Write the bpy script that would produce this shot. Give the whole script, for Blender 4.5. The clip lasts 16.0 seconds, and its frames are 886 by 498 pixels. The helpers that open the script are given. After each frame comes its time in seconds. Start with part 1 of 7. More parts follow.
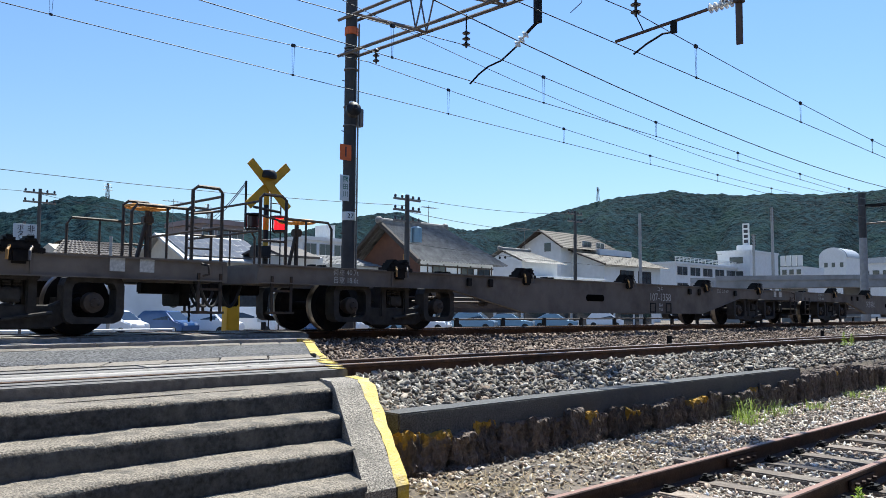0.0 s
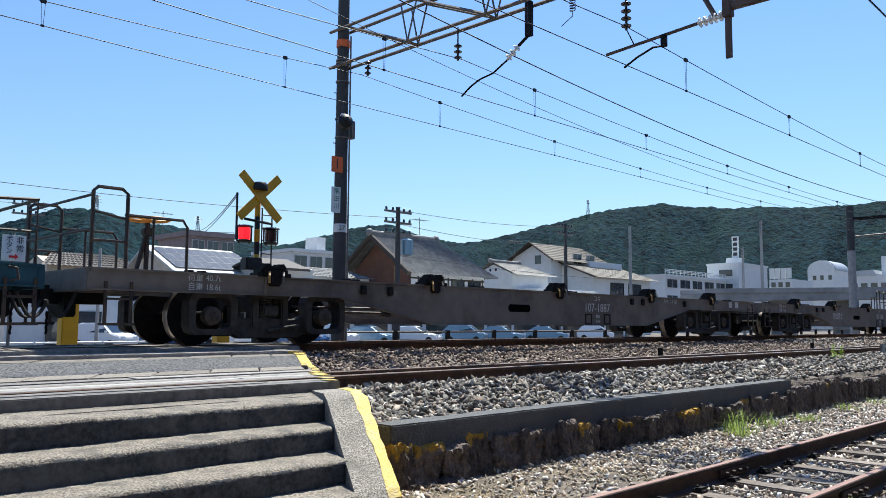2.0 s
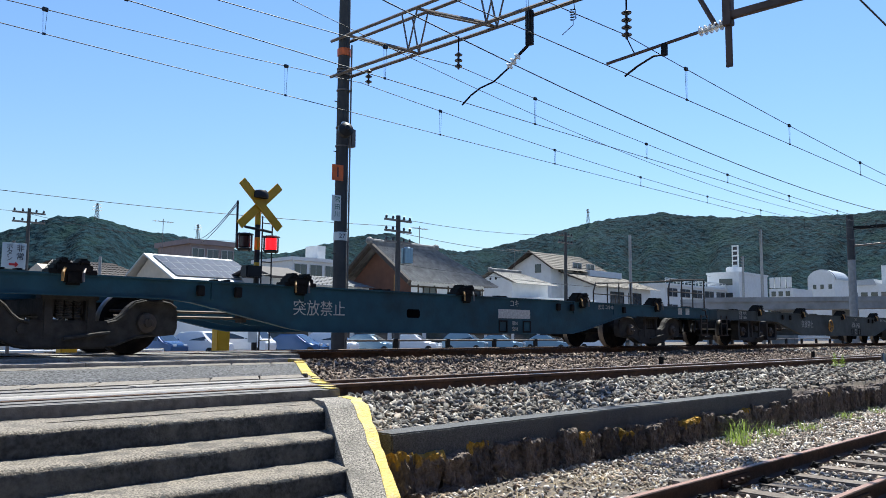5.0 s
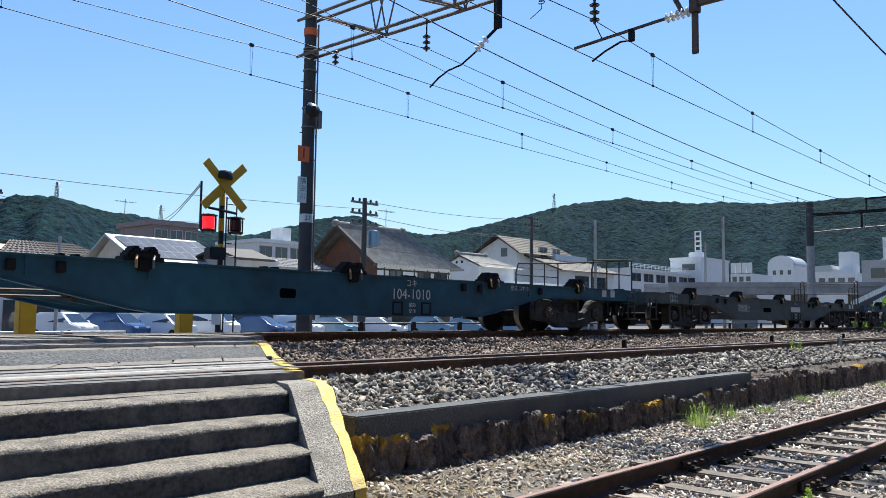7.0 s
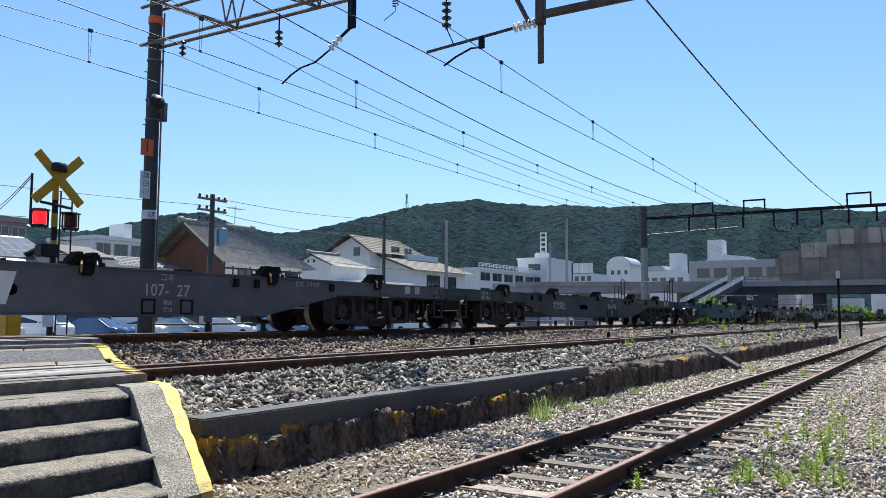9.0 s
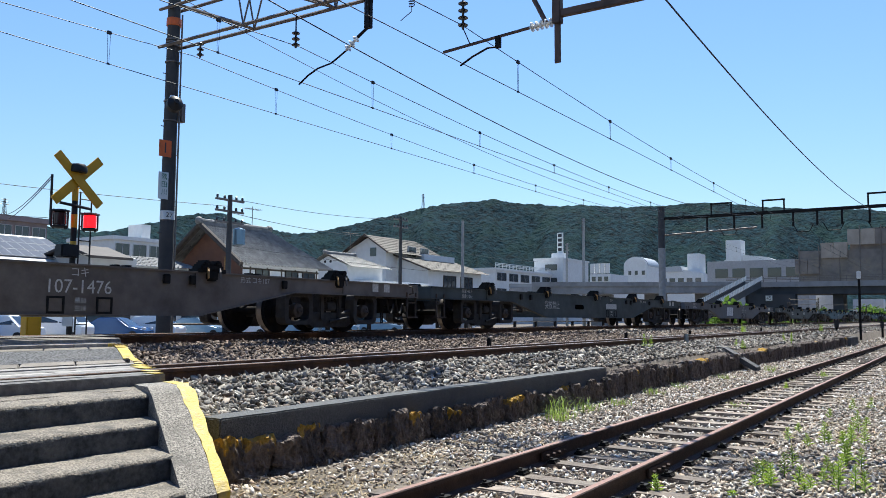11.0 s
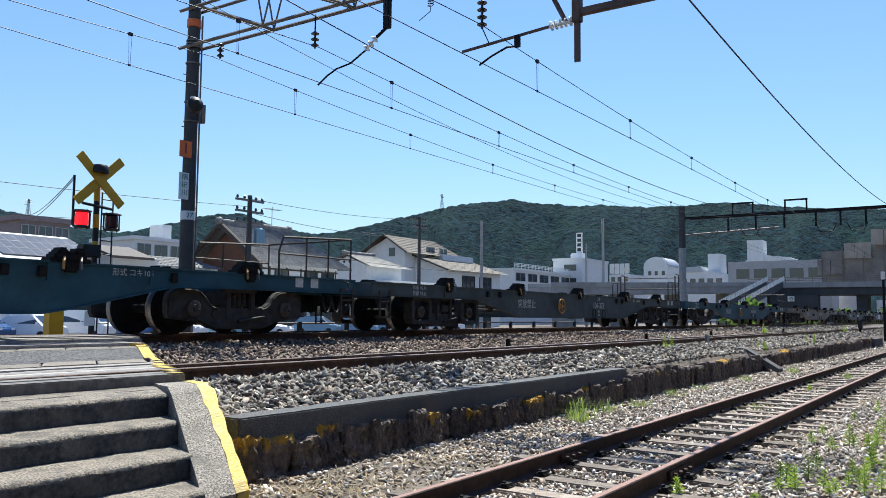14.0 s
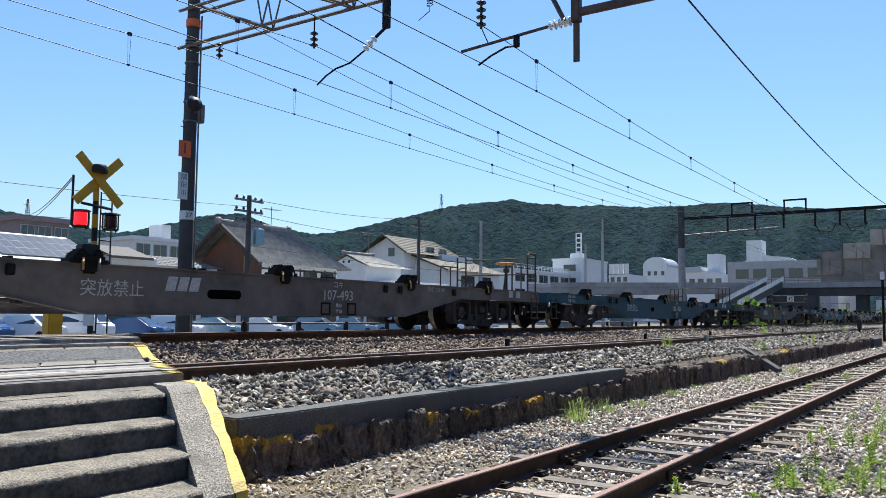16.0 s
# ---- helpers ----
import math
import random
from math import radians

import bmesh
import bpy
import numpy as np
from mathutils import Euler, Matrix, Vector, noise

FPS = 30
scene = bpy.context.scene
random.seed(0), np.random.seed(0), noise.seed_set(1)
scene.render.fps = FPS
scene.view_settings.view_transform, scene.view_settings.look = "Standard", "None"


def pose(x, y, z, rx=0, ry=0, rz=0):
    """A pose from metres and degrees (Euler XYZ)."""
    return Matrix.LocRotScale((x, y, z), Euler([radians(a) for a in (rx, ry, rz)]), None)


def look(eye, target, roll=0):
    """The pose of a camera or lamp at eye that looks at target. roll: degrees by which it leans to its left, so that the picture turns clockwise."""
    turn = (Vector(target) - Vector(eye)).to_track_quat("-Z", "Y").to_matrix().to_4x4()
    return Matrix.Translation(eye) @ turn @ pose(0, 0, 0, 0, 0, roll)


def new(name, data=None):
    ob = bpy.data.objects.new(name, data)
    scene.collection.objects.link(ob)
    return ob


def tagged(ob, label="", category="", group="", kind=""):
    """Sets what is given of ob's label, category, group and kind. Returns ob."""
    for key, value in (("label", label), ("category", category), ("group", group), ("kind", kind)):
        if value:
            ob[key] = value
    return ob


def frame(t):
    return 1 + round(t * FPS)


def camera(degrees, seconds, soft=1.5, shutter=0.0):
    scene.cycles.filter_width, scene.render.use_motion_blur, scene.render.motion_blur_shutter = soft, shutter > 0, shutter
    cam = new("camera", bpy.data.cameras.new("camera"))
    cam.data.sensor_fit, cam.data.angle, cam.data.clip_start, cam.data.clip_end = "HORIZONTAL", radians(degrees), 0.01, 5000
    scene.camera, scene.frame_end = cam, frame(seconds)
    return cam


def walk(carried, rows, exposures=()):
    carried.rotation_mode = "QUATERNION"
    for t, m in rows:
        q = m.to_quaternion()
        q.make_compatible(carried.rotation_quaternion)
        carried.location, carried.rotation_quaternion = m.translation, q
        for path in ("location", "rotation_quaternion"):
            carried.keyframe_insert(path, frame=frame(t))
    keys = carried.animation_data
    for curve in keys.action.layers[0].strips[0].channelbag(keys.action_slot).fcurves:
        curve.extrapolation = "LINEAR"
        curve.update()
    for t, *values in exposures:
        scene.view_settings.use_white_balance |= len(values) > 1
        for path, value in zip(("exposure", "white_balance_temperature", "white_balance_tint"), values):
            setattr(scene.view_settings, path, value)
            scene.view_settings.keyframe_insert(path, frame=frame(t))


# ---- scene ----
cam = camera(57.5, 16.0, soft=0.65)
PATH = [
    (0, pose(0.019, -0.002, 1.222, 94.369, -0.355, -44.888)),
    (0.5, pose(0.024, 0.017, 1.22, 94.471, -0.326, -45.452)),
    (1, pose(0.028, 0.031, 1.209, 94.663, -0.318, -45.613)),
    (1.5, pose(0.006, 0.012, 1.221, 95.071, -0.357, -45.563)),
    (2, pose(0.004, 0.01, 1.212, 95.259, -0.361, -45.563)),
    (2.5, pose(0.01, 0.024, 1.212, 95.336, -0.394, -45.556)),
    (3, pose(0.01, 0.029, 1.209, 95.762, -0.39, -45.575)),
    (3.5, pose(0.011, 0.026, 1.208, 95.9, -0.455, -45.579)),
    (4, pose(0.006, 0.015, 1.213, 95.907, -0.429, -45.518)),
    (6.5, pose(0.014, 0.045, 1.191, 95.434, -0.533, -46.402)),
    (7, pose(0.02, 0.033, 1.205, 94.709, -0.699, -47.983)),
    (7.5, pose(0.008, 0.012, 1.208, 94.539, -0.68, -51.782)),
    (8, pose(-0.016, -0.018, 1.21, 94.754, -0.529, -54.88)),
    (8.5, pose(-0.032, -0.034, 1.203, 94.763, -0.29, -57.287)),
    (9, pose(-0.048, -0.03, 1.201, 94.748, -0.284, -58.414)),
    (11.5, pose(-0.025, -0.015, 1.203, 94.754, -0.433, -56.786)),
    (12, pose(-0.02, -0.011, 1.206, 94.744, -0.495, -56.444)),
    (12.5, pose(-0.014, 0, 1.205, 94.753, -0.486, -56.404)),
    (13, pose(-0.01, -0.001, 1.206, 94.746, -0.498, -56.11)),
    (13.5, pose(-0.009, -0.001, 1.203, 94.769, -0.472, -55.924)),
    (14, pose(-0.006, 0.003, 1.203, 94.765, -0.48, -55.928)),
    (14.5, pose(-0.01, -0.005, 1.203, 94.733, -0.517, -55.929)),
    (15, pose(-0.015, -0.015, 1.205, 94.774, -0.491, -55.915)),
    (15.5, pose(-0, 0, 1.2, 94.773, -0.491, -55.969)),
    (16, pose(-0, 0, 1.2, 94.773, -0.491, -55.969)),
]
walk(cam, PATH)

# ---- sky and sun ----
world = bpy.data.worlds.new("sky")
scene.world = world
world.use_nodes = True
_n = world.node_tree.nodes
_sky = _n.new("ShaderNodeTexSky")
_sky.sky_type = "NISHITA"
_sky.sun_disc = False
_sky.sun_elevation = radians(60)
_sky.sun_rotation = radians(64)
_sky.altitude = 600
_sky.air_density, _sky.dust_density, _sky.ozone_density = 1.8, 0.1, 4.0
_tint = _n.new("ShaderNodeMix")
_tint.data_type, _tint.blend_type = "RGBA", "MULTIPLY"
_tint.inputs[0].default_value = 1.0
_tint.inputs[7].default_value = (0.75, 0.93, 1.28, 1)
world.node_tree.links.new(_sky.outputs[0], _tint.inputs[6])
world.node_tree.links.new(_tint.outputs[2], _n["Background"].inputs[0])
_n["Background"].inputs[1].default_value = 0.071
sun_data = bpy.data.lights.new("sun", "SUN")
sun_data.energy, sun_data.angle, sun_data.color = 5.0, radians(0.53), (0.985, 0.985, 0.90)
sun = new("sun", sun_data)
sun.matrix_world = look((31, 15, 60), (0, 0, 0))
scene.view_settings.exposure = 0.8


# ---- materials ----
def mat(name, base, rough=0.7, metal=0.0, var=0.25, scale=6.0, bump=0.0, bscale=40.0, stain=None, stain_amt=0.5, stain_scale=1.5, island=0.0, rand=0.0, emit=0.0, spec=0.5, relief=0.02, spread=0.2):
    """Base colour with fine grain, larger stains in a second colour, and fine relief."""
    m = bpy.data.materials.new(name)
    m.use_nodes = True
    nt = m.node_tree
    N, L = nt.nodes, nt.links
    b = N["Principled BSDF"]
    b.inputs["Roughness"].default_value = rough
    b.inputs["Metallic"].default_value = metal
    b.inputs["Specular IOR Level"].default_value = spec
    tc = N.new("ShaderNodeTexCoord")
    n1 = N.new("ShaderNodeTexNoise")
    n1.inputs["Scale"].default_value, n1.inputs["Detail"].default_value = scale, 6
    L.new(tc.outputs["Object"], n1.inputs["Vector"])
    mix = N.new("ShaderNodeMix")
    mix.data_type = "RGBA"
    mix.inputs[6].default_value = (*[c * (1 - var) for c in base], 1)
    mix.inputs[7].default_value = (*[min(1, c * (1 + var)) for c in base], 1)
    ramp = N.new("ShaderNodeMapRange")
    ramp.inputs[1].default_value, ramp.inputs[2].default_value = 0.5 - spread, 0.5 + spread
    L.new(n1.outputs[0], ramp.inputs[0])
    L.new(ramp.outputs[0], mix.inputs[0])
    out = mix.outputs[2]
    if stain:
        n2 = N.new("ShaderNodeTexNoise")
        n2.inputs["Scale"].default_value, n2.inputs["Detail"].default_value = stain_scale, 8
        n2.inputs["Roughness"].default_value = 0.65
        L.new(tc.outputs["Object"], n2.inputs["Vector"])
        r2 = N.new("ShaderNodeMapRange")
        r2.inputs[1].default_value, r2.inputs[2].default_value = 0.48, 0.66
        r2.inputs[4].default_value = stain_amt
        L.new(n2.outputs[0], r2.inputs[0])
        m2 = N.new("ShaderNodeMix")
        m2.data_type = "RGBA"
        m2.inputs[7].default_value = (*stain, 1)
        L.new(r2.outputs[0], m2.inputs[0])
        L.new(out, m2.inputs[6])
        out = m2.outputs[2]
    if island or rand:
        src = N.new("ShaderNodeNewGeometry").outputs["Random Per Island"] if island else N.new("ShaderNodeObjectInfo").outputs["Random"]
        amt = island or rand
        mr = N.new("ShaderNodeMapRange")
        mr.inputs[3].default_value, mr.inputs[4].default_value = 1 - amt, 1 + amt
        L.new(src, mr.inputs[0])
        hsv = N.new("ShaderNodeHueSaturation")
        L.new(mr.outputs[0], hsv.inputs["Value"])
        L.new(out, hsv.inputs["Color"])
        out = hsv.outputs[0]
    L.new(out, b.inputs["Base Color"])
    if emit:
        L.new(out, b.inputs["Emission Color"])
        b.inputs["Emission Strength"].default_value = emit
    if bump:
        n3 = N.new("ShaderNodeTexNoise")
        n3.inputs["Scale"].default_value, n3.inputs["Detail"].default_value = bscale, 5
        L.new(tc.outputs["Object"], n3.inputs["Vector"])
        bp = N.new("ShaderNodeBump")
        bp.inputs["Strength"].default_value, bp.inputs["Distance"].default_value = bump, relief
        L.new(n3.outputs[0], bp.inputs["Height"])
        L.new(bp.outputs[0], b.inputs["Normal"])
    return m


def stone_mat(name, cols, rough=0.85):
    """Broken stone: each piece takes its own shade from a few rock colours."""
    m = mat(name, cols[0], rough, bump=0.3, bscale=60)
    nt = m.node_tree
    N, L = nt.nodes, nt.links
    geo = N.new("ShaderNodeNewGeometry")
    ramp = N.new("ShaderNodeValToRGB")
    ramp.color_ramp.elements[0].color = (*cols[0], 1)
    ramp.color_ramp.elements[1].color = (*cols[-1], 1)
    for i, c in enumerate(cols[1:-1]):
        e = ramp.color_ramp.elements.new((i + 1) / (len(cols) - 1))
        e.color = (*c, 1)
    L.new(geo.outputs["Random Per Island"], ramp.inputs[0])
    tc, n1 = N.new("ShaderNodeTexCoord"), N.new("ShaderNodeTexNoise")
    n1.inputs["Scale"].default_value = 25
    L.new(tc.outputs["Object"], n1.inputs["Vector"])
    mx = N.new("ShaderNodeMix")
    mx.data_type, mx.blend_type = "RGBA", "OVERLAY"
    mx.inputs[0].default_value = 0.5
    L.new(ramp.outputs[0], mx.inputs[6])
    L.new(n1.outputs[0], mx.inputs[7])
    L.new(mx.outputs[2], N["Principled BSDF"].inputs["Base Color"])
    return m


def patch_mat(name, source, patch):
    """A copy of a rock whose crown carries a ragged patch of another colour."""
    m = source.copy()
    m.name = name
    nt = m.node_tree
    N, L = nt.nodes, nt.links
    b = N["Principled BSDF"]
    old = b.inputs["Base Color"].links[0].from_socket
    tc, sep = N.new("ShaderNodeTexCoord"), N.new("ShaderNodeSeparateXYZ")
    L.new(tc.outputs["Object"], sep.inputs[0])
    n1 = N.new("ShaderNodeTexNoise")
    n1.inputs["Scale"].default_value, n1.inputs["Detail"].default_value = 4.0, 7
    L.new(tc.outputs["Object"], n1.inputs["Vector"])
    add = N.new("ShaderNodeMath")
    add.operation = "MULTIPLY_ADD"
    add.inputs[1].default_value = 0.9
    L.new(n1.outputs[0], add.inputs[0])
    L.new(sep.outputs["Z"], add.inputs[2])
    mr = N.new("ShaderNodeMapRange")
    mr.inputs[1].default_value, mr.inputs[2].default_value = 0.76, 0.90
    mr.inputs[4].default_value = 0.9
    L.new(add.outputs[0], mr.inputs[0])
    mx = N.new("ShaderNodeMix")
    mx.data_type = "RGBA"
    mx.inputs[7].default_value = (*patch, 1)
    L.new(mr.outputs[0], mx.inputs[0])
    L.new(old, mx.inputs[6])
    L.new(mx.outputs[2], b.inputs["Base Color"])
    return m


def leaf_mat(name, base, through_leaf, var=0.3, island=0.35, amount=0.45):
    """Thin leaves: a matt face that also lets light through."""
    m = mat(name, base, 0.55, var=var, scale=3, island=island, spec=0.3)
    nt = m.node_tree
    N, L = nt.nodes, nt.links
    tr, mx = N.new("ShaderNodeBsdfTranslucent"), N.new("ShaderNodeMixShader")
    tr.inputs[0].default_value = (*through_leaf, 1)
    mx.inputs[0].default_value = amount
    L.new(N["Principled BSDF"].outputs[0], mx.inputs[1])
    L.new(tr.outputs[0], mx.inputs[2])
    L.new(mx.outputs[0], N["Material Output"].inputs["Surface"])
    return m


M = {}
M["ballast"] = stone_mat("ballast_stone", [(0.022, 0.022, 0.021), (0.169, 0.152, 0.13), (0.3, 0.275, 0.235), (0.062, 0.057, 0.051), (0.237, 0.175, 0.131), (0.525, 0.494, 0.431)])
M["ballast_brown"] = stone_mat("ballast_rusty", [(0.026, 0.021, 0.018), (0.163, 0.111, 0.082), (0.247, 0.186, 0.143), (0.065, 0.044, 0.035), (0.429, 0.332, 0.26)])
M["gravel"] = stone_mat("siding_gravel", [(0.056, 0.052, 0.048), (0.365, 0.316, 0.26), (0.589, 0.526, 0.434), (0.168, 0.133, 0.105), (0.449, 0.329, 0.239), (0.78, 0.78, 0.758)])
M["earth"] = mat("ground_earth", (0.135, 0.11, 0.088), 0.95, var=0.4, scale=9, bump=0.8, bscale=18, stain=(0.055, 0.045, 0.037), stain_scale=0.7)
M["concrete"] = mat("weathered_concrete", (0.205, 0.176, 0.14), 0.9, var=0.6, scale=75, bump=0.6, bscale=75, stain=(0.075, 0.068, 0.06), stain_amt=0.8, stain_scale=5.5, spread=0.13)
# stair risers: stains plus their shade, darkened in the base colour
M["riser"] = mat("stained_shade_concrete", (0.058, 0.06, 0.06), 0.92, var=0.5, scale=30, bump=0.6, bscale=70, stain=(0.17, 0.165, 0.15), stain_amt=0.6, stain_scale=3.2)
M["coping"] = mat("coping_concrete", (0.10, 0.10, 0.099), 0.9, var=0.55, scale=90, bump=0.8, bscale=70, stain=(0.06, 0.06, 0.06), stain_amt=0.7, stain_scale=1.9, spread=0.2)
M["cheek"] = mat("pebbled_concrete", (0.255, 0.228, 0.192), 0.9, var=0.75, scale=85, bump=0.7, bscale=60, stain=(0.13, 0.118, 0.10), stain_amt=0.7, stain_scale=3.0, spread=0.15)
M["yellow_paint"] = mat("worn_yellow_paint", (0.54, 0.37, 0.035), 0.6, var=0.2, scale=14, bump=0.5, bscale=50, stain=(0.34, 0.28, 0.17), stain_amt=0.85, stain_scale=6)
M["stone"] = mat("wall_stone", (0.165, 0.128, 0.107), 0.95, var=0.5, scale=5, bump=1.0, bscale=9, stain=(0.06, 0.048, 0.042), stain_amt=0.75, stain_scale=1.6, rand=0.35, relief=0.12)
M["lichen_stone"] = patch_mat("lichen_stone", M["stone"], (0.52, 0.29, 0.03))
M["rail_rust"] = mat("rusty_rail", (0.05, 0.028, 0.022), 0.75, 0.3, var=0.35, scale=12, bump=0.3, bscale=80, stain=(0.05, 0.025, 0.018), stain_scale=5)
M["rail_main"] = mat("brown_main_rail", (0.085, 0.045, 0.03), 0.7, 0.3, var=0.3, scale=12, bump=0.3, bscale=80, stain=(0.16, 0.075, 0.035), stain_amt=0.5, stain_scale=3)
M["rail_head"] = mat("rail_running_face", (0.21, 0.11, 0.08), 0.55, 0.3, var=0.2, scale=25, stain=(0.2, 0.1, 0.06), stain_amt=0.5, stain_scale=8)
M["rail_bright"] = mat("polished_rail_head", (0.42, 0.36, 0.32), 0.3, 1.0, var=0.1, scale=25)
M["sleeper"] = mat("old_timber_sleeper", (0.20, 0.16, 0.13), 0.9, var=0.4, scale=10, bump=0.8, bscale=30, stain=(0.34, 0.30, 0.25), stain_scale=2.5, rand=0.5)
M["plank"] = mat("crossing_plank", (0.27, 0.25, 0.228), 0.8, var=0.3, scale=16, bump=0.4, bscale=40, stain=(0.13, 0.115, 0.10), stain_scale=3, rand=0.4)
M["slab"] = mat("crossing_slab", (0.22, 0.195, 0.165), 0.92, var=0.3, scale=25, bump=0.7, bscale=60, stain=(0.14, 0.115, 0.095), stain_scale=2, rand=0.12)
M["asphalt"] = mat("asphalt", (0.09, 0.09, 0.092), 0.95, var=0.8, scale=38, bump=0.7, bscale=60, stain=(0.14, 0.13, 0.12), stain_amt=0.4, stain_scale=2, spread=0.09)
M["lot"] = mat("parking_asphalt", (0.20, 0.20, 0.20), 0.95, var=0.25, scale=3, bump=0.3, bscale=40)
M["steel_dark"] = mat("dark_steel", (0.015, 0.0147, 0.0148), 0.6, 0.3, var=0.35, scale=8, bump=0.2, bscale=40, stain=(0.03, 0.02, 0.015), stain_amt=0.5, stain_scale=4, spec=0.12)
M["bogie"] = mat("grimy_cast_steel", (0.046, 0.042, 0.038), 0.75, 0.2, var=0.4, scale=7, bump=0.4, bscale=30, stain=(0.05, 0.034, 0.024), stain_amt=0.35, stain_scale=3, spec=0.25)
M["wheel"] = mat("wheel_steel", (0.012, 0.011, 0.0105), 0.85, 0.0, var=0.3, scale=9, stain=(0.04, 0.027, 0.018), stain_amt=0.4, stain_scale=5, spec=0.12)
M["tread"] = mat("wheel_tread", (0.34, 0.31, 0.29), 0.38, 1.0, var=0.1)
M["axlebox"] = mat("rusty_axle_box", (0.075, 0.056, 0.043), 0.75, 0.2, var=0.35, scale=9, stain=(0.04, 0.03, 0.025), stain_scale=4)
M["paint107"] = mat("brown_grey_wagon_paint", (0.17, 0.146, 0.124), 0.6, 0.0, var=0.15, scale=3, bump=0.15, bscale=20, stain=(0.045, 0.034, 0.028), stain_amt=0.6, stain_scale=0.8, spec=0.25)
M["paint104"] = mat("blue_green_wagon_paint", (0.02, 0.076, 0.105), 0.55, 0.0, var=0.2, scale=3, bump=0.15, bscale=20, stain=(0.022, 0.038, 0.042), stain_amt=0.6, stain_scale=0.9, spec=0.25)
M["paint106"] = mat("dark_grey_wagon_paint", (0.064, 0.077, 0.075), 0.6, 0.0, var=0.2, scale=3, bump=0.15, bscale=20, stain=(0.024, 0.027, 0.025), stain_amt=0.6, stain_scale=0.9, spec=0.25)
M["paint_grey"] = mat("light_grey_wagon_paint", (0.12, 0.125, 0.135), 0.55, 0.0, var=0.12, scale=3, bump=0.15, bscale=20, stain=(0.11, 0.10, 0.095), stain_amt=0.6, stain_scale=0.9, spec=0.25)
M["rail_iron"] = mat("handrail_iron", (0.05, 0.040, 0.034), 0.6, 0.4, var=0.3, scale=9, stain=(0.12, 0.065, 0.03), stain_scale=6)
M["white_paint"] = mat("white_paint", (0.68, 0.68, 0.66), 0.6, var=0.08, scale=8)
M["letter"] = mat("stencilled_white_letters", (0.50, 0.50, 0.47), 0.7, var=0.25, scale=25)
M["yellow"] = mat("signal_yellow", (0.60, 0.31, 0.008), 0.5, var=0.1, scale=6, stain=(0.40, 0.2, 0.01), stain_amt=0.4)
M["brake_yellow"] = mat("faded_brake_wheel_yellow", (0.42, 0.21, 0.05), 0.6, var=0.3, scale=10)
M["amber"] = mat("amber_brake_wheel_paint", (0.62, 0.25, 0.03), 0.6, var=0.25, scale=10)
# dark face of the unseen wall added to hold back sky light
M["shade_wall"] = mat("dark_shade_wall_face", (0.055, 0.048, 0.042), 0.85, var=0.3, scale=3, bump=0.3, bscale=20, stain=(0.035, 0.03, 0.027), stain_scale=0.5)
M["black"] = mat("black_enamel", (0.016, 0.016, 0.018), 0.5, var=0.3, scale=6, spec=0.3)
# near-black that paints the shade inside the wagons' slotted holes
M["slot_shade"] = mat("slot_shade_black", (0.004, 0.004, 0.004), 1.0, var=0.3, scale=6, spec=0.0)
M["red_lamp"] = mat("lit_red_lens", (1.0, 0.012, 0.02), 0.3, var=0.02, emit=1.0)
M["dark_lamp"] = mat("unlit_red_lens", (0.045, 0.012, 0.012), 0.2, var=0.1)
M["pole"] = mat("concrete_pole", (0.05, 0.05, 0.05), 0.85, var=0.2, scale=5, bump=0.3, bscale=40, stain=(0.085, 0.08, 0.075), stain_scale=1.2)
M["pole_light"] = mat("grey_concrete_pole", (0.30, 0.30, 0.29), 0.85, var=0.15, scale=5)
M["galv"] = mat("galvanised_steel", (0.16, 0.145, 0.135), 0.55, 0.5, var=0.25, scale=6, stain=(0.20, 0.12, 0.07), stain_amt=0.5, stain_scale=3)
M["rust_beam"] = mat("brown_steel_beam", (0.10, 0.065, 0.05), 0.65, 0.3, var=0.25, scale=6)
M["wire"] = mat("copper_wire_tarnished", (0.035, 0.04, 0.045), 0.6, 0.4, var=0.1)
M["porcelain"] = mat("porcelain", (0.75, 0.74, 0.70), 0.2, var=0.1)
M["porcelain_dark"] = mat("brown_porcelain", (0.035, 0.03, 0.03), 0.25, var=0.2)
M["orange"] = mat("orange_plate", (0.70, 0.13, 0.02), 0.5, var=0.1, scale=8, stain=(0.4, 0.1, 0.03), stain_amt=0.4)
M["plate_white"] = mat("white_plate", (0.66, 0.70, 0.68), 0.5, var=0.08)
M["green_ink"] = mat("dark_green_lettering", (0.02, 0.16, 0.10), 0.6, var=0.1)
M["red_ink"] = mat("red_lettering", (0.65, 0.03, 0.03), 0.6, var=0.1)
M["ink"] = mat("black_lettering", (0.03, 0.03, 0.035), 0.6, var=0.1)
M["leaf"] = leaf_mat("fresh_green_leaf", (0.115, 0.21, 0.03), (0.33, 0.47, 0.05))
M["grass"] = leaf_mat("grass_blade", (0.14, 0.21, 0.05), (0.30, 0.40, 0.08))
M["dry"] = mat("dry_stalks", (0.25, 0.19, 0.11), 0.9, var=0.3, scale=3, island=0.4)
M["wall_white"] = mat("white_plaster", (0.63, 0.64, 0.64), 0.85, var=0.06, scale=2, bump=0.1, stain=(0.55, 0.54, 0.52), stain_amt=0.4, stain_scale=0.4)
M["wall_grey"] = mat("grey_render", (0.42, 0.41, 0.40), 0.85, var=0.1, scale=2, stain=(0.3, 0.29, 0.28), stain_amt=0.4, stain_scale=0.4)
M["wall_brown"] = mat("brown_corrugated_wall", (0.15, 0.062, 0.036), 0.8, var=0.2, scale=1.5, stain=(0.07, 0.04, 0.03), stain_amt=0.6, stain_scale=0.3)
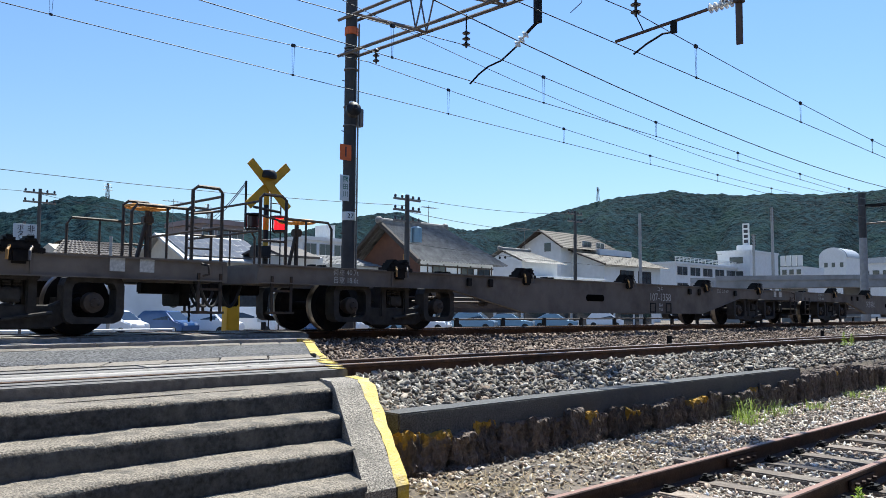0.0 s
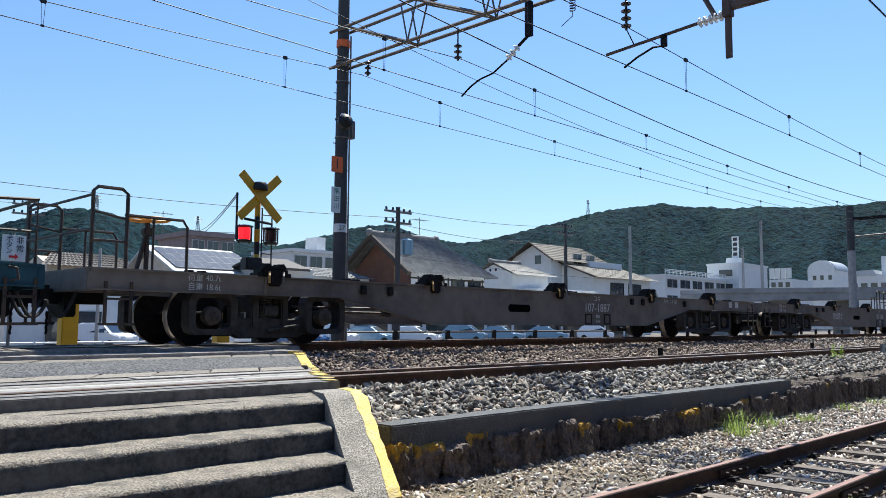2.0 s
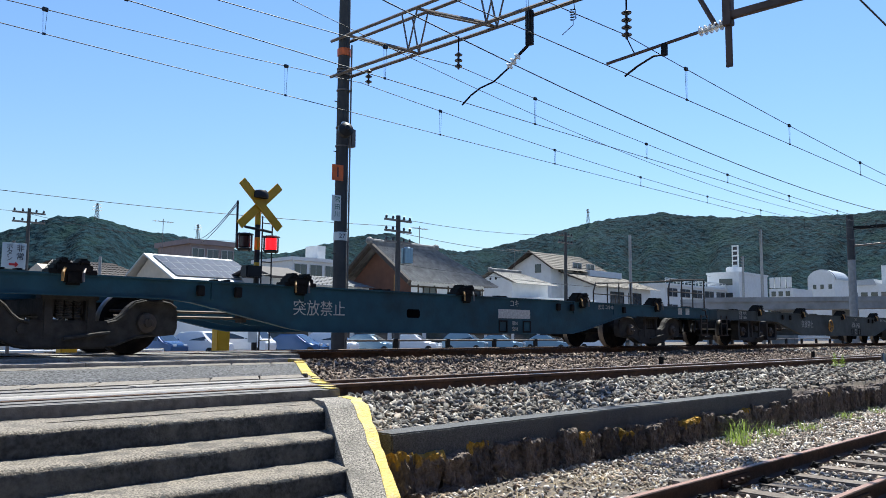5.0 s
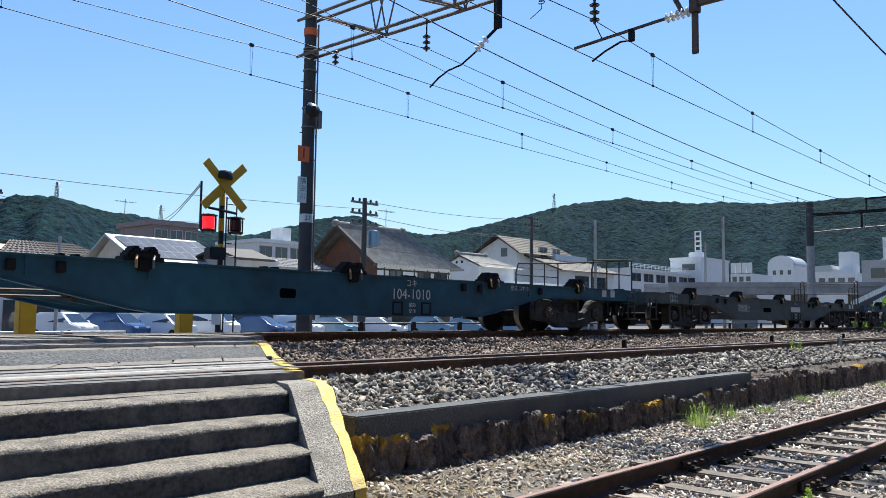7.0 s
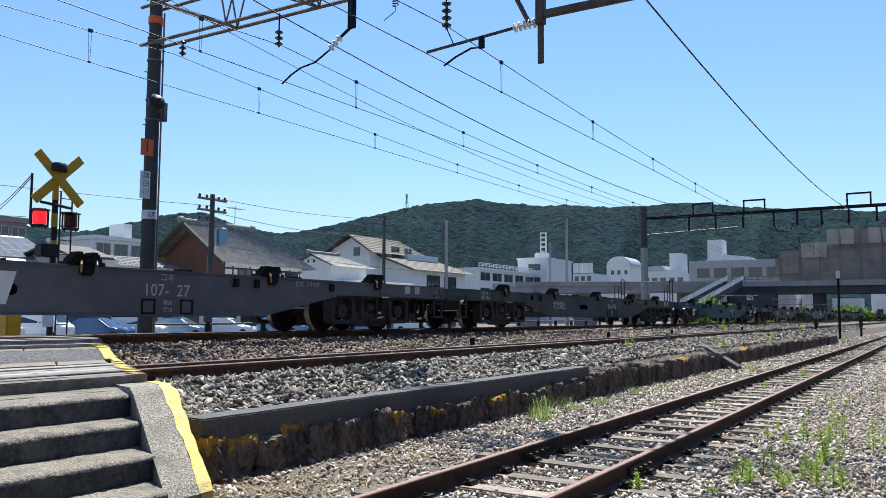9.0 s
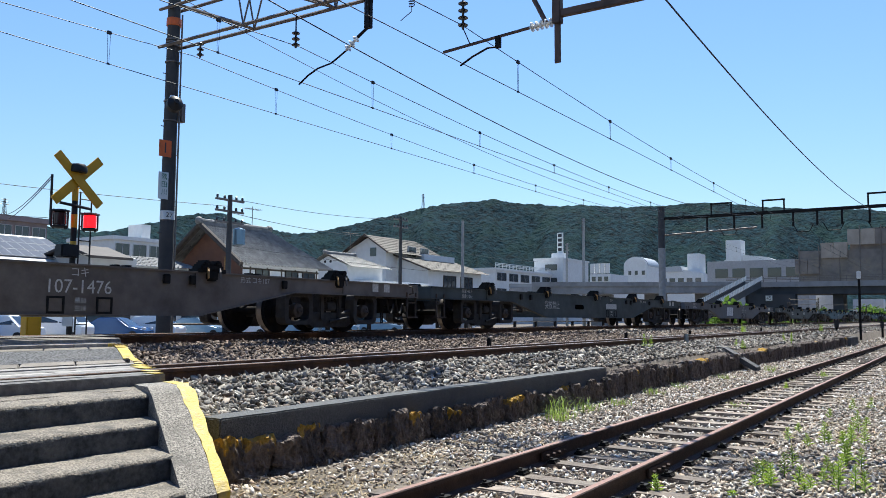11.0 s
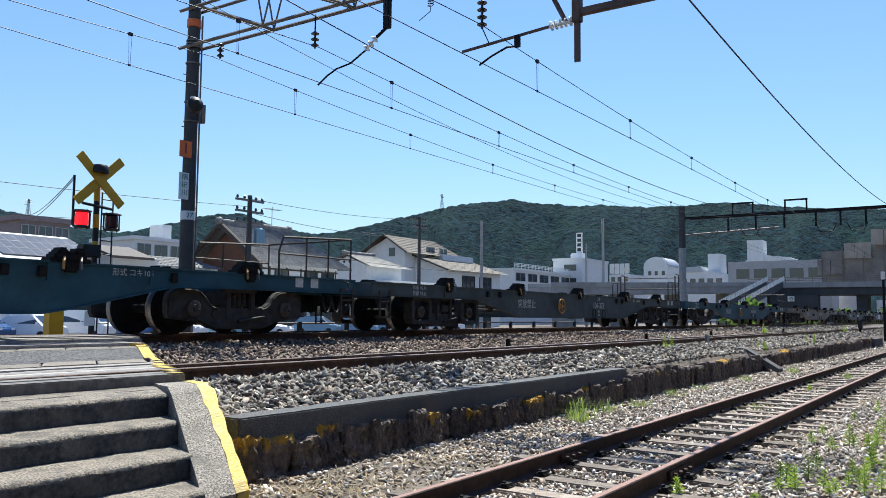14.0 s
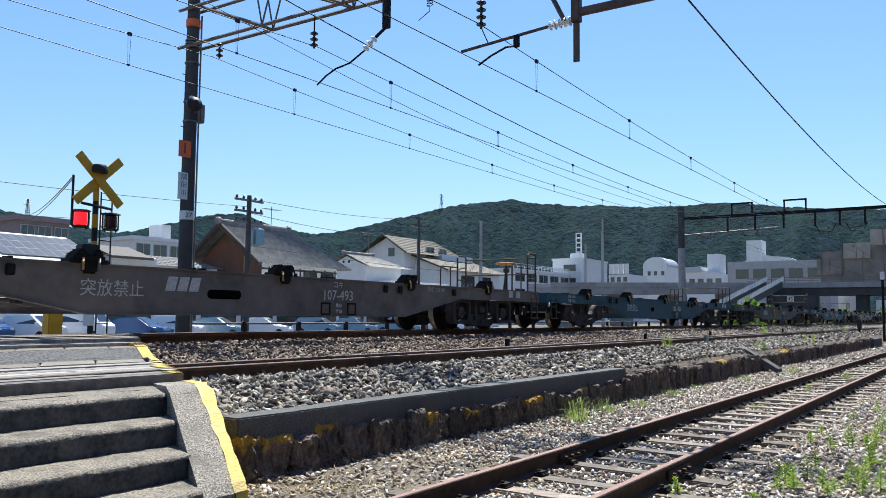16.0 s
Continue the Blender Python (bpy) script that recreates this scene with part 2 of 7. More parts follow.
M["wall_beige"] = mat("beige_wall", (0.50, 0.44, 0.36), 0.85, var=0.1, scale=2)
M["wall_pinkgrey"] = mat("mauve_grey_wall", (0.24, 0.19, 0.185), 0.85, var=0.1, scale=2)
M["kawara"] = mat("weathered_roof_tile", (0.165, 0.162, 0.155), 0.65, var=0.35, scale=2.2, bump=0.3, bscale=12, stain=(0.08, 0.075, 0.068), stain_amt=0.5, stain_scale=0.8)
M["roof_brown"] = mat("brown_roof_tile", (0.05, 0.038, 0.032), 0.7, var=0.25, scale=2.2, bump=0.2, bscale=10, stain=(0.05, 0.04, 0.035), stain_scale=0.8)
M["roof_metal"] = mat("grey_metal_roof", (0.40, 0.42, 0.44), 0.5, 0.2, var=0.1, scale=2)
M["timber_dark"] = mat("dark_timber", (0.05, 0.038, 0.03), 0.8, var=0.3, scale=4)
M["solar"] = mat("solar_cell_glass", (0.055, 0.062, 0.075), 0.3, var=0.2, scale=8, spec=0.2)
M["solar_frame"] = mat("aluminium_frame", (0.28, 0.28, 0.285), 0.4, 0.6, var=0.05)
M["window"] = mat("window_glass", (0.035, 0.045, 0.055), 0.06, var=0.2, spec=0.8)
M["car_white"] = mat("white_car_paint", (0.78, 0.79, 0.80), 0.25, var=0.03)
M["car_blue"] = mat("blue_car_paint", (0.02, 0.075, 0.20), 0.25, 0.3, var=0.05)
M["car_silver"] = mat("silver_blue_car_paint", (0.17, 0.26, 0.34), 0.28, 0.5, var=0.05)
M["car_red"] = mat("red_car_paint", (0.45, 0.03, 0.06), 0.3, var=0.05)
M["car_glass"] = mat("car_glass", (0.02, 0.03, 0.04), 0.04, var=0.1, spec=0.9)
M["tyre"] = mat("tyre_rubber", (0.02, 0.02, 0.02), 0.85, var=0.2)
M["lens"] = mat("headlight_lens", (0.75, 0.77, 0.8), 0.1, var=0.05)
M["bridge"] = mat("bridge_concrete", (0.27, 0.27, 0.27), 0.9, var=0.12, scale=0.6, stain=(0.12, 0.12, 0.12), stain_amt=0.5, stain_scale=0.25)
M["bridge_dark"] = mat("bridge_girder", (0.045, 0.05, 0.055), 0.8, var=0.2, scale=0.6)
M["mesh_sheet"] = mat("scaffold_sheet", (0.19, 0.165, 0.148), 0.9, var=0.25, scale=0.5, stain=(0.33, 0.28, 0.20), stain_scale=0.2)
M["mesh_sheet_light"] = mat("pale_scaffold_sheet", (0.33, 0.285, 0.24), 0.9, var=0.2, scale=0.5)
# blue haze and the mottle of sunlit crowns are put into this colour
M["forest"] = mat("haze_tinted_canopy", (0.0068, 0.0235, 0.031), 0.95, var=0.75, scale=0.2, bump=1.0, bscale=0.3, stain=(0.0125, 0.037, 0.033), stain_amt=0.8, stain_scale=0.03, spec=0.05, relief=2.5)
M["bush"] = leaf_mat("bush_leaf", (0.06, 0.12, 0.03), (0.16, 0.28, 0.04))
M["rubber"] = mat("rubber_hose", (0.025, 0.025, 0.025), 0.7, var=0.2)


# ---- building helpers ----
def box(bm, x0, x1, y0, y1, z0, z1, bev=0.0):
    r = bmesh.ops.create_cube(bm, size=1.0, matrix=Matrix.Translation(((x0 + x1) / 2, (y0 + y1) / 2, (z0 + z1) / 2)) @ Matrix.Diagonal((x1 - x0, y1 - y0, z1 - z0, 1)))
    if bev:
        es = list({e for v in r["verts"] for e in v.link_edges})
        bmesh.ops.bevel(bm, geom=es, offset=bev, segments=2, affect="EDGES")
    return bm


def rod(bm, a, b, r, seg=8, r2=None):
    a, b = Vector(a), Vector(b)
    d = b - a
    q = d.to_track_quat("Z", "Y").to_matrix().to_4x4()
    bmesh.ops.create_cone(bm, cap_ends=True, segments=seg, radius1=r, radius2=r if r2 is None else r2, depth=d.length, matrix=Matrix.Translation((a + b) / 2) @ q)
    return bm


def path_rod(bm, pts, r, seg=8):
    """One unbroken round bar along a line of points."""
    pts = [Vector(p) for p in pts]
    rings = []
    side = None
    for i, p in enumerate(pts):
        d = (pts[min(i + 1, len(pts) - 1)] - pts[max(i - 1, 0)]).normalized()
        if side is None:
            side = d.orthogonal().normalized()
        side = (side - d * side.dot(d)).normalized()
        up = d.cross(side)
        rings.append([bm.verts.new(p + (side * math.cos(2 * math.pi * k / seg) + up * math.sin(2 * math.pi * k / seg)) * r) for k in range(seg)])
    for a, b in zip(rings[:-1], rings[1:]):
        for k in range(seg):
            bm.faces.new((a[k], a[(k + 1) % seg], b[(k + 1) % seg], b[k]))
    bm.faces.new(rings[0][::-1])
    bm.faces.new(rings[-1])
    return bm


def prism(bm, poly, axis, a, b):
    """A polygon in the plane across the axis, drawn out from a to b."""
    def at(p, s):
        return {"x": (s, p[0], p[1]), "y": (p[0], s, p[1]), "z": (p[0], p[1], s)}[axis]
    v0, v1 = [bm.verts.new(at(p, a)) for p in poly], [bm.verts.new(at(p, b)) for p in poly]
    n = len(poly)
    bm.faces.new(v0)
    bm.faces.new(v1)
    for i in range(n):
        bm.faces.new((v0[i], v0[(i + 1) % n], v1[(i + 1) % n], v1[i]))
    bmesh.ops.recalc_face_normals(bm, faces=bm.faces)
    return bm


def lathe(bm, prof, seg=16, m=Matrix()):
    """A profile of (radius, height) turned round the z axis."""
    rings = []
    for r, z in prof:
        rings.append([bm.verts.new(m @ Vector((r * math.cos(2 * math.pi * i / seg), r * math.sin(2 * math.pi * i / seg), z))) for i in range(seg)])
    for p, q in zip(rings[:-1], rings[1:]):
        for i in range(seg):
            bm.faces.new((p[i], p[(i + 1) % seg], q[(i + 1) % seg], q[i]))
    bm.faces.new(rings[0])
    bm.faces.new(rings[-1])
    bmesh.ops.recalc_face_normals(bm, faces=bm.faces)
    return bm


def mesh_of(name, bm, material, smooth=False):
    me = bpy.data.meshes.new(name)
    bm.to_mesh(me)
    bm.free()
    me.materials.append(material)
    if smooth:
        me.shade_smooth()
        me.set_sharp_from_angle(angle=radians(40))
    return me


def part(name, bm, material, parent, label="", smooth=False, at=None):
    """One mesh object under a thing or a part; bm may be a ready mesh."""
    me = bm if isinstance(bm, bpy.types.Mesh) else mesh_of(name, bm, material, smooth)
    ob = new(name, me)
    ob.parent = parent
    if at is not None:
        ob.matrix_basis = at
    return tagged(ob, label=label)


FAR = Matrix.Translation((0, 0, 1.2)) @ Matrix.Scale(1.5, 4) @ Matrix.Translation((0, 0, -1.2))


def thing(name, label, category, m=None, group="", kind=""):
    ob = new(name)
    if m is not None:
        ob.matrix_basis = m
    return tagged(ob, label=label, category=category, group=group, kind=kind)


def solid(name, bm, material, label, category="", group="", kind="", smooth=False):
    return tagged(new(name, mesh_of(name, bm, material, smooth)), label=label, category=category, group=group, kind=kind)


def B():
    return bmesh.new()


TEXTS = {}


def text_mesh(body, size, material, align="CENTER"):
    key = (body, size, material.name)
    if key not in TEXTS:
        cu = bpy.data.curves.new("lettering", "FONT")
        cu.body, cu.size, cu.align_x, cu.align_y, cu.extrude = body, size, align, "CENTER", 0.001
        cu.resolution_u = 3
        tmp = bpy.data.objects.new("lettering", cu)
        scene.collection.objects.link(tmp)
        me = bpy.data.meshes.new_from_object(tmp.evaluated_get(bpy.context.evaluated_depsgraph_get()))
        bpy.data.objects.remove(tmp)
        me.materials.clear()
        me.materials.append(material)
        TEXTS[key] = me
    return TEXTS[key]


def raw_mesh(name, verts, faces, material):
    """A mesh from arrays of corners and of triangles."""
    me = bpy.data.meshes.new(name)
    me.vertices.add(len(verts))
    me.vertices.foreach_set("co", verts.astype(np.float32).ravel())
    k = faces.shape[1]
    me.loops.add(faces.size)
    me.loops.foreach_set("vertex_index", faces.astype(np.int32).ravel())
    me.polygons.add(len(faces))
    me.polygons.foreach_set("loop_start", np.arange(0, faces.size, k, dtype=np.int32))
    me.update(calc_edges=True)
    me.validate()
    me.materials.append(material)
    return me


# ---- ground ----
# height of the ground across the tracks: siding, stone wall, ballast banks, then the lower street side
PY = [-3000, -6, -2, 1.2, 2.0, 3.6, 5.12, 5.2, 5.6, 6.0, 7.7, 8.6, 10.2, 10.8, 12.5, 13.6, 15.9, 17.5, 3000]
PZ = [-0.6, -0.3, -0.14, -0.13, -0.18, -0.18, -0.13, 0.33, 0.42, 0.54, 0.52, 0.50, 0.66, 0.70, 0.70, 0.55, 0.30, -0.45, -0.6]


def ground_z(x, y):
    return np.interp(y, PY, PZ)


def build_ground():
    xs = np.concatenate([[-3000, -1000, -300, -100, -40, -15], np.arange(-8, 60, 1.0), [70, 90, 120, 170, 240, 350, 600, 1200, 3000]])
    ys = np.unique(np.concatenate([PY, np.arange(-6, 18, 0.4), [-1000, -300, -100, -40, -15, 25, 40, 70, 120, 250, 600, 1200]]))
    gx, gy = np.meshgrid(xs, ys)
    gz = ground_z(gx, gy)
    v = np.stack([gx, gy, gz], -1).reshape(-1, 3)
    nx = len(xs)
    idx = np.arange(len(v)).reshape(len(ys), nx)
    f = np.stack([idx[:-1, :-1], idx[:-1, 1:], idx[1:, 1:], idx[1:, :-1]], -1).reshape(-1, 4)
    tagged(new("ground", raw_mesh("ground", v, f, M["earth"])), "dusty brown earth under the tracks and yard", "ground", kind="structure")


build_ground()


def stone_templates(n=28):
    """Crushed rock: hulls of a few random points, mostly flattened shards."""
    rng = np.random.RandomState(5)
    out = []
    for _ in range(n):
        bm = B()
        p = rng.normal(size=(10, 3))
        p /= np.linalg.norm(p, axis=1)[:, None]
        p = np.sign(p) * np.abs(p) ** 0.75 * rng.uniform(0.36, 0.60, (10, 1))
        p *= np.array([rng.uniform(1.0, 1.6), rng.uniform(0.7, 1.05), rng.uniform(0.34, 0.7)])
        for q in p:
            bm.verts.new(q)
        r = bmesh.ops.convex_hull(bm, input=list(bm.verts))
        junk = [g for g in r["geom_interior"] if isinstance(g, bmesh.types.BMVert)]
        bmesh.ops.delete(bm, geom=junk, context="VERTS")
        bmesh.ops.triangulate(bm, faces=list(bm.faces))
        bm.verts.index_update()
        v = np.array([q.co[:] for q in bm.verts])
        f = np.array([[q.index for q in g.verts] for g in bm.faces])
        bm.free()
        out.append((v, f))
    return out


STONES = stone_templates()


def scatter(name, n, region, size, material, label, seed, keep=None):
    """Loose stones over a stretch of ground, in one sheet of separate pieces."""
    rng = np.random.RandomState(seed)
    x0, x1, y0, y1 = region
    u = rng.rand(n)
    x = x0 + (x1 - x0) * u ** 1.5
    y = rng.uniform(y0, y1, n)
    if keep is not None:
        k = keep(x, y)
        x, y = x[k], y[k]
    n = len(x)
    z = ground_z(x, y)
    s = rng.uniform(size[0], size[1], n) * (1 + 0.008 * np.maximum(x - 8, 0))
    V, F, off = [], [], 0
    which = rng.randint(0, len(STONES), n)
    for k, (tv, tf) in enumerate(STONES):
        sel = np.where(which == k)[0]
        if not len(sel):
            continue
        q = rng.normal(size=(len(sel), 4)) * np.array([1.0, 0.4, 0.4, 1.0])
        q /= np.linalg.norm(q, axis=1)[:, None]
        w, a, b, c = q.T
        R = np.stack([1 - 2 * (b * b + c * c), 2 * (a * b - c * w), 2 * (a * c + b * w), 2 * (a * b + c * w), 1 - 2 * (a * a + c * c), 2 * (b * c - a * w), 2 * (a * c - b * w), 2 * (b * c + a * w), 1 - 2 * (a * a + b * b)], -1).reshape(-1, 3, 3)
        p = np.einsum("nij,vj->nvi", R, tv) * s[sel][:, None, None]
        p += np.stack([x[sel], y[sel], z[sel] + s[sel] * rng.uniform(0.0, 0.45, len(sel))], -1)[:, None, :]
        V.append(p.reshape(-1, 3))
        F.append((tf[None] + (off + np.arange(len(sel)) * len(tv))[:, None, None]).reshape(-1, 3))
        off += len(sel) * len(tv)
    tagged(new(name, raw_mesh(name, np.concatenate(V), np.concatenate(F), material)), label, "ballast", kind="stuff")


SKEW = 0.62  # run along the track of the crossing's edge for each metre across it


def edge_x(y):
    return 4.45 + (y - 5.5) * SKEW


def off_crossing(x, y):
    return x > edge_x(y) + 0.02


scatter("ballast", 36000, (4.2, 30, 5.22, 8.3), (0.044, 0.1), M["ballast"], "pale grey crushed stone ballast beside the near track", 1, off_crossing)
scatter("ballast", 26000, (5.5, 40, 8.2, 13.2), (0.045, 0.092), M["ballast_brown"], "rust-brown crushed stone ballast between the tracks", 2, off_crossing)
def off_sleepers(x, y):
    """Gravel lies between the sleepers and off the crossing's stairs."""
    on_sleeper = (np.abs((x + 3.31) % 0.62 - 0.31) < 0.12) & (y > 1.80) & (y < 3.80)
    # bare earthy patch at the foot of the wall beside the stairs
    bare = (y > 3.75) & (x < 6.6) & (np.modf(np.abs(np.sin(x * 127.1 + y * 311.7)) * 43758.5)[0] < 0.62)
    return ((x > 3.95 + (y - 4.3) * 0.5) | (y < 4.0)) & ~on_sleeper & ~bare


scatter("gravel", 80000, (2.0, 26, -1.2, 5.1), (0.02, 0.062), M["gravel"], "pale grey and tan gravel round the siding", 3, off_sleepers)
scatter("ballast", 10000, (26, 75, 5.2, 13), (0.05, 0.11), M["ballast"], "grey ballast stones farther down the line", 4)
scatter("gravel", 8000, (24, 75, -1.5, 5.1), (0.04, 0.09), M["gravel"], "pale gravel farther down the siding", 5, off_sleepers)


# ---- rails ----
RAIL = [(-0.064, 0), (0.064, 0), (0.064, 0.012), (0.012, 0.03), (0.009, 0.11), (0.032, 0.118), (0.032, 0.146), (0.024, 0.153), (-0.024, 0.153), (-0.032, 0.146), (-0.032, 0.118), (-0.009, 0.11), (-0.012, 0.03), (-0.064, 0.012)]


def rail(parent, y, top, x0, x1, head, body="rail_rust"):
    bm = prism(B(), [(y + p[0], top - 0.153 + p[1]) for p in RAIL], "x", x0, x1)
    me = mesh_of("rail", bm, M[body])
    me.materials.append(head)
    for p in me.polygons:
        if p.normal.z > 0.9 and p.center.z > top - 0.01:
            p.material_index = 1
    part("rail", me, None, parent)


def build_tracks():
    siding = thing("siding_track", "rusty siding track on old weathered sleepers", "railway track", kind="structure")
    rail(siding, 2.26, 0.0, -40, 240, M["rail_head"])
    rail(siding, 3.33, 0.0, -40, 240, M["rail_head"])
    rng = random.Random(3)
    bm = B()
    box(bm, -0.1, 0.1, -1.02, 1.02, -0.13, 0, 0.012)
    sl = mesh_of("sleeper", bm, M["sleeper"])
    bm = B()
    box(bm, -0.06, 0.06, -0.045, 0.045, 0, 0.03, 0.008)
    rod(bm, (-0.02, 0.01, 0.0), (-0.02, 0.01, 0.06), 0.016, 6)
    box(bm, -0.05, 0.05, -0.03, 0.02, 0.03, 0.045)
    clip = mesh_of("rail_clip", bm, M["steel_dark"])
    x = -3.0
    while x < 130:
        m = pose(x + rng.uniform(-0.04, 0.04), 2.795 + rng.uniform(-0.04, 0.04), -0.135 + rng.uniform(-0.015, 0.012), rng.uniform(-0.6, 0.6), 0, rng.uniform(-1.5, 1.5))
        part("sleeper", sl, None, siding, at=m)
        if x < 40:
            for y in (2.26, 3.33):
                for s in (-1, 1):
                    part("rail_clip", clip, None, siding, at=pose(x, y + 0.1 * s, -0.15, 0, 0, 90 + 90 * s))
        x += 0.62
    for y in (2.26, 3.33):
        for s in (-1, 1):
            bm = B()
            box(bm, 6.6 + (y - 2.26) * 0.2, 7.15 + (y - 2.26) * 0.2, y + s * 0.03 - 0.012, y + s * 0.03 + 0.012, -0.12, -0.045, 0.004)
            for k in range(4):
                rod(bm, (6.68 + k * 0.13 + (y - 2.26) * 0.2, y + s * 0.03, -0.08), (6.68 + k * 0.13 + (y - 2.26) * 0.2, y + s * 0.075, -0.08), 0.016, 6)
            part("fishplate", bm, M["rail_rust"], siding, "rusty bolted fishplate")
    near = thing("near_main_track", "brown rails of the near main track in deep ballast", "railway track", kind="structure")
    rail(near, 6.30, 0.70, -60, 260, M["rail_bright"], "rail_main")
    rail(near, 7.37, 0.66, -60, 260, M["rail_bright"], "rail_main")
    far = thing("far_main_track", "main track that the freight train runs on", "railway track", kind="structure")
    rail(far, 11.115, 0.867, -120, 280, M["rail_bright"], "rail_main")
    rail(far, 12.185, 0.867, -120, 280, M["rail_bright"], "rail_main")
    bm = B()
    box(bm, -0.12, 0.12, -1.0, 1.0, -0.14, 0, 0.015)
    sl2 = mesh_of("sleeper", bm, M["sleeper"])
    for k in range(60):
        part("sleeper", sl2, None, far, at=pose(7.6 + k * 0.6, 11.65, 0.712))
        part("sleeper", sl2, None, near, at=pose(5.6 + k * 0.6, 6.83, 0.535, 2))


build_tracks()


# ---- crossing, stairs, retaining wall ----
def skewed(bm, y0, y1, z0, z1, left, inset=0.0, right=None, bev=0.0):
    """A slab whose right side follows the crossing's slanted edge."""
    r0, r1 = (edge_x(y0) - inset, edge_x(y1) - inset) if right is None else right
    lo = [bm.verts.new(p) for p in ((left, y0, z0), (r0, y0, z0), (r1, y1, z0), (left, y1, z0))]
    hi = [bm.verts.new(p) for p in ((left, y0, z1), (r0, y0, z1), (r1, y1, z1), (left, y1, z1))]
    bm.faces.new(lo[::-1])
    bm.faces.new(hi)
    es = []
    for i in range(4):
        bm.faces.new((lo[i], lo[(i + 1) % 4], hi[(i + 1) % 4], hi[i]))
    if bev:
        es = [e for e in bm.edges if all(v in hi for v in e.verts)]
        bmesh.ops.bevel(bm, geom=es, offset=bev, segments=2, affect="EDGES")
    return bm


def build_crossing():
    cr = thing("level_crossing", "foot crossing with worn planks and slabs between the rails", "level crossing", kind="structure")
    rng = random.Random(11)
    # bed under the deck
    bm = skewed(B(), 5.60, 10.9, 0.2, 0.60, -12)
    part("bed", bm, M["concrete"], cr, "rough concrete bed of the crossing")
    # long timbers beside and between the rails of the near track
    for (a, b, z) in ((5.86, 6.03, 0.685), (6.05, 6.22, 0.69), (6.40, 6.62, 0.69), (6.65, 6.88, 0.685), (6.92, 7.12, 0.68), (7.14, 7.28, 0.675), (7.46, 7.70, 0.67)):
        x = -9.0
        first = True
        while x < edge_x(a) - 0.05:
            ln = 2.6 + rng.uniform(-0.2, 0.2)
            end = min(x + ln, edge_x(a) - 0.03)
            if edge_x(a) - end < 0.6:
                end = edge_x(a) - 0.03
            bm = B()
            box(bm, x + 0.006, end, a, b, 0.55, z + rng.uniform(-0.004, 0.004), 0.008)
            part("plank", bm, M["plank"], cr, at=None)
            x = end if end < edge_x(a) - 0.1 else 99
    # tile rows and an asphalt strip between the tracks
    for (a, b, z) in ((7.74, 8.30, 0.675), (9.38, 9.92, 0.755)):
        x = -8.0
        while x < edge_x(a) - 0.3:
            end = x + 0.62
            bm = skewed(B(), a, b, 0.5, z + rng.uniform(-0.004, 0.006), 0, right=(0.6, 0.6 + (b - a) * SKEW), bev=0.008)
            for v in bm.verts:
                v.co.x += x + (v.co.y - a) * SKEW * (1 if v.co.x < 0.3 else 0)
            part("slab_tile", bm, M["slab"], cr)
            x = end
    bm = skewed(B(), 8.32, 9.36, 0.5, 0.70, -9, 0.12)
    for v in bm.verts:
        if v.co.z > 0.6:
            v.co.z = 0.676 + (v.co.y - 8.32) * 0.078
    part("asphalt_strip", bm, M["asphalt"], cr, "coarse grey asphalt strip")
    for (a, b, z) in ((9.95, 10.45, 0.80), (10.48, 10.74, 0.845), (10.78, 11.03, 0.855), (11.23, 11.5, 0.86), (11.54, 11.8, 0.86), (11.84, 12.08, 0.86), (12.3, 12.6, 0.85), (12.64, 13.0, 0.83)):
        x = -8.0
        while x < edge_x(a) - 0.1:
            end = min(x + 2.4, edge_x(a) - 0.04)
            bm = B()
            box(bm, x + 0.006, end, a, b, 0.55, z, 0.008)
            part("plank", bm, M["plank"], cr)
            x = end if end < edge_x(a) - 0.2 else 99
    # approach beyond the tracks
    bm = skewed(B(), 13.0, 19, -0.6, 0.55, -8)
    part("approach", bm, M["asphalt"], cr, "asphalt approach beyond the tracks")
    # yellow edge paint along the slanted side
    for (a, b, z) in ((5.62, 5.84, 0.615), (5.87, 6.02, 0.692), (6.06, 6.21, 0.697), (6.41, 6.61, 0.697), (6.66, 6.87, 0.69), (6.93, 7.11, 0.687), (7.15, 7.27, 0.682), (7.48, 7.69, 0.678), (7.75, 8.29, 0.684), (8.33, 9.35, 0.704), (9.4, 9.9, 0.765)):
        w = 0.17 if b > 9.3 else 0.11
        bm = B()
        o = (b - a) * SKEW if b < 7.6 else 0
        vs = [bm.verts.new(p) for p in ((edge_x(a) - w - 0.04, a, z), (edge_x(a) - 0.05, a, z), (edge_x(b) - 0.05 - o, b, z), (edge_x(b) - w - 0.04 - o, b, z))]
        if a == 8.33:
            for v in vs:
                v.co.z = 0.680 + (v.co.y - 8.32) * 0.078
        bm.faces.new(vs)
        r = bmesh.ops.extrude_face_region(bm, geom=list(bm.faces))
        for v in r["geom"]:
            if isinstance(v, bmesh.types.BMVert):
                v.co.z += 0.004
        bmesh.ops.recalc_face_normals(bm, faces=bm.faces)
        part("edge_marking", bm, M["yellow_paint"], cr, "worn yellow edge paint")
    bm = B()
    for k in range(3):
        box(bm, edge_x(9.95) - 0.30 + k * 0.1, edge_x(9.95) - 0.21 + k * 0.1, 9.90, 9.99 + k * 0.05, 0.72, 0.80 - k * 0.012, 0.01)
    part("edge_block", bm, M["yellow_paint"], cr, "chipped yellow corner block")


build_crossing()

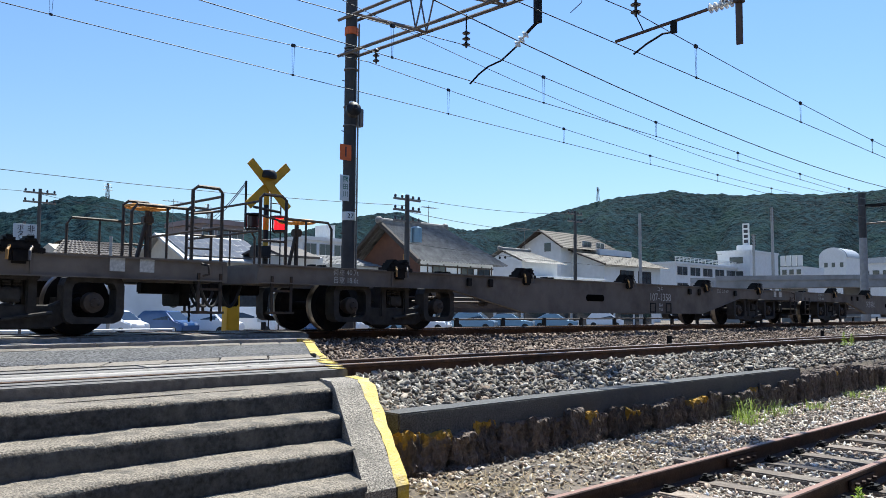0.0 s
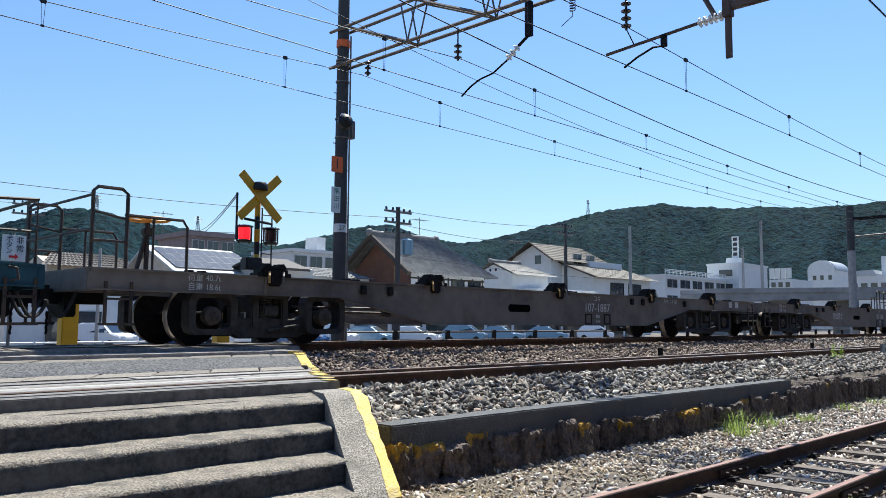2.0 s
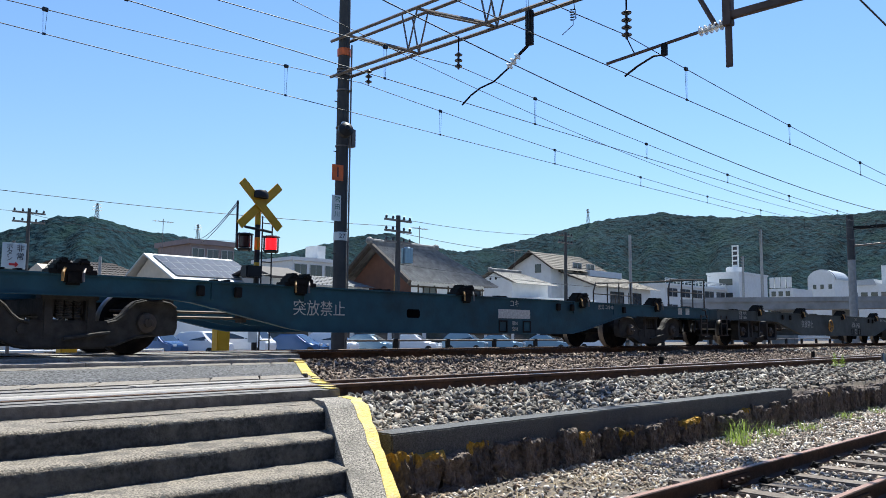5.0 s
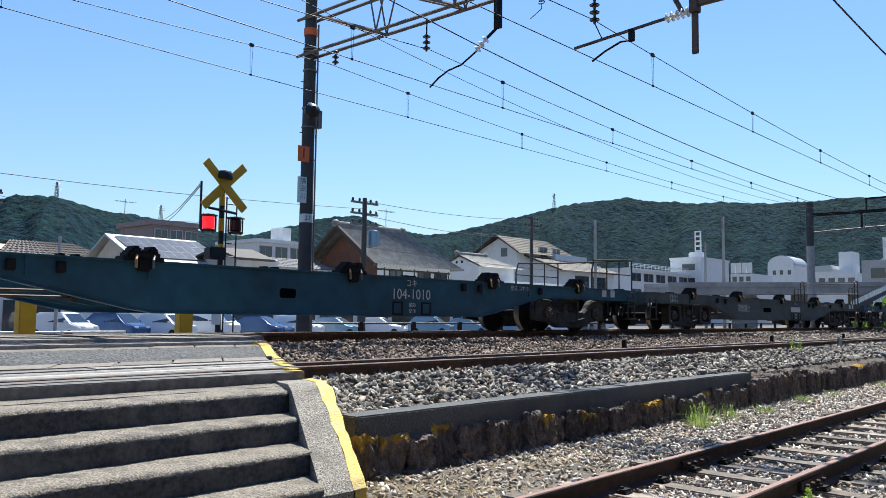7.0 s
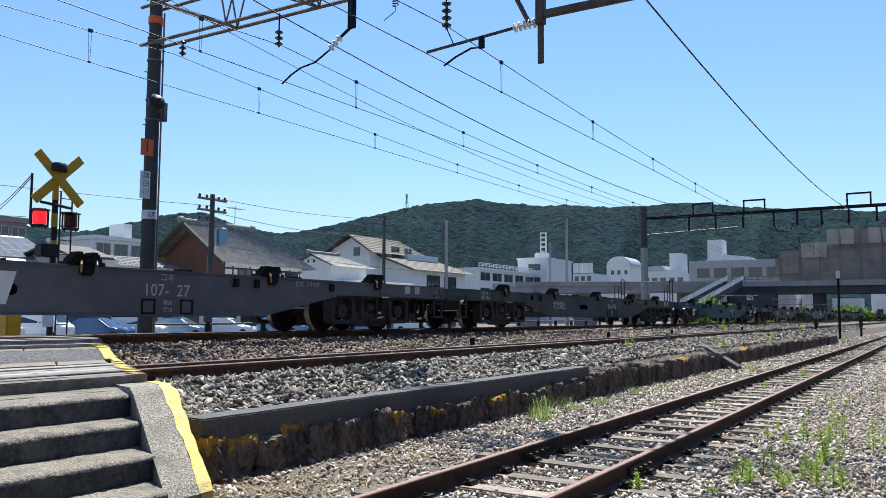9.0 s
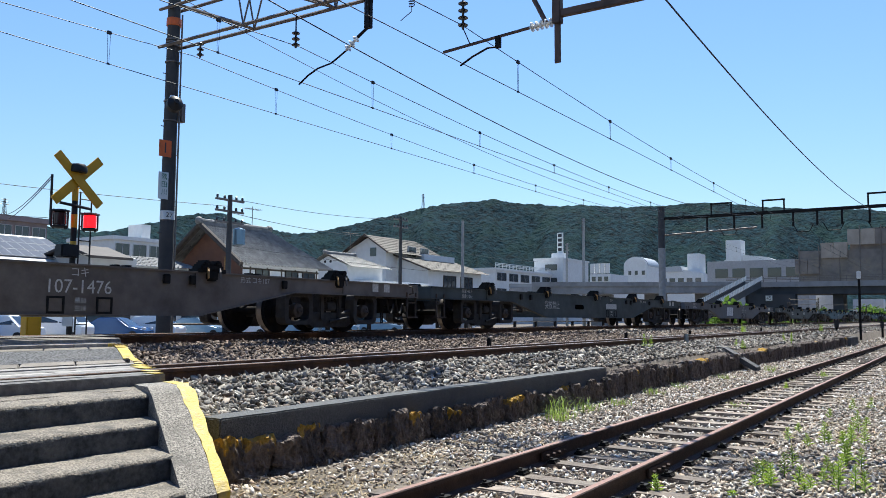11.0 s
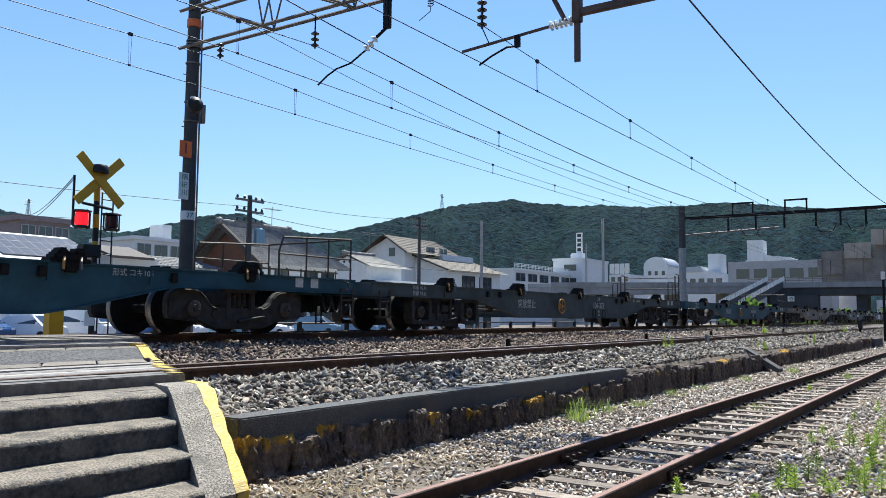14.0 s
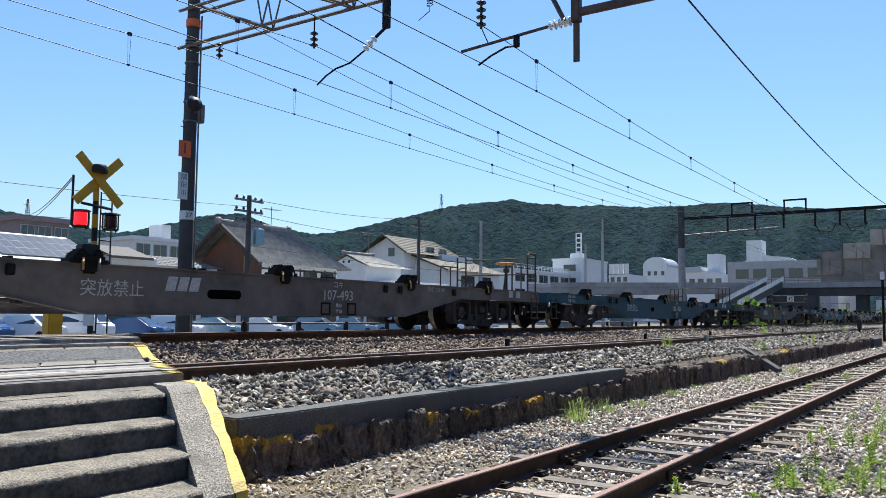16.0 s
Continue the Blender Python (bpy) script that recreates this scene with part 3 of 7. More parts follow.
# noses of the steps: (y of the nose, height)
STEPS = [(5.28, 0.60), (4.92, 0.43), (4.54, 0.26), (4.20, 0.09)]


def cheek_x(y):
    return 4.02 + (y - 5.26) * 0.50


def worn(bm, amount, seed):
    """Small unevenness on a cut-up slab, so that edges look chipped."""
    for v in bm.verts:
        n = noise.noise_vector(v.co * 5.0 + Vector((seed, 0, 0))) * amount + noise.noise_vector(v.co * 19.0) * amount * 0.5
        v.co += n
    return bm


def step_mesh(y0, y1, z, seed):
    """One step from its nose to its back: worn rounded nose, uneven tread, rough riser."""
    prof = [(y1, -0.5), (y1, z)]
    prof += [(y1 + (y0 + 0.045 - y1) * (q + 1) / 9, z - 0.006 * (q + 1) / 9) for q in range(9)]
    prof += [(y0 + 0.028, z - 0.010), (y0 + 0.014, z - 0.018), (y0 + 0.005, z - 0.031), (y0 + 0.002, z - 0.05)]
    prof += [(y0 + 0.004, z - 0.08), (y0, z - 0.12), (y0, z - 0.20), (y0, -0.5)]
    xs = np.concatenate([np.linspace(-9, -1, 60), np.linspace(-0.97, 1, 90)[1:], np.linspace(1.015, 1, 1), np.linspace(1.02, 4.6, 320)])
    xs = np.unique(xs)
    u = (xs + 9) / 13.6
    V = []
    for (y, zz) in prof:
        xe = cheek_x(y) + 0.02
        for a in u:
            x = -9 + (xe + 9) * a
            p = Vector((x, y, zz))
            d = noise.noise_vector(p * 3.1 + Vector((seed * 7, 0, 0))) * 0.009 + noise.noise_vector(p * 17.0) * 0.005 + noise.noise_vector(p * 45.0) * 0.0025
            V.append((x, y + d.y, zz + d.z))
    n, m = len(u), len(prof)
    idx = np.arange(n * m).reshape(m, n)
    f = np.stack([idx[:-1, :-1], idx[:-1, 1:], idx[1:, 1:], idx[1:, :-1]], -1).reshape(-1, 4)
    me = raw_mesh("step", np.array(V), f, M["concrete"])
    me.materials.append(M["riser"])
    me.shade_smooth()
    # the grime and painted-in shade start raggedly a finger's width under the nose
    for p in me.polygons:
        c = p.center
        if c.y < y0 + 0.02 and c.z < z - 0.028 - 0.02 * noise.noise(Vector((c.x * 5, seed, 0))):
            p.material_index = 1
    return me


def build_stairs():
    st = thing("crossing_stairs", "worn concrete steps with stained, shade-darkened risers up to the crossing", "stairs")
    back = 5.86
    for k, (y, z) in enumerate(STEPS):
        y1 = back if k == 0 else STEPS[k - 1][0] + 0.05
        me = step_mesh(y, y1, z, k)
        part("step", me, None, st, "worn gritty tread over a stained riser coloured dark for shade")
    # sloping side wall with a painted outer rim
    for name, a, b, m, lab in (("side_wall", 0.0, 0.29, M["cheek"], "pebbled concrete side wall"), ("rim", 0.292, 0.40, M["yellow_paint"], "bright yellow painted rim")):
        bm = B()
        prof = [(5.86, 0.62), (5.35, 0.64), (5.2, 0.60), (4.26, 0.07), (4.20, 0.02)]
        n = 14
        pts = []
        for (p, q) in zip(prof[:-1], prof[1:]):
            for i in range(n):
                pts.append((p[0] + (q[0] - p[0]) * i / n, p[1] + (q[1] - p[1]) * i / n))
        pts.append(prof[-1])
        top = [[], []]
        bot = [[], []]
        for (y, z) in pts:
            for s, off in ((0, a), (1, b)):
                jig = 0
                if name == "rim":
                    jig = noise.noise(Vector((y * 6, off * 9, 1))) * 0.03 + noise.noise(Vector((y * 19, off * 9, 5))) * 0.012 - (0.012 if s == 0 else 0)
                top[s].append(bm.verts.new((cheek_x(y) + off + jig, y, z + (0.004 if name == "rim" else 0) + noise.noise(Vector((y * 7, off * 30, 4))) * 0.008)))
                bot[s].append(bm.verts.new((cheek_x(y) + off + jig, y, -0.5)))
        for i in range(len(pts) - 1):
            bm.faces.new((top[0][i], top[0][i + 1], top[1][i + 1], top[1][i]))
            for s in (0, 1):
                bm.faces.new((top[s][i], bot[s][i], bot[s][i + 1], top[s][i + 1]))
        for i in (0, -1):
            bm.faces.new((top[0][i], top[1][i], bot[1][i], bot[0][i]))
        bmesh.ops.recalc_face_normals(bm, faces=bm.faces)
        part(name, bm, m, st, lab)


build_stairs()


def build_wall():
    wl = thing("retaining_wall", "low wall of rough dark stones with patches of orange lichen", "retaining wall", kind="structure")
    rng = random.Random(21)
    protos = []
    for k in range(10):
        bm = B()
        bmesh.ops.create_icosphere(bm, subdivisions=4, radius=0.62)
        for v in bm.verts:
            c = v.co
            m = max(abs(c.x), abs(c.y), abs(c.z))
            c *= 0.46 / m * 0.90 + 0.56 * 0.10 / c.length
            c += noise.noise_vector(c * 2.3 + Vector((k * 11, 0, 0))) * 0.09
            c += noise.noise_vector(c * 6.0 + Vector((k * 5, 3, 0))) * 0.06 + noise.noise_vector(c * 14.0 + Vector((0, k * 5, 3))) * 0.035
        protos.append((bm.copy(), k))
        bm.free()
    meshes = [mesh_of("stone", b, M["stone"]) for b, _ in protos]
    lichen = []
    for me in meshes:
        c = me.copy()
        c.materials.clear()
        c.materials.append(M["lichen_stone"])
        lichen.append(c)
    x = 4.42
    n = 0
    while x < 46:
        w = rng.uniform(0.22, 0.40) * (1 if x < 16 else 1.7)
        hgt = 0.39 if x < 12.6 else 0.47
        far = x > 12.6
        h = hgt + rng.uniform(-0.05, 0.03)
        orange = n in (0, 1, 3, 8, 11, 16, 17, 21) or (x > 13 and rng.random() < 0.08)
        me = (lichen if orange else meshes)[rng.randrange(10)]
        m = pose(x + w / 2, 5.085 + rng.uniform(-0.05, 0.03), -0.22 + h / 2 + 0.02, rng.uniform(-6, 6), rng.uniform(-7, 7), rng.uniform(-6, 6)) @ Matrix.Diagonal((w * 1.0, 0.40, h * 1.15, 1))
        part("stone", me, None, wl, at=m)
        if not far and rng.random() < 0.3:
            m = pose(x + w * rng.uniform(0.2, 0.8), 5.16, 0.18, rng.uniform(-8, 8), rng.uniform(-12, 12), 0) @ Matrix.Diagonal((w * 0.9, 0.3, 0.18, 1))
            part("stone", meshes[rng.randrange(10)], None, wl, at=m)
        if rng.random() < 0.55 and x < 20:
            m = pose(x + w * rng.uniform(0.7, 1.1), 4.93 + rng.uniform(-0.04, 0.02), -0.17, rng.uniform(-20, 20), rng.uniform(-20, 20), rng.uniform(0, 90)) @ Matrix.Diagonal((0.17, 0.15, 0.15, 1))
            part("stone", meshes[rng.randrange(10)], None, wl, at=m)
        x += w
        n += 1
    part("mortar", box(B(), 4.42, 46, 5.03, 5.3, -0.4, 0.16), M["earth"], wl, "earth-stained mortar between the stones")
    bm = B()
    box(bm, 4.47, 12.72, 4.97, 5.24, 0.14, 0.38, 0.012)
    bmesh.ops.subdivide_edges(bm, edges=[e for e in bm.edges if e.calc_length() > 3], cuts=160, use_grid_fill=True)
    worn(bm, 0.0025, 3)
    part("coping", bm, M["coping"], wl, "long weathered grey concrete coping beam")


build_wall()


# plain dark unseen wall, added to close the place behind and cut sky fill
solid("wall_south", box(B(), -45, 75, -5.5, -5.0, -0.8, 8.5, 0.02), M["shade_wall"], "plain dark unseen wall added behind the siding to cut sky light", "wall", kind="structure")


# ---- overhead line ----
def wire(name, a, b, r, sag, label, n=24):
    r = r * 1.4
    a, b = Vector(a), Vector(b)
    bm = B()
    pts = []
    for i in range(n + 1):
        u = i / n
        p = a.lerp(b, u)
        p.z -= sag * 4 * u * (1 - u)
        pts.append(p)
    path_rod(bm, pts, r, 6)
    solid(name, bm, M["wire"], label, "wire", group="overhead wires")
    return pts


def insulator(bm, p, d, n=3, r=0.085, pitch=0.11):
    """Porcelain bells strung from p along d."""
    d = Vector(d).normalized()
    q = d.to_track_quat("Z", "Y").to_matrix().to_4x4()
    for k in range(n):
        m = Matrix.Translation(Vector(p) + d * (k * pitch)) @ q
        lathe(bm, [(0.02, 0), (0.03, 0.015), (r, 0.05), (r * 0.95, 0.065), (0.035, 0.055), (0.02, pitch)], 12, m)
    return bm


GX = 11.7
PYL = 14.87


def angle_bar(bm, a, b, w=0.06):
    rod(bm, a, b, w / 2, 4)
    return bm


def catenary_pole(x, y, top, r=0.165):
    g = thing("catenary_mast", "tall dark weathered concrete mast with clamped plates", "catenary mast", pose(x, y, 0))
    bm = lathe(B(), [(r * 1.12, -0.6), (r, 9.0 if top > 9 else top)] if top <= 9 else [(r * 1.15, -0.6), (r * 0.9, top)], 20)
    part("pole", bm, M["pole"], g, smooth=True)
    return g


def build_gantry():
    mast = catenary_pole(GX, PYL, 9.2, 0.148)
    for z in (7.28, 7.35, 7.42, 6.9, 6.0, 5.55):
        part("clamp_band", lathe(B(), [(0.14, z - 0.02), (0.166, z - 0.015), (0.166, z + 0.015), (0.14, z + 0.02)], 18), M["galv"], mast, "galvanised clamp band")
    bm = B()
    lathe(bm, [(0.14, 7.74), (0.162, 7.745), (0.162, 7.915), (0.14, 7.92)], 18)
    part("orange_band", bm, M["orange"], mast, "faded orange band")
    # step bolts and conduit
    for k in range(9):
        part("step_bolt", rod(B(), (-0.25 if k % 2 else 0.25, 0, 2.4 + k * 0.6), (0, 0, 2.4 + k * 0.6), 0.012, 6), M["galv"], mast)
    bm = B()
    rod(bm, (0.08, -0.19, 0.5), (0.08, -0.19, 8.0), 0.02, 6)
    part("conduit", bm, M["galv"], mast)
    bm = B()
    box(bm, 0.16, 0.28, -0.16, -0.02, 5.55, 5.98, 0.01)
    part("junction_box", bm, M["galv"], mast, "grey junction box")
    # loud hailer
    bm = lathe(B(), [(0.15, 0.0), (0.17, 0.02), (0.17, 0.16), (0.12, 0.2), (0.05, 0.24), (0.05, 0.3)], 20, pose(-0.22, -0.36, 5.80, 80, 0, -25))
    horn = part("speaker_horn", bm, M["black"], mast, "black round speaker horn", smooth=True)
    bm = lathe(B(), [(0.05, 0), (0.075, 0.03), (0.05, 0.09)], 12, pose(-0.2, -0.3, 5.96))
    part("lamp_cap", bm, M["porcelain"], mast, "small white lamp cap")

    def plate(name, x, z, w, h, material, lab, yaw=0):
        pm = pose(x, -0.19, z, 0, 0, yaw)
        bm = B()
        box(bm, -w / 2, w / 2, -0.012, 0.0, -h / 2, h / 2, 0.004)
        return part(name, bm, material, mast, lab, at=pm)
    p = plate("number_plate_orange", -0.27, 4.86, 0.30, 0.37, M["orange"], "orange plate with a black figure 1", -8)
    part("figure", text_mesh("1", 0.34, M["ink"]), None, p, at=pose(0, -0.016, 0, 90))
    p = plate("station_plate", -0.29, 4.03, 0.24, 0.60, M["plate_white"], "white plate with green lettering", -8)
    for k, ch in enumerate("隅田川"):
        part("letter", text_mesh(ch, 0.15, M["green_ink"]), None, p, at=pose(0.02, -0.016, 0.19 - k * 0.17, 90))
    bm = lathe(B(), [(0.15, 3.30), (0.161, 3.31), (0.161, 3.50), (0.15, 3.51)], 20)
    b = part("white_band", bm, M["plate_white"], mast, "white band with a figure")
    part("figure", text_mesh("27", 0.15, M["ink"]), None, b, at=pose(-0.07, -0.155, 3.40, 90, 0, -28))
    # truss beam across the tracks
    tr = thing("catenary_gantry", "grey lattice gantry beam over the tracks with hanging brackets", "gantry", pose(GX, 0, 0))
    zl, zu = 7.27, 8.15
    for s in (-0.16, 0.16):
        part("chord", angle_bar(B(), (s, PYL + 0.3, zl), (s, 2.0, zl), 0.085), M["galv"], tr)
        part("chord", angle_bar(B(), (s, PYL + 0.3, zu), (s, 2.0, zu), 0.085), M["galv"], tr)
    nodes = [12.45, 10.2, 8.0, 5.9, 3.8]
    prev = PYL - 0.1
    for y in nodes:
        for s in (-0.16, 0.16):
            part("brace", angle_bar(B(), (s, prev - 0.2, zu), (s, y, zl), 0.06), M["galv"], tr)
            part("brace", angle_bar(B(), (s, y, zl), (s, y - 0.28, zu), 0.05), M["galv"], tr)
            part("brace", angle_bar(B(), (s, y, zl), (s, y + 0.22, zu), 0.05), M["galv"], tr)
        part("brace", angle_bar(B(), (-0.16, y, zl), (0.16, y, zl), 0.05), M["galv"], tr)
        prev = y
    # hangers over the two tracks and the siding
    bm = B()
    box(bm, -0.07, 0.07, 5.28, 5.42, 5.95, 8.2, 0.01)
    box(bm, -0.02, 0.02, 5.30, 5.40, 5.30, 5.96, 0.004)
    part("hanger", bm, M["rust_beam"], tr, "brown steel hanger")
    bm = B()
    box(bm, -0.05, 0.05, 0.5, 5.3, 6.05, 6.17, 0.01)
    part("side_arm", bm, M["rust_beam"], tr, "brown steel side arm")
    part("brace", angle_bar(B(), (0, 5.55, 6.0), (0, 6.2, 7.3), 0.08), M["rust_beam"], tr)
    bm = B()
    rod(bm, (0, 7.55, 5.86), (0, 5.85, 5.98), 0.028, 8)
    part("register_tube", bm, M["rust_beam"], tr, "brown cantilever tube")
    part("insulator", insulator(B(), (0, 5.86, 5.98), (0, -1, 0.03), 5, 0.08, 0.085), M["porcelain"], tr, "white ribbed insulator", smooth=True)
    bm = B()
    path_rod(bm, [(0, 6.45, 5.93), (0, 6.45, 5.76), (0, 6.65, 5.78), (0, 6.95, 5.68), (0, 7.2, 5.56)], 0.018)
    part("steady_arm", bm, M["steel_dark"], tr, "curved steady arm")
    bm = B()
    box(bm, -0.03, 0.03, 6.40, 6.50, 5.74, 5.95, 0.006)
    part("clamp", bm, M["steel_dark"], tr)
    part("insulator", insulator(B(), (0, 7.15, 6.72), (0, 0, -1), 4, 0.09, 0.13), M["porcelain_dark"], tr, "dark bell insulator string", smooth=True)
    part("link", rod(B(), (0, 7.15, 6.7), (0, 7.15, 7.27), 0.015), M["steel_dark"], tr)
    part("link", rod(B(), (0, 7.15, 6.22), (0, 7.0, 5.9), 0.01), M["steel_dark"], tr)
    # over the far track
    part("insulator", insulator(B(), (0, 11.1, 6.93), (0, 0, -1), 3, 0.085, 0.12), M["porcelain_dark"], tr, "dark bell insulator string", smooth=True)
    part("link", rod(B(), (0, 11.1, 6.9), (0, 11.1, 7.27), 0.015), M["steel_dark"], tr)
    bm = B()
    box(bm, -0.05, 0.05, 9.18, 9.32, 6.62, 7.3, 0.008)
    rod(bm, (0, 9.25, 6.65), (0, 9.5, 6.5), 0.03)
    part("hanger", bm, M["steel_dark"], tr)
    part("insulator", insulator(B(), (0, 9.5, 6.5), (0, 0.75, -0.55), 3, 0.08, 0.12), M["porcelain"], tr, "white bell insulators", smooth=True)
    bm = B()
    path_rod(bm, [(0, 9.75, 6.3), (0, 10.15, 6.1), (0, 10.5, 6.05), (0, 10.75, 5.95), (0, 10.99, 5.80)], 0.018)
    part("steady_arm", bm, M["steel_dark"], tr, "curved steady arm")
    part("insulator", insulator(B(), (0, 13.95, 7.22), (0, 0, -1), 3, 0.08, 0.12), M["porcelain_dark"], tr, "dark bell insulator string", smooth=True)
    # coiled jumper
    bm = B()
    pts = [(0, 8.25, 7.3)]
    for k in range(25):
        pts.append((0.05 * math.cos(k * 1.2), 8.25 + 0.06 * math.sin(k * 1.2), 7.05 - k * 0.009))
    pts += [(0, 8.25, 6.75), (0, 8.5, 6.62)]
    path_rod(bm, pts, 0.008, 5)
    part("jumper_coil", bm, M["wire"], tr, "thin coiled jumper wire")


build_gantry()


def overhead_set(y, zc, zm, sag, droppers, label):
    """Contact wire and messenger wire of one track with their droppers."""
    wire("contact_wire", (-26, y, zc), (95, y, zc), 0.0058, 0.0, "taut dark contact wire over the " + label)
    spans = ((GX - 36, GX), (GX, GX + 36), (GX + 36, GX + 78))
    for (xa, xb) in spans:
        wire("messenger_wire", (xa, y, zm), (xb, y, zm), 0.0058, sag, "sagging dark messenger wire over the " + label)
    for x in droppers:
        for (xa, xb) in spans:
            if xa <= x < xb:
                u = (x - xa) / (xb - xa)
                z = zm - sag * 4 * u * (1 - u)
                bm = B()
                path_rod(bm, [(x, y, zc), (x - 0.02, y, z), (x + 0.05, y, z), (x + 0.03, y, zc)], 0.004, 5)
                d = thing("dropper", "thin double dropper between two overhead wires", "dropper", group="droppers")
                part("loop", bm, M["wire"], d)
                part("upper_clamp", box(B(), x - 0.035, x + 0.065, y - 0.025, y + 0.025, z - 0.035, z + 0.035, 0.01), M["wire"], d)
                part("lower_clamp", box(B(), x - 0.01, x + 0.045, y - 0.014, y + 0.014, zc - 0.02, zc + 0.02, 0.005), M["wire"], d)


overhead_set(7.17, 5.60, 6.28, 0.38, [9.0, 4.1, -0.8] + [13.8 + k * 4.93 for k in range(12)], "near track")
overhead_set(10.98, 5.86, 6.57, 0.52, [9.58, 4.7, -0.2] + [14.07 + k * 4.8 for k in range(12)], "far track")
overhead_set(14.2, 6.20, 6.95, 0.51, [9.6, 4.7, -0.2] + [14.3 + k * 4.85 for k in range(12)], "edge of the line")
wire("feeder_wire", (-6, 10.0, 8.52), (60, 10.0, 8.52), 0.0085, 2.5, "thick feeder wire over the tracks", 40)
wire("return_wire", (2, 12.0, 8.1), (47, 12.0, 7.0), 0.005, 1.5, "thin return wire over the tracks", 40)
wire("siding_wire", (4, 2.8, 5.2), (47, 2.8, 6.6), 0.008, 1.0, "lone black wire over the siding", 40)


def build_far_gantry():
    g = thing("catenary_portal", "dark portal gantry with pale-based mast and hanging arms", "gantry", pose(47, 0, 0))
    part("mast", lathe(B(), [(0.2, 5.3), (0.19, 7.75)], 14, pose(0, PYL, 0)), M["pole"], g, smooth=True)
    part("mast_base", lathe(B(), [(0.21, -0.6), (0.2, 5.3)], 14, pose(0, PYL, 0)), M["pole_light"], g, "pale grey lower mast", smooth=True)
    part("mast", lathe(B(), [(0.21, -0.6), (0.19, 7.75)], 14, pose(0, -4.5, 0)), M["pole"], g, smooth=True)
    bm = B()
    box(bm, -0.07, 0.07, -4.5, PYL, 6.95, 7.12)
    part("beam", bm, M["steel_dark"], g)
    part("lower_stay", rod(B(), (0, 15, 6.05), (0, 9.5, 6.25), 0.05), M["galv"], g)
    for y in (12.2, 10.7, 9.2, 7.6, 6.4, 5.2, 3.9, 2.6, 1.2):
        bm = B()
        box(bm, -0.05, 0.05, y - 0.05, y + 0.05, 6.2, 7.0)
        part("hanger", bm, M["steel_dark"], g)
    for y in (11.4, 8.6, 3.4):
        bm = B()
        for s in (-0.55, 0.55):
            box(bm, -0.04, 0.04, y + s - 0.04, y + s + 0.04, 7.1, 7.75)
        box(bm, -0.04, 0.04, y - 0.6, y + 0.6, 7.68, 7.77)
        part("bracket_frame", bm, M["steel_dark"], g)
    for y in (11, 7.1, 5.6, 3.5):
        bm = B()
        path_rod(bm, [(0, y + 0.5, 6.3), (0, y + 0.3, 5.9), (0, y - 0.3, 5.9), (0, y - 0.5, 6.3)], 0.025, 6)
        part("pull_off_arm", bm, M["steel_dark"], g)


build_far_gantry()


# ---- crossing signal ----
DRUMS = []


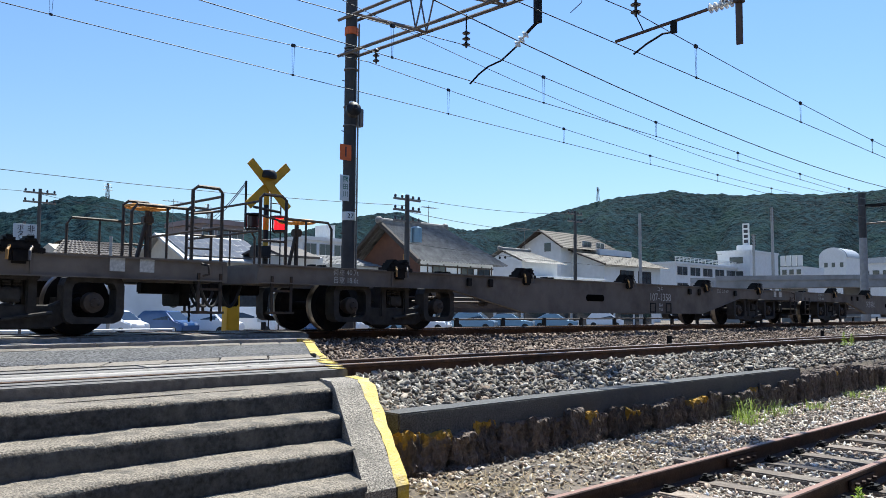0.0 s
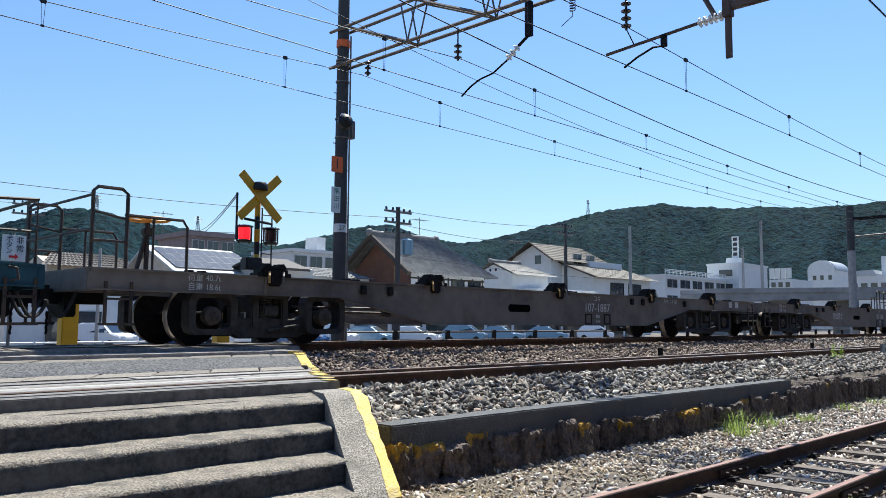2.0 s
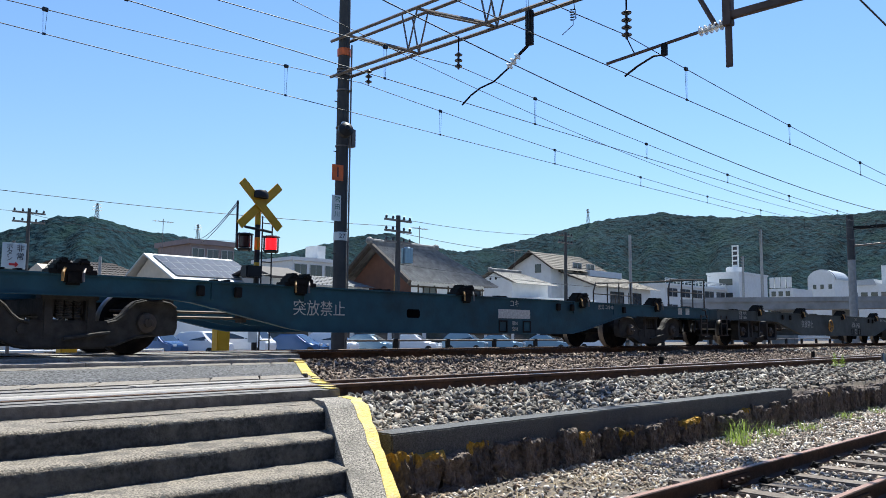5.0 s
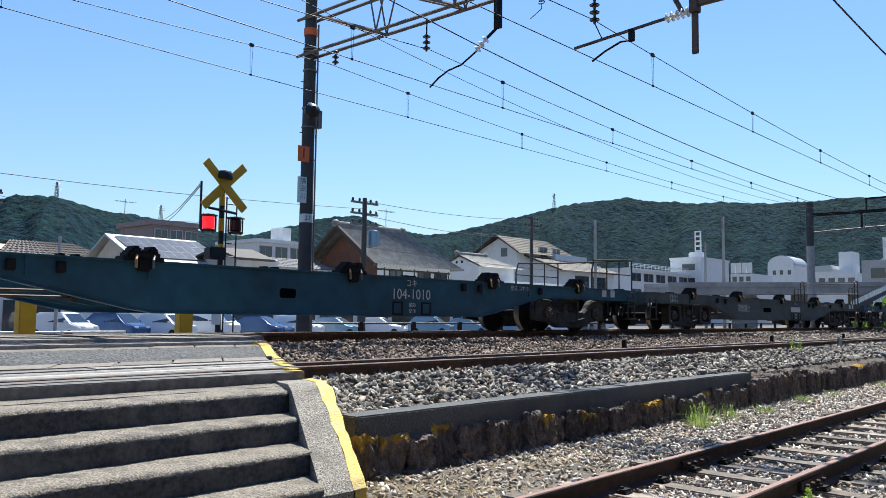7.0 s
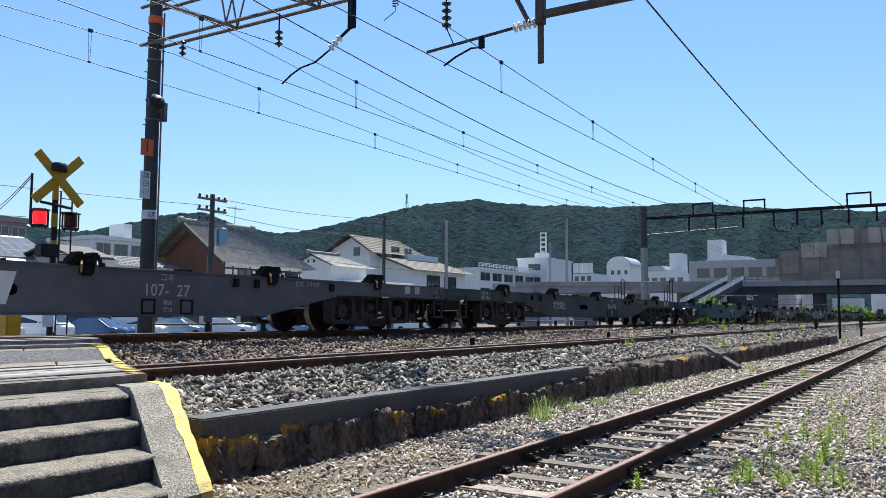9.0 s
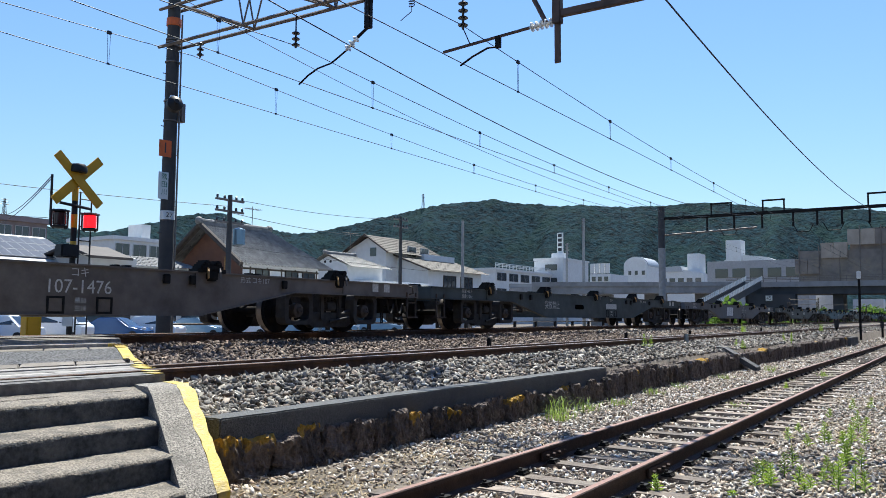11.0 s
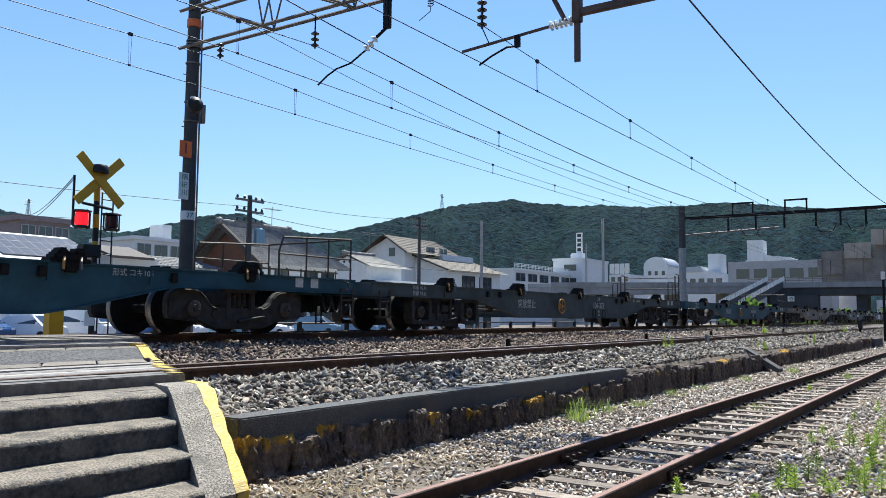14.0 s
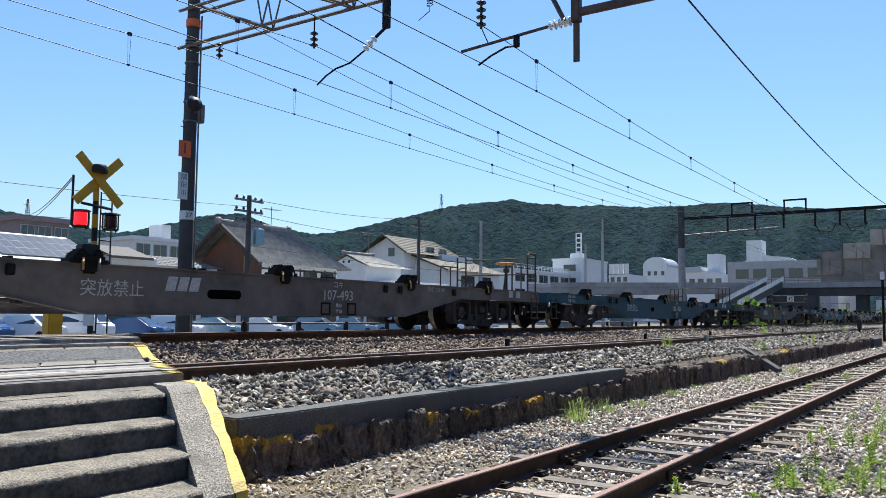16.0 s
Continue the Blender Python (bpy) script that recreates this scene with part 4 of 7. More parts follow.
def build_signal():
    g = thing("crossing_signal", "crossing signal post with yellow crossbuck and two red lamps", "crossing signal", pose(9.80, 15.4, 0))
    z0 = 0.3
    bm = lathe(B(), [(0.06, z0 - 0.3), (0.06, 4.15)], 14)
    part("post", bm, M["black"], g, smooth=True)
    for k in range(5):
        z = 1.3 + k * 0.56
        bm = lathe(B(), [(0.061, z), (0.063, z + 0.005), (0.063, z + 0.275), (0.061, z + 0.28)], 14)
        part("yellow_band", bm, M["yellow"], g, "yellow band of the striped post", smooth=True)
    for s in (-1, 1):
        bm = B()
        box(bm, -0.70, 0.70, -0.02, 0.02, -0.095, 0.095, 0.006)
        arm = part("crossbuck_arm", bm, M["yellow"], g, at=pose(0, -0.09 - 0.022 * s, 3.97, 0, s * 44, 0))
    bm = lathe(B(), [(0.17, 0), (0.18, 0.03), (0.17, 0.12), (0.13, 0.17), (0.02, 0.19)], 18, pose(-0.03, -0.12, 4.12))
    part("bell_hood", bm, M["black"], g, "black bell housing", smooth=True)
    bm = B()
    rod(bm, (-0.36, -0.06, 3.46), (0.32, -0.06, 3.40), 0.03, 8)
    part("cross_arm", bm, M["black"], g)
    rod_b = B()
    rod(rod_b, (-0.52, 0, 3.0), (-0.52, 0, 4.02), 0.025, 8)
    part("side_rod", rod_b, M["black"], g)
    for x in (-0.36, 0.32):
        lamp = part("warning_lamp", lathe(B(), [(0.03, 0.2), (0.19, 0.17), (0.20, 0.15), (0.17, 0.145), (0.15, 0.14), (0.02, 0.14)], 20, pose(x, -0.06, 3.13)), M["black"], g, "black cap of a round red lantern", smooth=True)
        part("lantern_base", lathe(B(), [(0.02, -0.2), (0.13, -0.19), (0.17, -0.16), (0.17, -0.145), (0.02, -0.14)], 20, pose(x, -0.06, 3.13)), M["black"], lamp, smooth=True)
        bm = B()
        for k in range(4):
            a = math.radians(10 + 90 * k)
            c, sn = math.cos(a), math.sin(a)
            path_rod(bm, [(x + 0.14 * c, -0.06 + 0.14 * sn, 3.31), (x + 0.215 * c, -0.06 + 0.215 * sn, 3.27), (x + 0.215 * c, -0.06 + 0.215 * sn, 2.97), (x + 0.14 * c, -0.06 + 0.14 * sn, 2.93)], 0.014, 6)
        part("guard", bm, M["black"], lamp)
        # drum with a glowing and a dark half, which turns to flash
        bm = lathe(B(), [(0.11, -0.13), (0.128, -0.115), (0.128, 0.115), (0.11, 0.13)], 24)
        me = mesh_of("drum", bm, M["red_lamp"], True)
        me.materials.append(M["dark_lamp"])
        for p in me.polygons:
            if p.center.y > 0 or abs(p.normal.z) > 0.9:
                p.material_index = 1
        DRUMS.append(part("drum", me, None, lamp, "red lantern glass", at=pose(x, -0.06, 3.13, 0, 0, -32)))
    bm = B()
    for s in (0.14, 0.40):
        rod(bm, (s, 0.03, z0), (s, 0.03, 3.75), 0.016, 6)
    for k in range(11):
        rod(bm, (0.14, 0.03, 0.7 + k * 0.29), (0.40, 0.03, 0.7 + k * 0.29), 0.012, 6)
    path_rod(bm, [(-0.02, 0.03, 3.82), (0.36, 0.03, 3.82), (0.40, 0.03, 3.75)], 0.016, 6)
    part("ladder", bm, M["black"], g, "thin black iron ladder")
    bm = B()
    box(bm, -0.34, 0.06, -0.16, 0.12, 2.35, 2.62, 0.03)
    part("control_box", bm, M["black"], g)
    bm = B()
    box(bm, -0.22, 0.0, -0.1, -0.08, 0.95, 1.25, 0.004)
    part("notice_plate", bm, M["plate_white"], g, "small white notice plate")
    # gate machines: yellow posts
    for (x, y) in ((8.75, 15.0), (5.68, 15.0)):
        bm = B()
        box(bm, -0.145, 0.145, -0.12, 0.12, 0.0, 1.25, 0.02)
        bo = thing("gate_post", "stout yellow painted gate post beside the crossing", "gate post", pose(x, y, 0.3), group="gate posts")
        part("post", bm, M["yellow"], bo)
        bm = B()
        box(bm, -0.16, 0.16, -0.13, 0.13, -0.05, 0.06, 0.01)
        part("foot", bm, M["black"], bo)
    s = thing("emergency_sign", "white emergency button sign with a red arrow", "sign", pose(4.9, 15.6, 0))
    bm = B()
    box(bm, -0.20, 0.20, -0.02, 0.0, 2.27, 2.74, 0.005)
    part("board", bm, M["plate_white"], s)
    part("pole", rod(B(), (0, 0.04, 0.2), (0, 0.04, 2.78), 0.03), M["galv"], s)
    for k, ch in enumerate("非常"):
        part("letter", text_mesh(ch, 0.14, M["ink"]), None, s, at=pose(0.1, -0.024, 2.64 - k * 0.15, 90))
    for k, ch in enumerate("ボタン"):
        part("letter", text_mesh(ch, 0.12, M["ink"]), None, s, at=pose(-0.08, -0.024, 2.66 - k * 0.105, 90))
    bm = prism(B(), [(-0.08, 2.33), (0.02, 2.33), (0.02, 2.295), (0.08, 2.35), (0.02, 2.405), (0.02, 2.37), (-0.08, 2.37)], "y", -0.028, -0.022)
    part("arrow", bm, M["red_ink"], s, "red arrow")


build_signal()


# ---- freight train ----
RAILZ, TRACKY, PITCH, SPEED, X0 = 0.867, 11.65, 20.4, 19.38, 16.2
DECK = 1.035
HW = 1.25
CACHE = {}


def cached(key, make, material, smooth=False):
    if key not in CACHE:
        CACHE[key] = mesh_of(key.split("|")[0], make(), material, smooth)
    return CACHE[key]


SILL_LOW = 0.335


def sill_line(kind):
    """Lower edge of the fish-bellied side sill."""
    lo = SILL_LOW
    if kind == "104":
        half = [(3.5, lo), (3.9, lo + 0.06), (5.5, DECK - 0.30), (5.9, DECK - 0.26), (9.9, DECK - 0.26)]
    else:
        half = [(3.7, lo), (5.9, DECK - 0.27), (9.9, DECK - 0.27)]
    return [(-x, z) for x, z in half[::-1]] + half


def sill_mesh(kind):
    return prism(B(), [(9.9, DECK - 0.022), (-9.9, DECK - 0.022)] + sill_line(kind), "y", -HW + 0.03, -HW + 0.05)


def top_flange_mesh():
    return box(B(), -9.9, 9.9, -HW, -HW + 0.12, DECK - 0.022, DECK + 0.002)


def low_flange_mesh(kind):
    low = sill_line(kind)
    return prism(B(), low + [(x, z - 0.018) for x, z in low[::-1]], "y", -HW, -HW + 0.12)


def rib_mesh():
    return box(B(), -0.02, 0.02, -HW + 0.01, -HW + 0.03, DECK - 0.26, DECK - 0.022)


def side_sill(w, kind, paint, turn):
    """Web plate with its flanges and ribs on one side of a wagon."""
    mt = M[paint]
    sl = part("side_sill", cached("side_sill|" + kind + paint, lambda: sill_mesh(kind), mt), None, w, at=pose(0, 0, 0, 0, 0, turn))
    part("top_flange", cached("top_flange|" + paint, top_flange_mesh, mt), None, sl)
    part("lower_flange", cached("lower_flange|" + kind + paint, lambda: low_flange_mesh(kind), mt), None, sl)
    for x in ((-5.2, 5.2, -3.6, 3.6) if kind == "104" else (-7.3, 7.3, 3.6)):
        part("rib", cached("rib|" + paint, rib_mesh, mt), None, sl, at=pose(x, 0, 0))


def frame_mesh():
    bm = B()
    for s in (-0.35, 0.35):
        prism(bm, [(9.9, DECK - 0.02), (-9.9, DECK - 0.02), (-9.9, DECK - 0.3), (-6, DECK - 0.3), (-4, 0.42), (4, 0.42), (6, DECK - 0.3), (9.9, DECK - 0.3)], "y", s - 0.02, s + 0.02)
    for x in (-9.6, -7.3, -5.9, -3.7, -1.2, 1.2, 3.7, 5.9, 7.3, 9.6):
        box(bm, x - 0.06, x + 0.06, -HW + 0.05, HW - 0.05, DECK - 0.24, DECK - 0.03)
    # end platforms
    for s in (-1, 1):
        box(bm, min(s * 8.3, s * 9.95), max(s * 8.3, s * 9.95), -HW + 0.05, HW - 0.05, DECK - 0.05, DECK - 0.004)
        box(bm, min(s * 9.86, s * 9.95), max(s * 9.86, s * 9.95), -HW + 0.02, HW - 0.02, DECK - 0.3, DECK - 0.05, 0.01)
    return bm


def lock_mesh():
    bm = B()
    box(bm, -0.24, 0.24, -0.13, 0.13, 0.0, 0.13, 0.03)
    box(bm, -0.19, -0.05, -0.15, 0.1, 0.1, 0.19, 0.03)
    box(bm, 0.05, 0.19, -0.15, 0.1, 0.1, 0.19, 0.03)
    box(bm, -0.30, 0.30, -0.11, 0.13, -0.02, 0.05, 0.01)
    box(bm, -0.11, 0.11, -0.15, -0.05, -0.15, 0.02, 0.03)
    return bm


def lever_mesh():
    bm = B()
    path_rod(bm, [(0.0, -0.14, 0.06), (-0.04, -0.2, 0.0), (-0.05, -0.22, -0.11)], 0.018, 6)
    return bm


def wheelset_mesh():
    bm = B()
    for s in (-1, 1):
        m = pose(0, s * 0.535, 0, 90 * s)
        lathe(bm, [(0.06, -0.06), (0.12, -0.065), (0.14, -0.03), (0.30, -0.01), (0.37, -0.055), (0.43, -0.06), (0.432, 0.03), (0.452, 0.045), (0.44, 0.07), (0.36, 0.07), (0.31, 0.03), (0.15, 0.05), (0.1, 0.07)], 28, m)
    rod(bm, (0, -0.98, 0), (0, 0.98, 0), 0.075, 12)
    return bm


def springs(bm, z0):
    """Coil springs, guides and bolster end in the middle of a side frame."""
    for k in (-0.33, 0.20):
        box(bm, k, k + 0.13, -0.11, 0.08, 0.24, 0.76, 0.02)
    for k in (-0.11, 0.0, 0.11):
        for j in range(7):
            lathe(bm, [(0.03, 0), (0.052, 0.012), (0.052, 0.03), (0.03, 0.042)], 10, pose(k, -0.03, z0 + 0.02 + j * (0.68 - z0) / 7))
    box(bm, -0.36, 0.36, -0.12, 0.10, 0.70, 0.80, 0.02)
    rod(bm, (-0.08, -0.14, 0.22), (0.5, -0.14, 0.30), 0.025, 6)
    rod(bm, (-0.55, -0.12, 0.34), (-0.55, -0.06, 0.34), 0.07, 10)


def side_frame_mesh():
    """Cast bogie side frame: a dropped middle beam between the two axle hoods."""
    bm = prism(B(), [(-0.72, 0.58), (-0.60, 0.44), (-0.5, 0.40), (0.5, 0.40), (0.60, 0.44), (0.72, 0.58), (0.72, 0.20), (0.52, 0.10), (-0.52, 0.10), (-0.72, 0.20)], "y", -0.08, 0.06)
    bmesh.ops.bevel(bm, geom=list(bm.edges), offset=0.018, segments=1, affect="EDGES")
    springs(bm, 0.40)
    box(bm, -0.14, 0.14, -0.13, -0.07, 0.44, 0.60, 0.02)
    return bm


def curved_frame_mesh():
    """One-piece cast side frame: rounded ends over the axles, sloping arms and a low middle."""
    left = [(-1.43, 0.27), (-1.47, 0.36), (-1.47, 0.58), (-1.43, 0.67), (-1.34, 0.73), (-1.22, 0.75), (-0.98, 0.75), (-0.86, 0.72), (-0.76, 0.64), (-0.69, 0.55), (-0.60, 0.48), (-0.48, 0.45)]
    low = [(-0.48, 0.09), (-0.60, 0.11), (-0.85, 0.21), (-1.10, 0.24)]
    poly = left + [(-x, z) for x, z in left[::-1]] + [(-x, z) for x, z in low[::-1]] + low
    bm = prism(B(), poly, "y", -0.10, 0.06)
    bmesh.ops.bevel(bm, geom=[e for e in bm.edges if abs(e.verts[0].co.y - e.verts[1].co.y) < 0.01], offset=0.025, segments=2, affect="EDGES")
    # raised lip along the arms
    for sx in (-1, 1):
        path_rod(bm, [(sx * x, -0.10, z - 0.03) for x, z in left[3:]], 0.022, 6)
        path_rod(bm, [(sx * x, -0.10, z + 0.03) for x, z in low], 0.022, 6)
    springs(bm, 0.45)
    return bm


def axlebox_mesh():
    bm = lathe(B(), [(0.02, 0.145), (0.06, 0.14), (0.07, 0.12), (0.10, 0.115), (0.13, 0.10), (0.14, 0.0), (0.10, -0.1)], 18, pose(0, 0, 0, 90))
    for k in range(3):
        a = math.radians(90 + 120 * k)
        rod(bm, (0.05 * math.cos(a), -0.14, 0.05 * math.sin(a)), (0.05 * math.cos(a), -0.17, 0.05 * math.sin(a)), 0.016, 6)
    return bm


def boxcap_mesh():
    """Rounded hood rim that stands proud round an axle box."""
    bm = B()
    def ring(w, zl, zh, c):
        return [(-w, zl + c), (-w, zh - c), (-w + c * 0.3, zh - c * 0.3), (-w + c, zh), (w - c, zh), (w - c * 0.3, zh - c * 0.3), (w, zh - c), (w, zl + c), (w - c * 0.3, zl + c * 0.3), (w - c, zl), (-w + c, zl), (-w + c * 0.3, zl + c * 0.3)]
    out, inn = ring(0.385, -0.27, 0.35, 0.13), ring(0.28, -0.19, 0.26, 0.09)
    n = len(out)
    vs = [[bm.verts.new((p[0], y, p[1])) for p in q] for q, y in ((out, 0.10), (out, -0.13), (inn, -0.13), (inn, 0.10))]
    for a, b in ((0, 1), (1, 2), (2, 3), (3, 0)):
        for k in range(n):
            bm.faces.new((vs[a][k], vs[a][(k + 1) % n], vs[b][(k + 1) % n], vs[b][k]))
    bmesh.ops.recalc_face_normals(bm, faces=bm.faces)
    return bm


def coupler_mesh():
    bm = B()
    box(bm, 9.2, 10.0, -0.1, 0.1, 0.58, 0.76, 0.02)
    box(bm, 9.95, 10.19, -0.17, 0.17, 0.53, 0.83, 0.05)
    box(bm, 9.7, 9.86, -0.3, 0.3, 0.4, 0.95, 0.02)
    return bm


def hose_mesh(y):
    pts = []
    for k in range(12):
        u = k / 11
        pts.append((9.8 + 0.42 * u, y + 0.12 * u, 0.72 - 0.95 * u * (1 - u) * 1.15 - 0.1 * u))
    return path_rod(B(), pts, 0.022, 6)


def chain_mesh():
    return path_rod(B(), [(9.9 + 0.012 * (k % 2), -0.2, 0.48 - k * 0.045) for k in range(8)], 0.018, 5)


def stirrup_mesh():
    bm = B()
    y = -HW + 0.03
    for x in (9.50, 9.84):
        box(bm, x - 0.02, x + 0.02, y - 0.02, y + 0.01, 0.30, 0.86)
    box(bm, 9.46, 9.88, y - 0.05, y + 0.10, 0.29, 0.325)
    box(bm, 9.50, 9.84, y - 0.02, y + 0.02, 0.62, 0.65)
    return bm


def grab_mesh():
    bm = B()
    y = -HW - 0.01
    path_rod(bm, [(9.52, y, 0.99), (9.60, y - 0.05, 0.97), (9.62, y - 0.05, 0.84), (9.54, y, 0.82)], 0.018, 6)
    return bm


def railing_mesh(kind):
    bm = B()
    y = -HW + 0.10
    if kind == "104":
        z1 = DECK + 0.80
        for yy in (y, -y):
            path_rod(bm, [(7.9, yy, DECK), (7.9, yy, z1 - 0.35), (8.0, yy, z1 - 0.1), (9.85, yy, z1), (9.85, yy, DECK)], 0.022, 6)
            path_rod(bm, [(7.9, yy, z1 - 0.4), (9.85, yy, z1 - 0.4)], 0.016, 6)
            for x in (8.6, 9.2):
                path_rod(bm, [(x, yy, DECK), (x, yy, z1 - 0.05)], 0.018, 6)
        path_rod(bm, [(9.85, y, z1), (9.85, -y, z1)], 0.022, 6)
    else:
        z1 = DECK + 0.72
        for yy in (y, -y):
            path_rod(bm, [(8.55, yy, DECK), (8.55, yy, z1 - 0.1), (8.62, yy, z1), (9.45, yy, z1)], 0.022, 6)
            path_rod(bm, [(9.05, yy, DECK), (9.05, yy, z1)], 0.018, 6)
            path_rod(bm, [(9.42, yy, DECK), (9.42, yy, DECK + 1.0), (9.50, yy, DECK + 1.06), (9.82, yy, DECK + 1.06), (9.88, yy, DECK + 1.0), (9.88, yy, DECK)], 0.026, 6)
            path_rod(bm, [(9.42, yy, DECK + 0.36), (9.88, yy, DECK + 0.36)], 0.018, 6)
            path_rod(bm, [(9.42, yy, DECK + 0.66), (9.88, yy, DECK + 0.74)], 0.018, 6)
        path_rod(bm, [(9.88, y, DECK + 0.95), (9.88, -y, DECK + 0.95)], 0.02, 6)
        path_rod(bm, [(9.88, y, DECK + 0.5), (9.88, -y, DECK + 0.5)], 0.02, 6)
    return bm


def handwheel_mesh(r):
    bm = B()
    n = 20
    for k in range(n):
        a, b = 2 * math.pi * k / n, 2 * math.pi * (k + 1) / n
        rod(bm, (r * math.cos(a), r * math.sin(a), 0), (r * math.cos(b), r * math.sin(b), 0), 0.022, 6)
    for k in range(5):
        a = 2 * math.pi * k / 5
        rod(bm, (0, 0, -0.02), (r * math.cos(a), r * math.sin(a), 0), 0.014, 6)
    lathe(bm, [(0.05, -0.05), (0.05, 0.03)], 10)
    return bm


def brake_stand_mesh():
    bm = B()
    rod(bm, (0, 0, 0), (0, 0, 0.72), 0.035, 8)
    box(bm, -0.07, 0.07, -0.07, 0.07, 0.5, 0.62, 0.02)
    path_rod(bm, [(-0.14, 0, 0), (0, 0, 0.6)], 0.03, 6)
    return bm


def pipe_mesh(y, z):
    return rod(B(), (-6.4, y, z), (-3.0, y, z), 0.02, 6)


def hanger_mesh():
    return box(B(), -0.05, 0.05, -0.78, -0.6, 0.46, 0.8, 0.01)


def reservoir_mesh():
    return lathe(B(), [(0.05, -0.58), (0.13, -0.55), (0.16, -0.48), (0.16, 0.48), (0.13, 0.55), (0.05, 0.58)], 14, pose(1.75, -0.3, 0.45, 0, 90, 0))


def valve_mesh():
    return box(B(), -0.4, 0.5, -0.5, 0.1, 0.38, 0.62, 0.02)


def hole_mesh():
    bm = B()
    pts = []
    for s in (1, -1):
        for k in range(9):
            a = math.radians(-90 + 180 * k / 8) if s > 0 else math.radians(90 + 180 * k / 8)
            pts.append((s * 0.28 + 0.075 * math.cos(a), 0.075 * math.sin(a)))
    prism(bm, pts, "y", -0.004, 0.004)
    return bm


def ring_box_mesh(w, h):
    bm = B()
    t = 0.03
    for (a, b, c, d) in ((-w, w, h - t, h), (-w, w, -h, -h + t), (-w, -w + t, -h, h), (w - t, w, -h, h)):
        box(bm, a, b, -0.012, 0.0, c, d)
    return bm


def bogie(parent, x, curved):
    bo = new("bogie")
    bo.parent = parent
    bo.matrix_basis = pose(x, 0, 0)
    tagged(bo, label="grimy cast steel four-wheel bogie")
    wheels = []
    for s in (-1, 1):
        part("side_frame", cached("side_frame|curved", curved_frame_mesh, M["bogie"]) if curved else cached("side_frame", side_frame_mesh, M["bogie"]), None, bo, at=pose(0, s * 0.98, 0, 0, 0, 0 if s < 0 else 180))
        for w in (-1, 1):
            part("axle_box", cached("axle_box", axlebox_mesh, M["axlebox"], True), None, bo, at=pose(w * 1.0, s * 1.04, 0.43, 0, 0, 0 if s < 0 else 180))
            if curved:
                continue
            part("box_cap", cached("box_cap", boxcap_mesh, M["bogie"]), None, bo, "heavy cast hood round an axle box", at=pose(w * 1.0, s * 1.03, 0.43, 0, 0, 0 if s < 0 else 180))
    for w in (-1, 1):
        ws = cached("wheelset", wheelset_mesh, M["wheel"], True)
        if len(ws.materials) == 1:
            ws.materials.append(M["tread"])
            for p in ws.polygons:
                if math.hypot(p.center.x, p.center.z) > 0.405 and abs(p.normal.y) < 0.9:
                    p.material_index = 1
        wheels.append(part("wheelset", ws, None, bo, "dark steel wheelset", at=pose(w * 1.0, 0, 0.43)))

    def bolster():
        bm = B()
        box(bm, -0.22, 0.22, -1.0, 1.0, 0.5, 0.74, 0.03)
        box(bm, -0.75, -0.65, -0.8, 0.8, 0.3, 0.5)
        box(bm, 0.65, 0.75, -0.8, 0.8, 0.3, 0.5)
        return bm
    part("bolster", cached("bolster", bolster, M["bogie"]), None, bo)
    return wheels


WHEELS = []


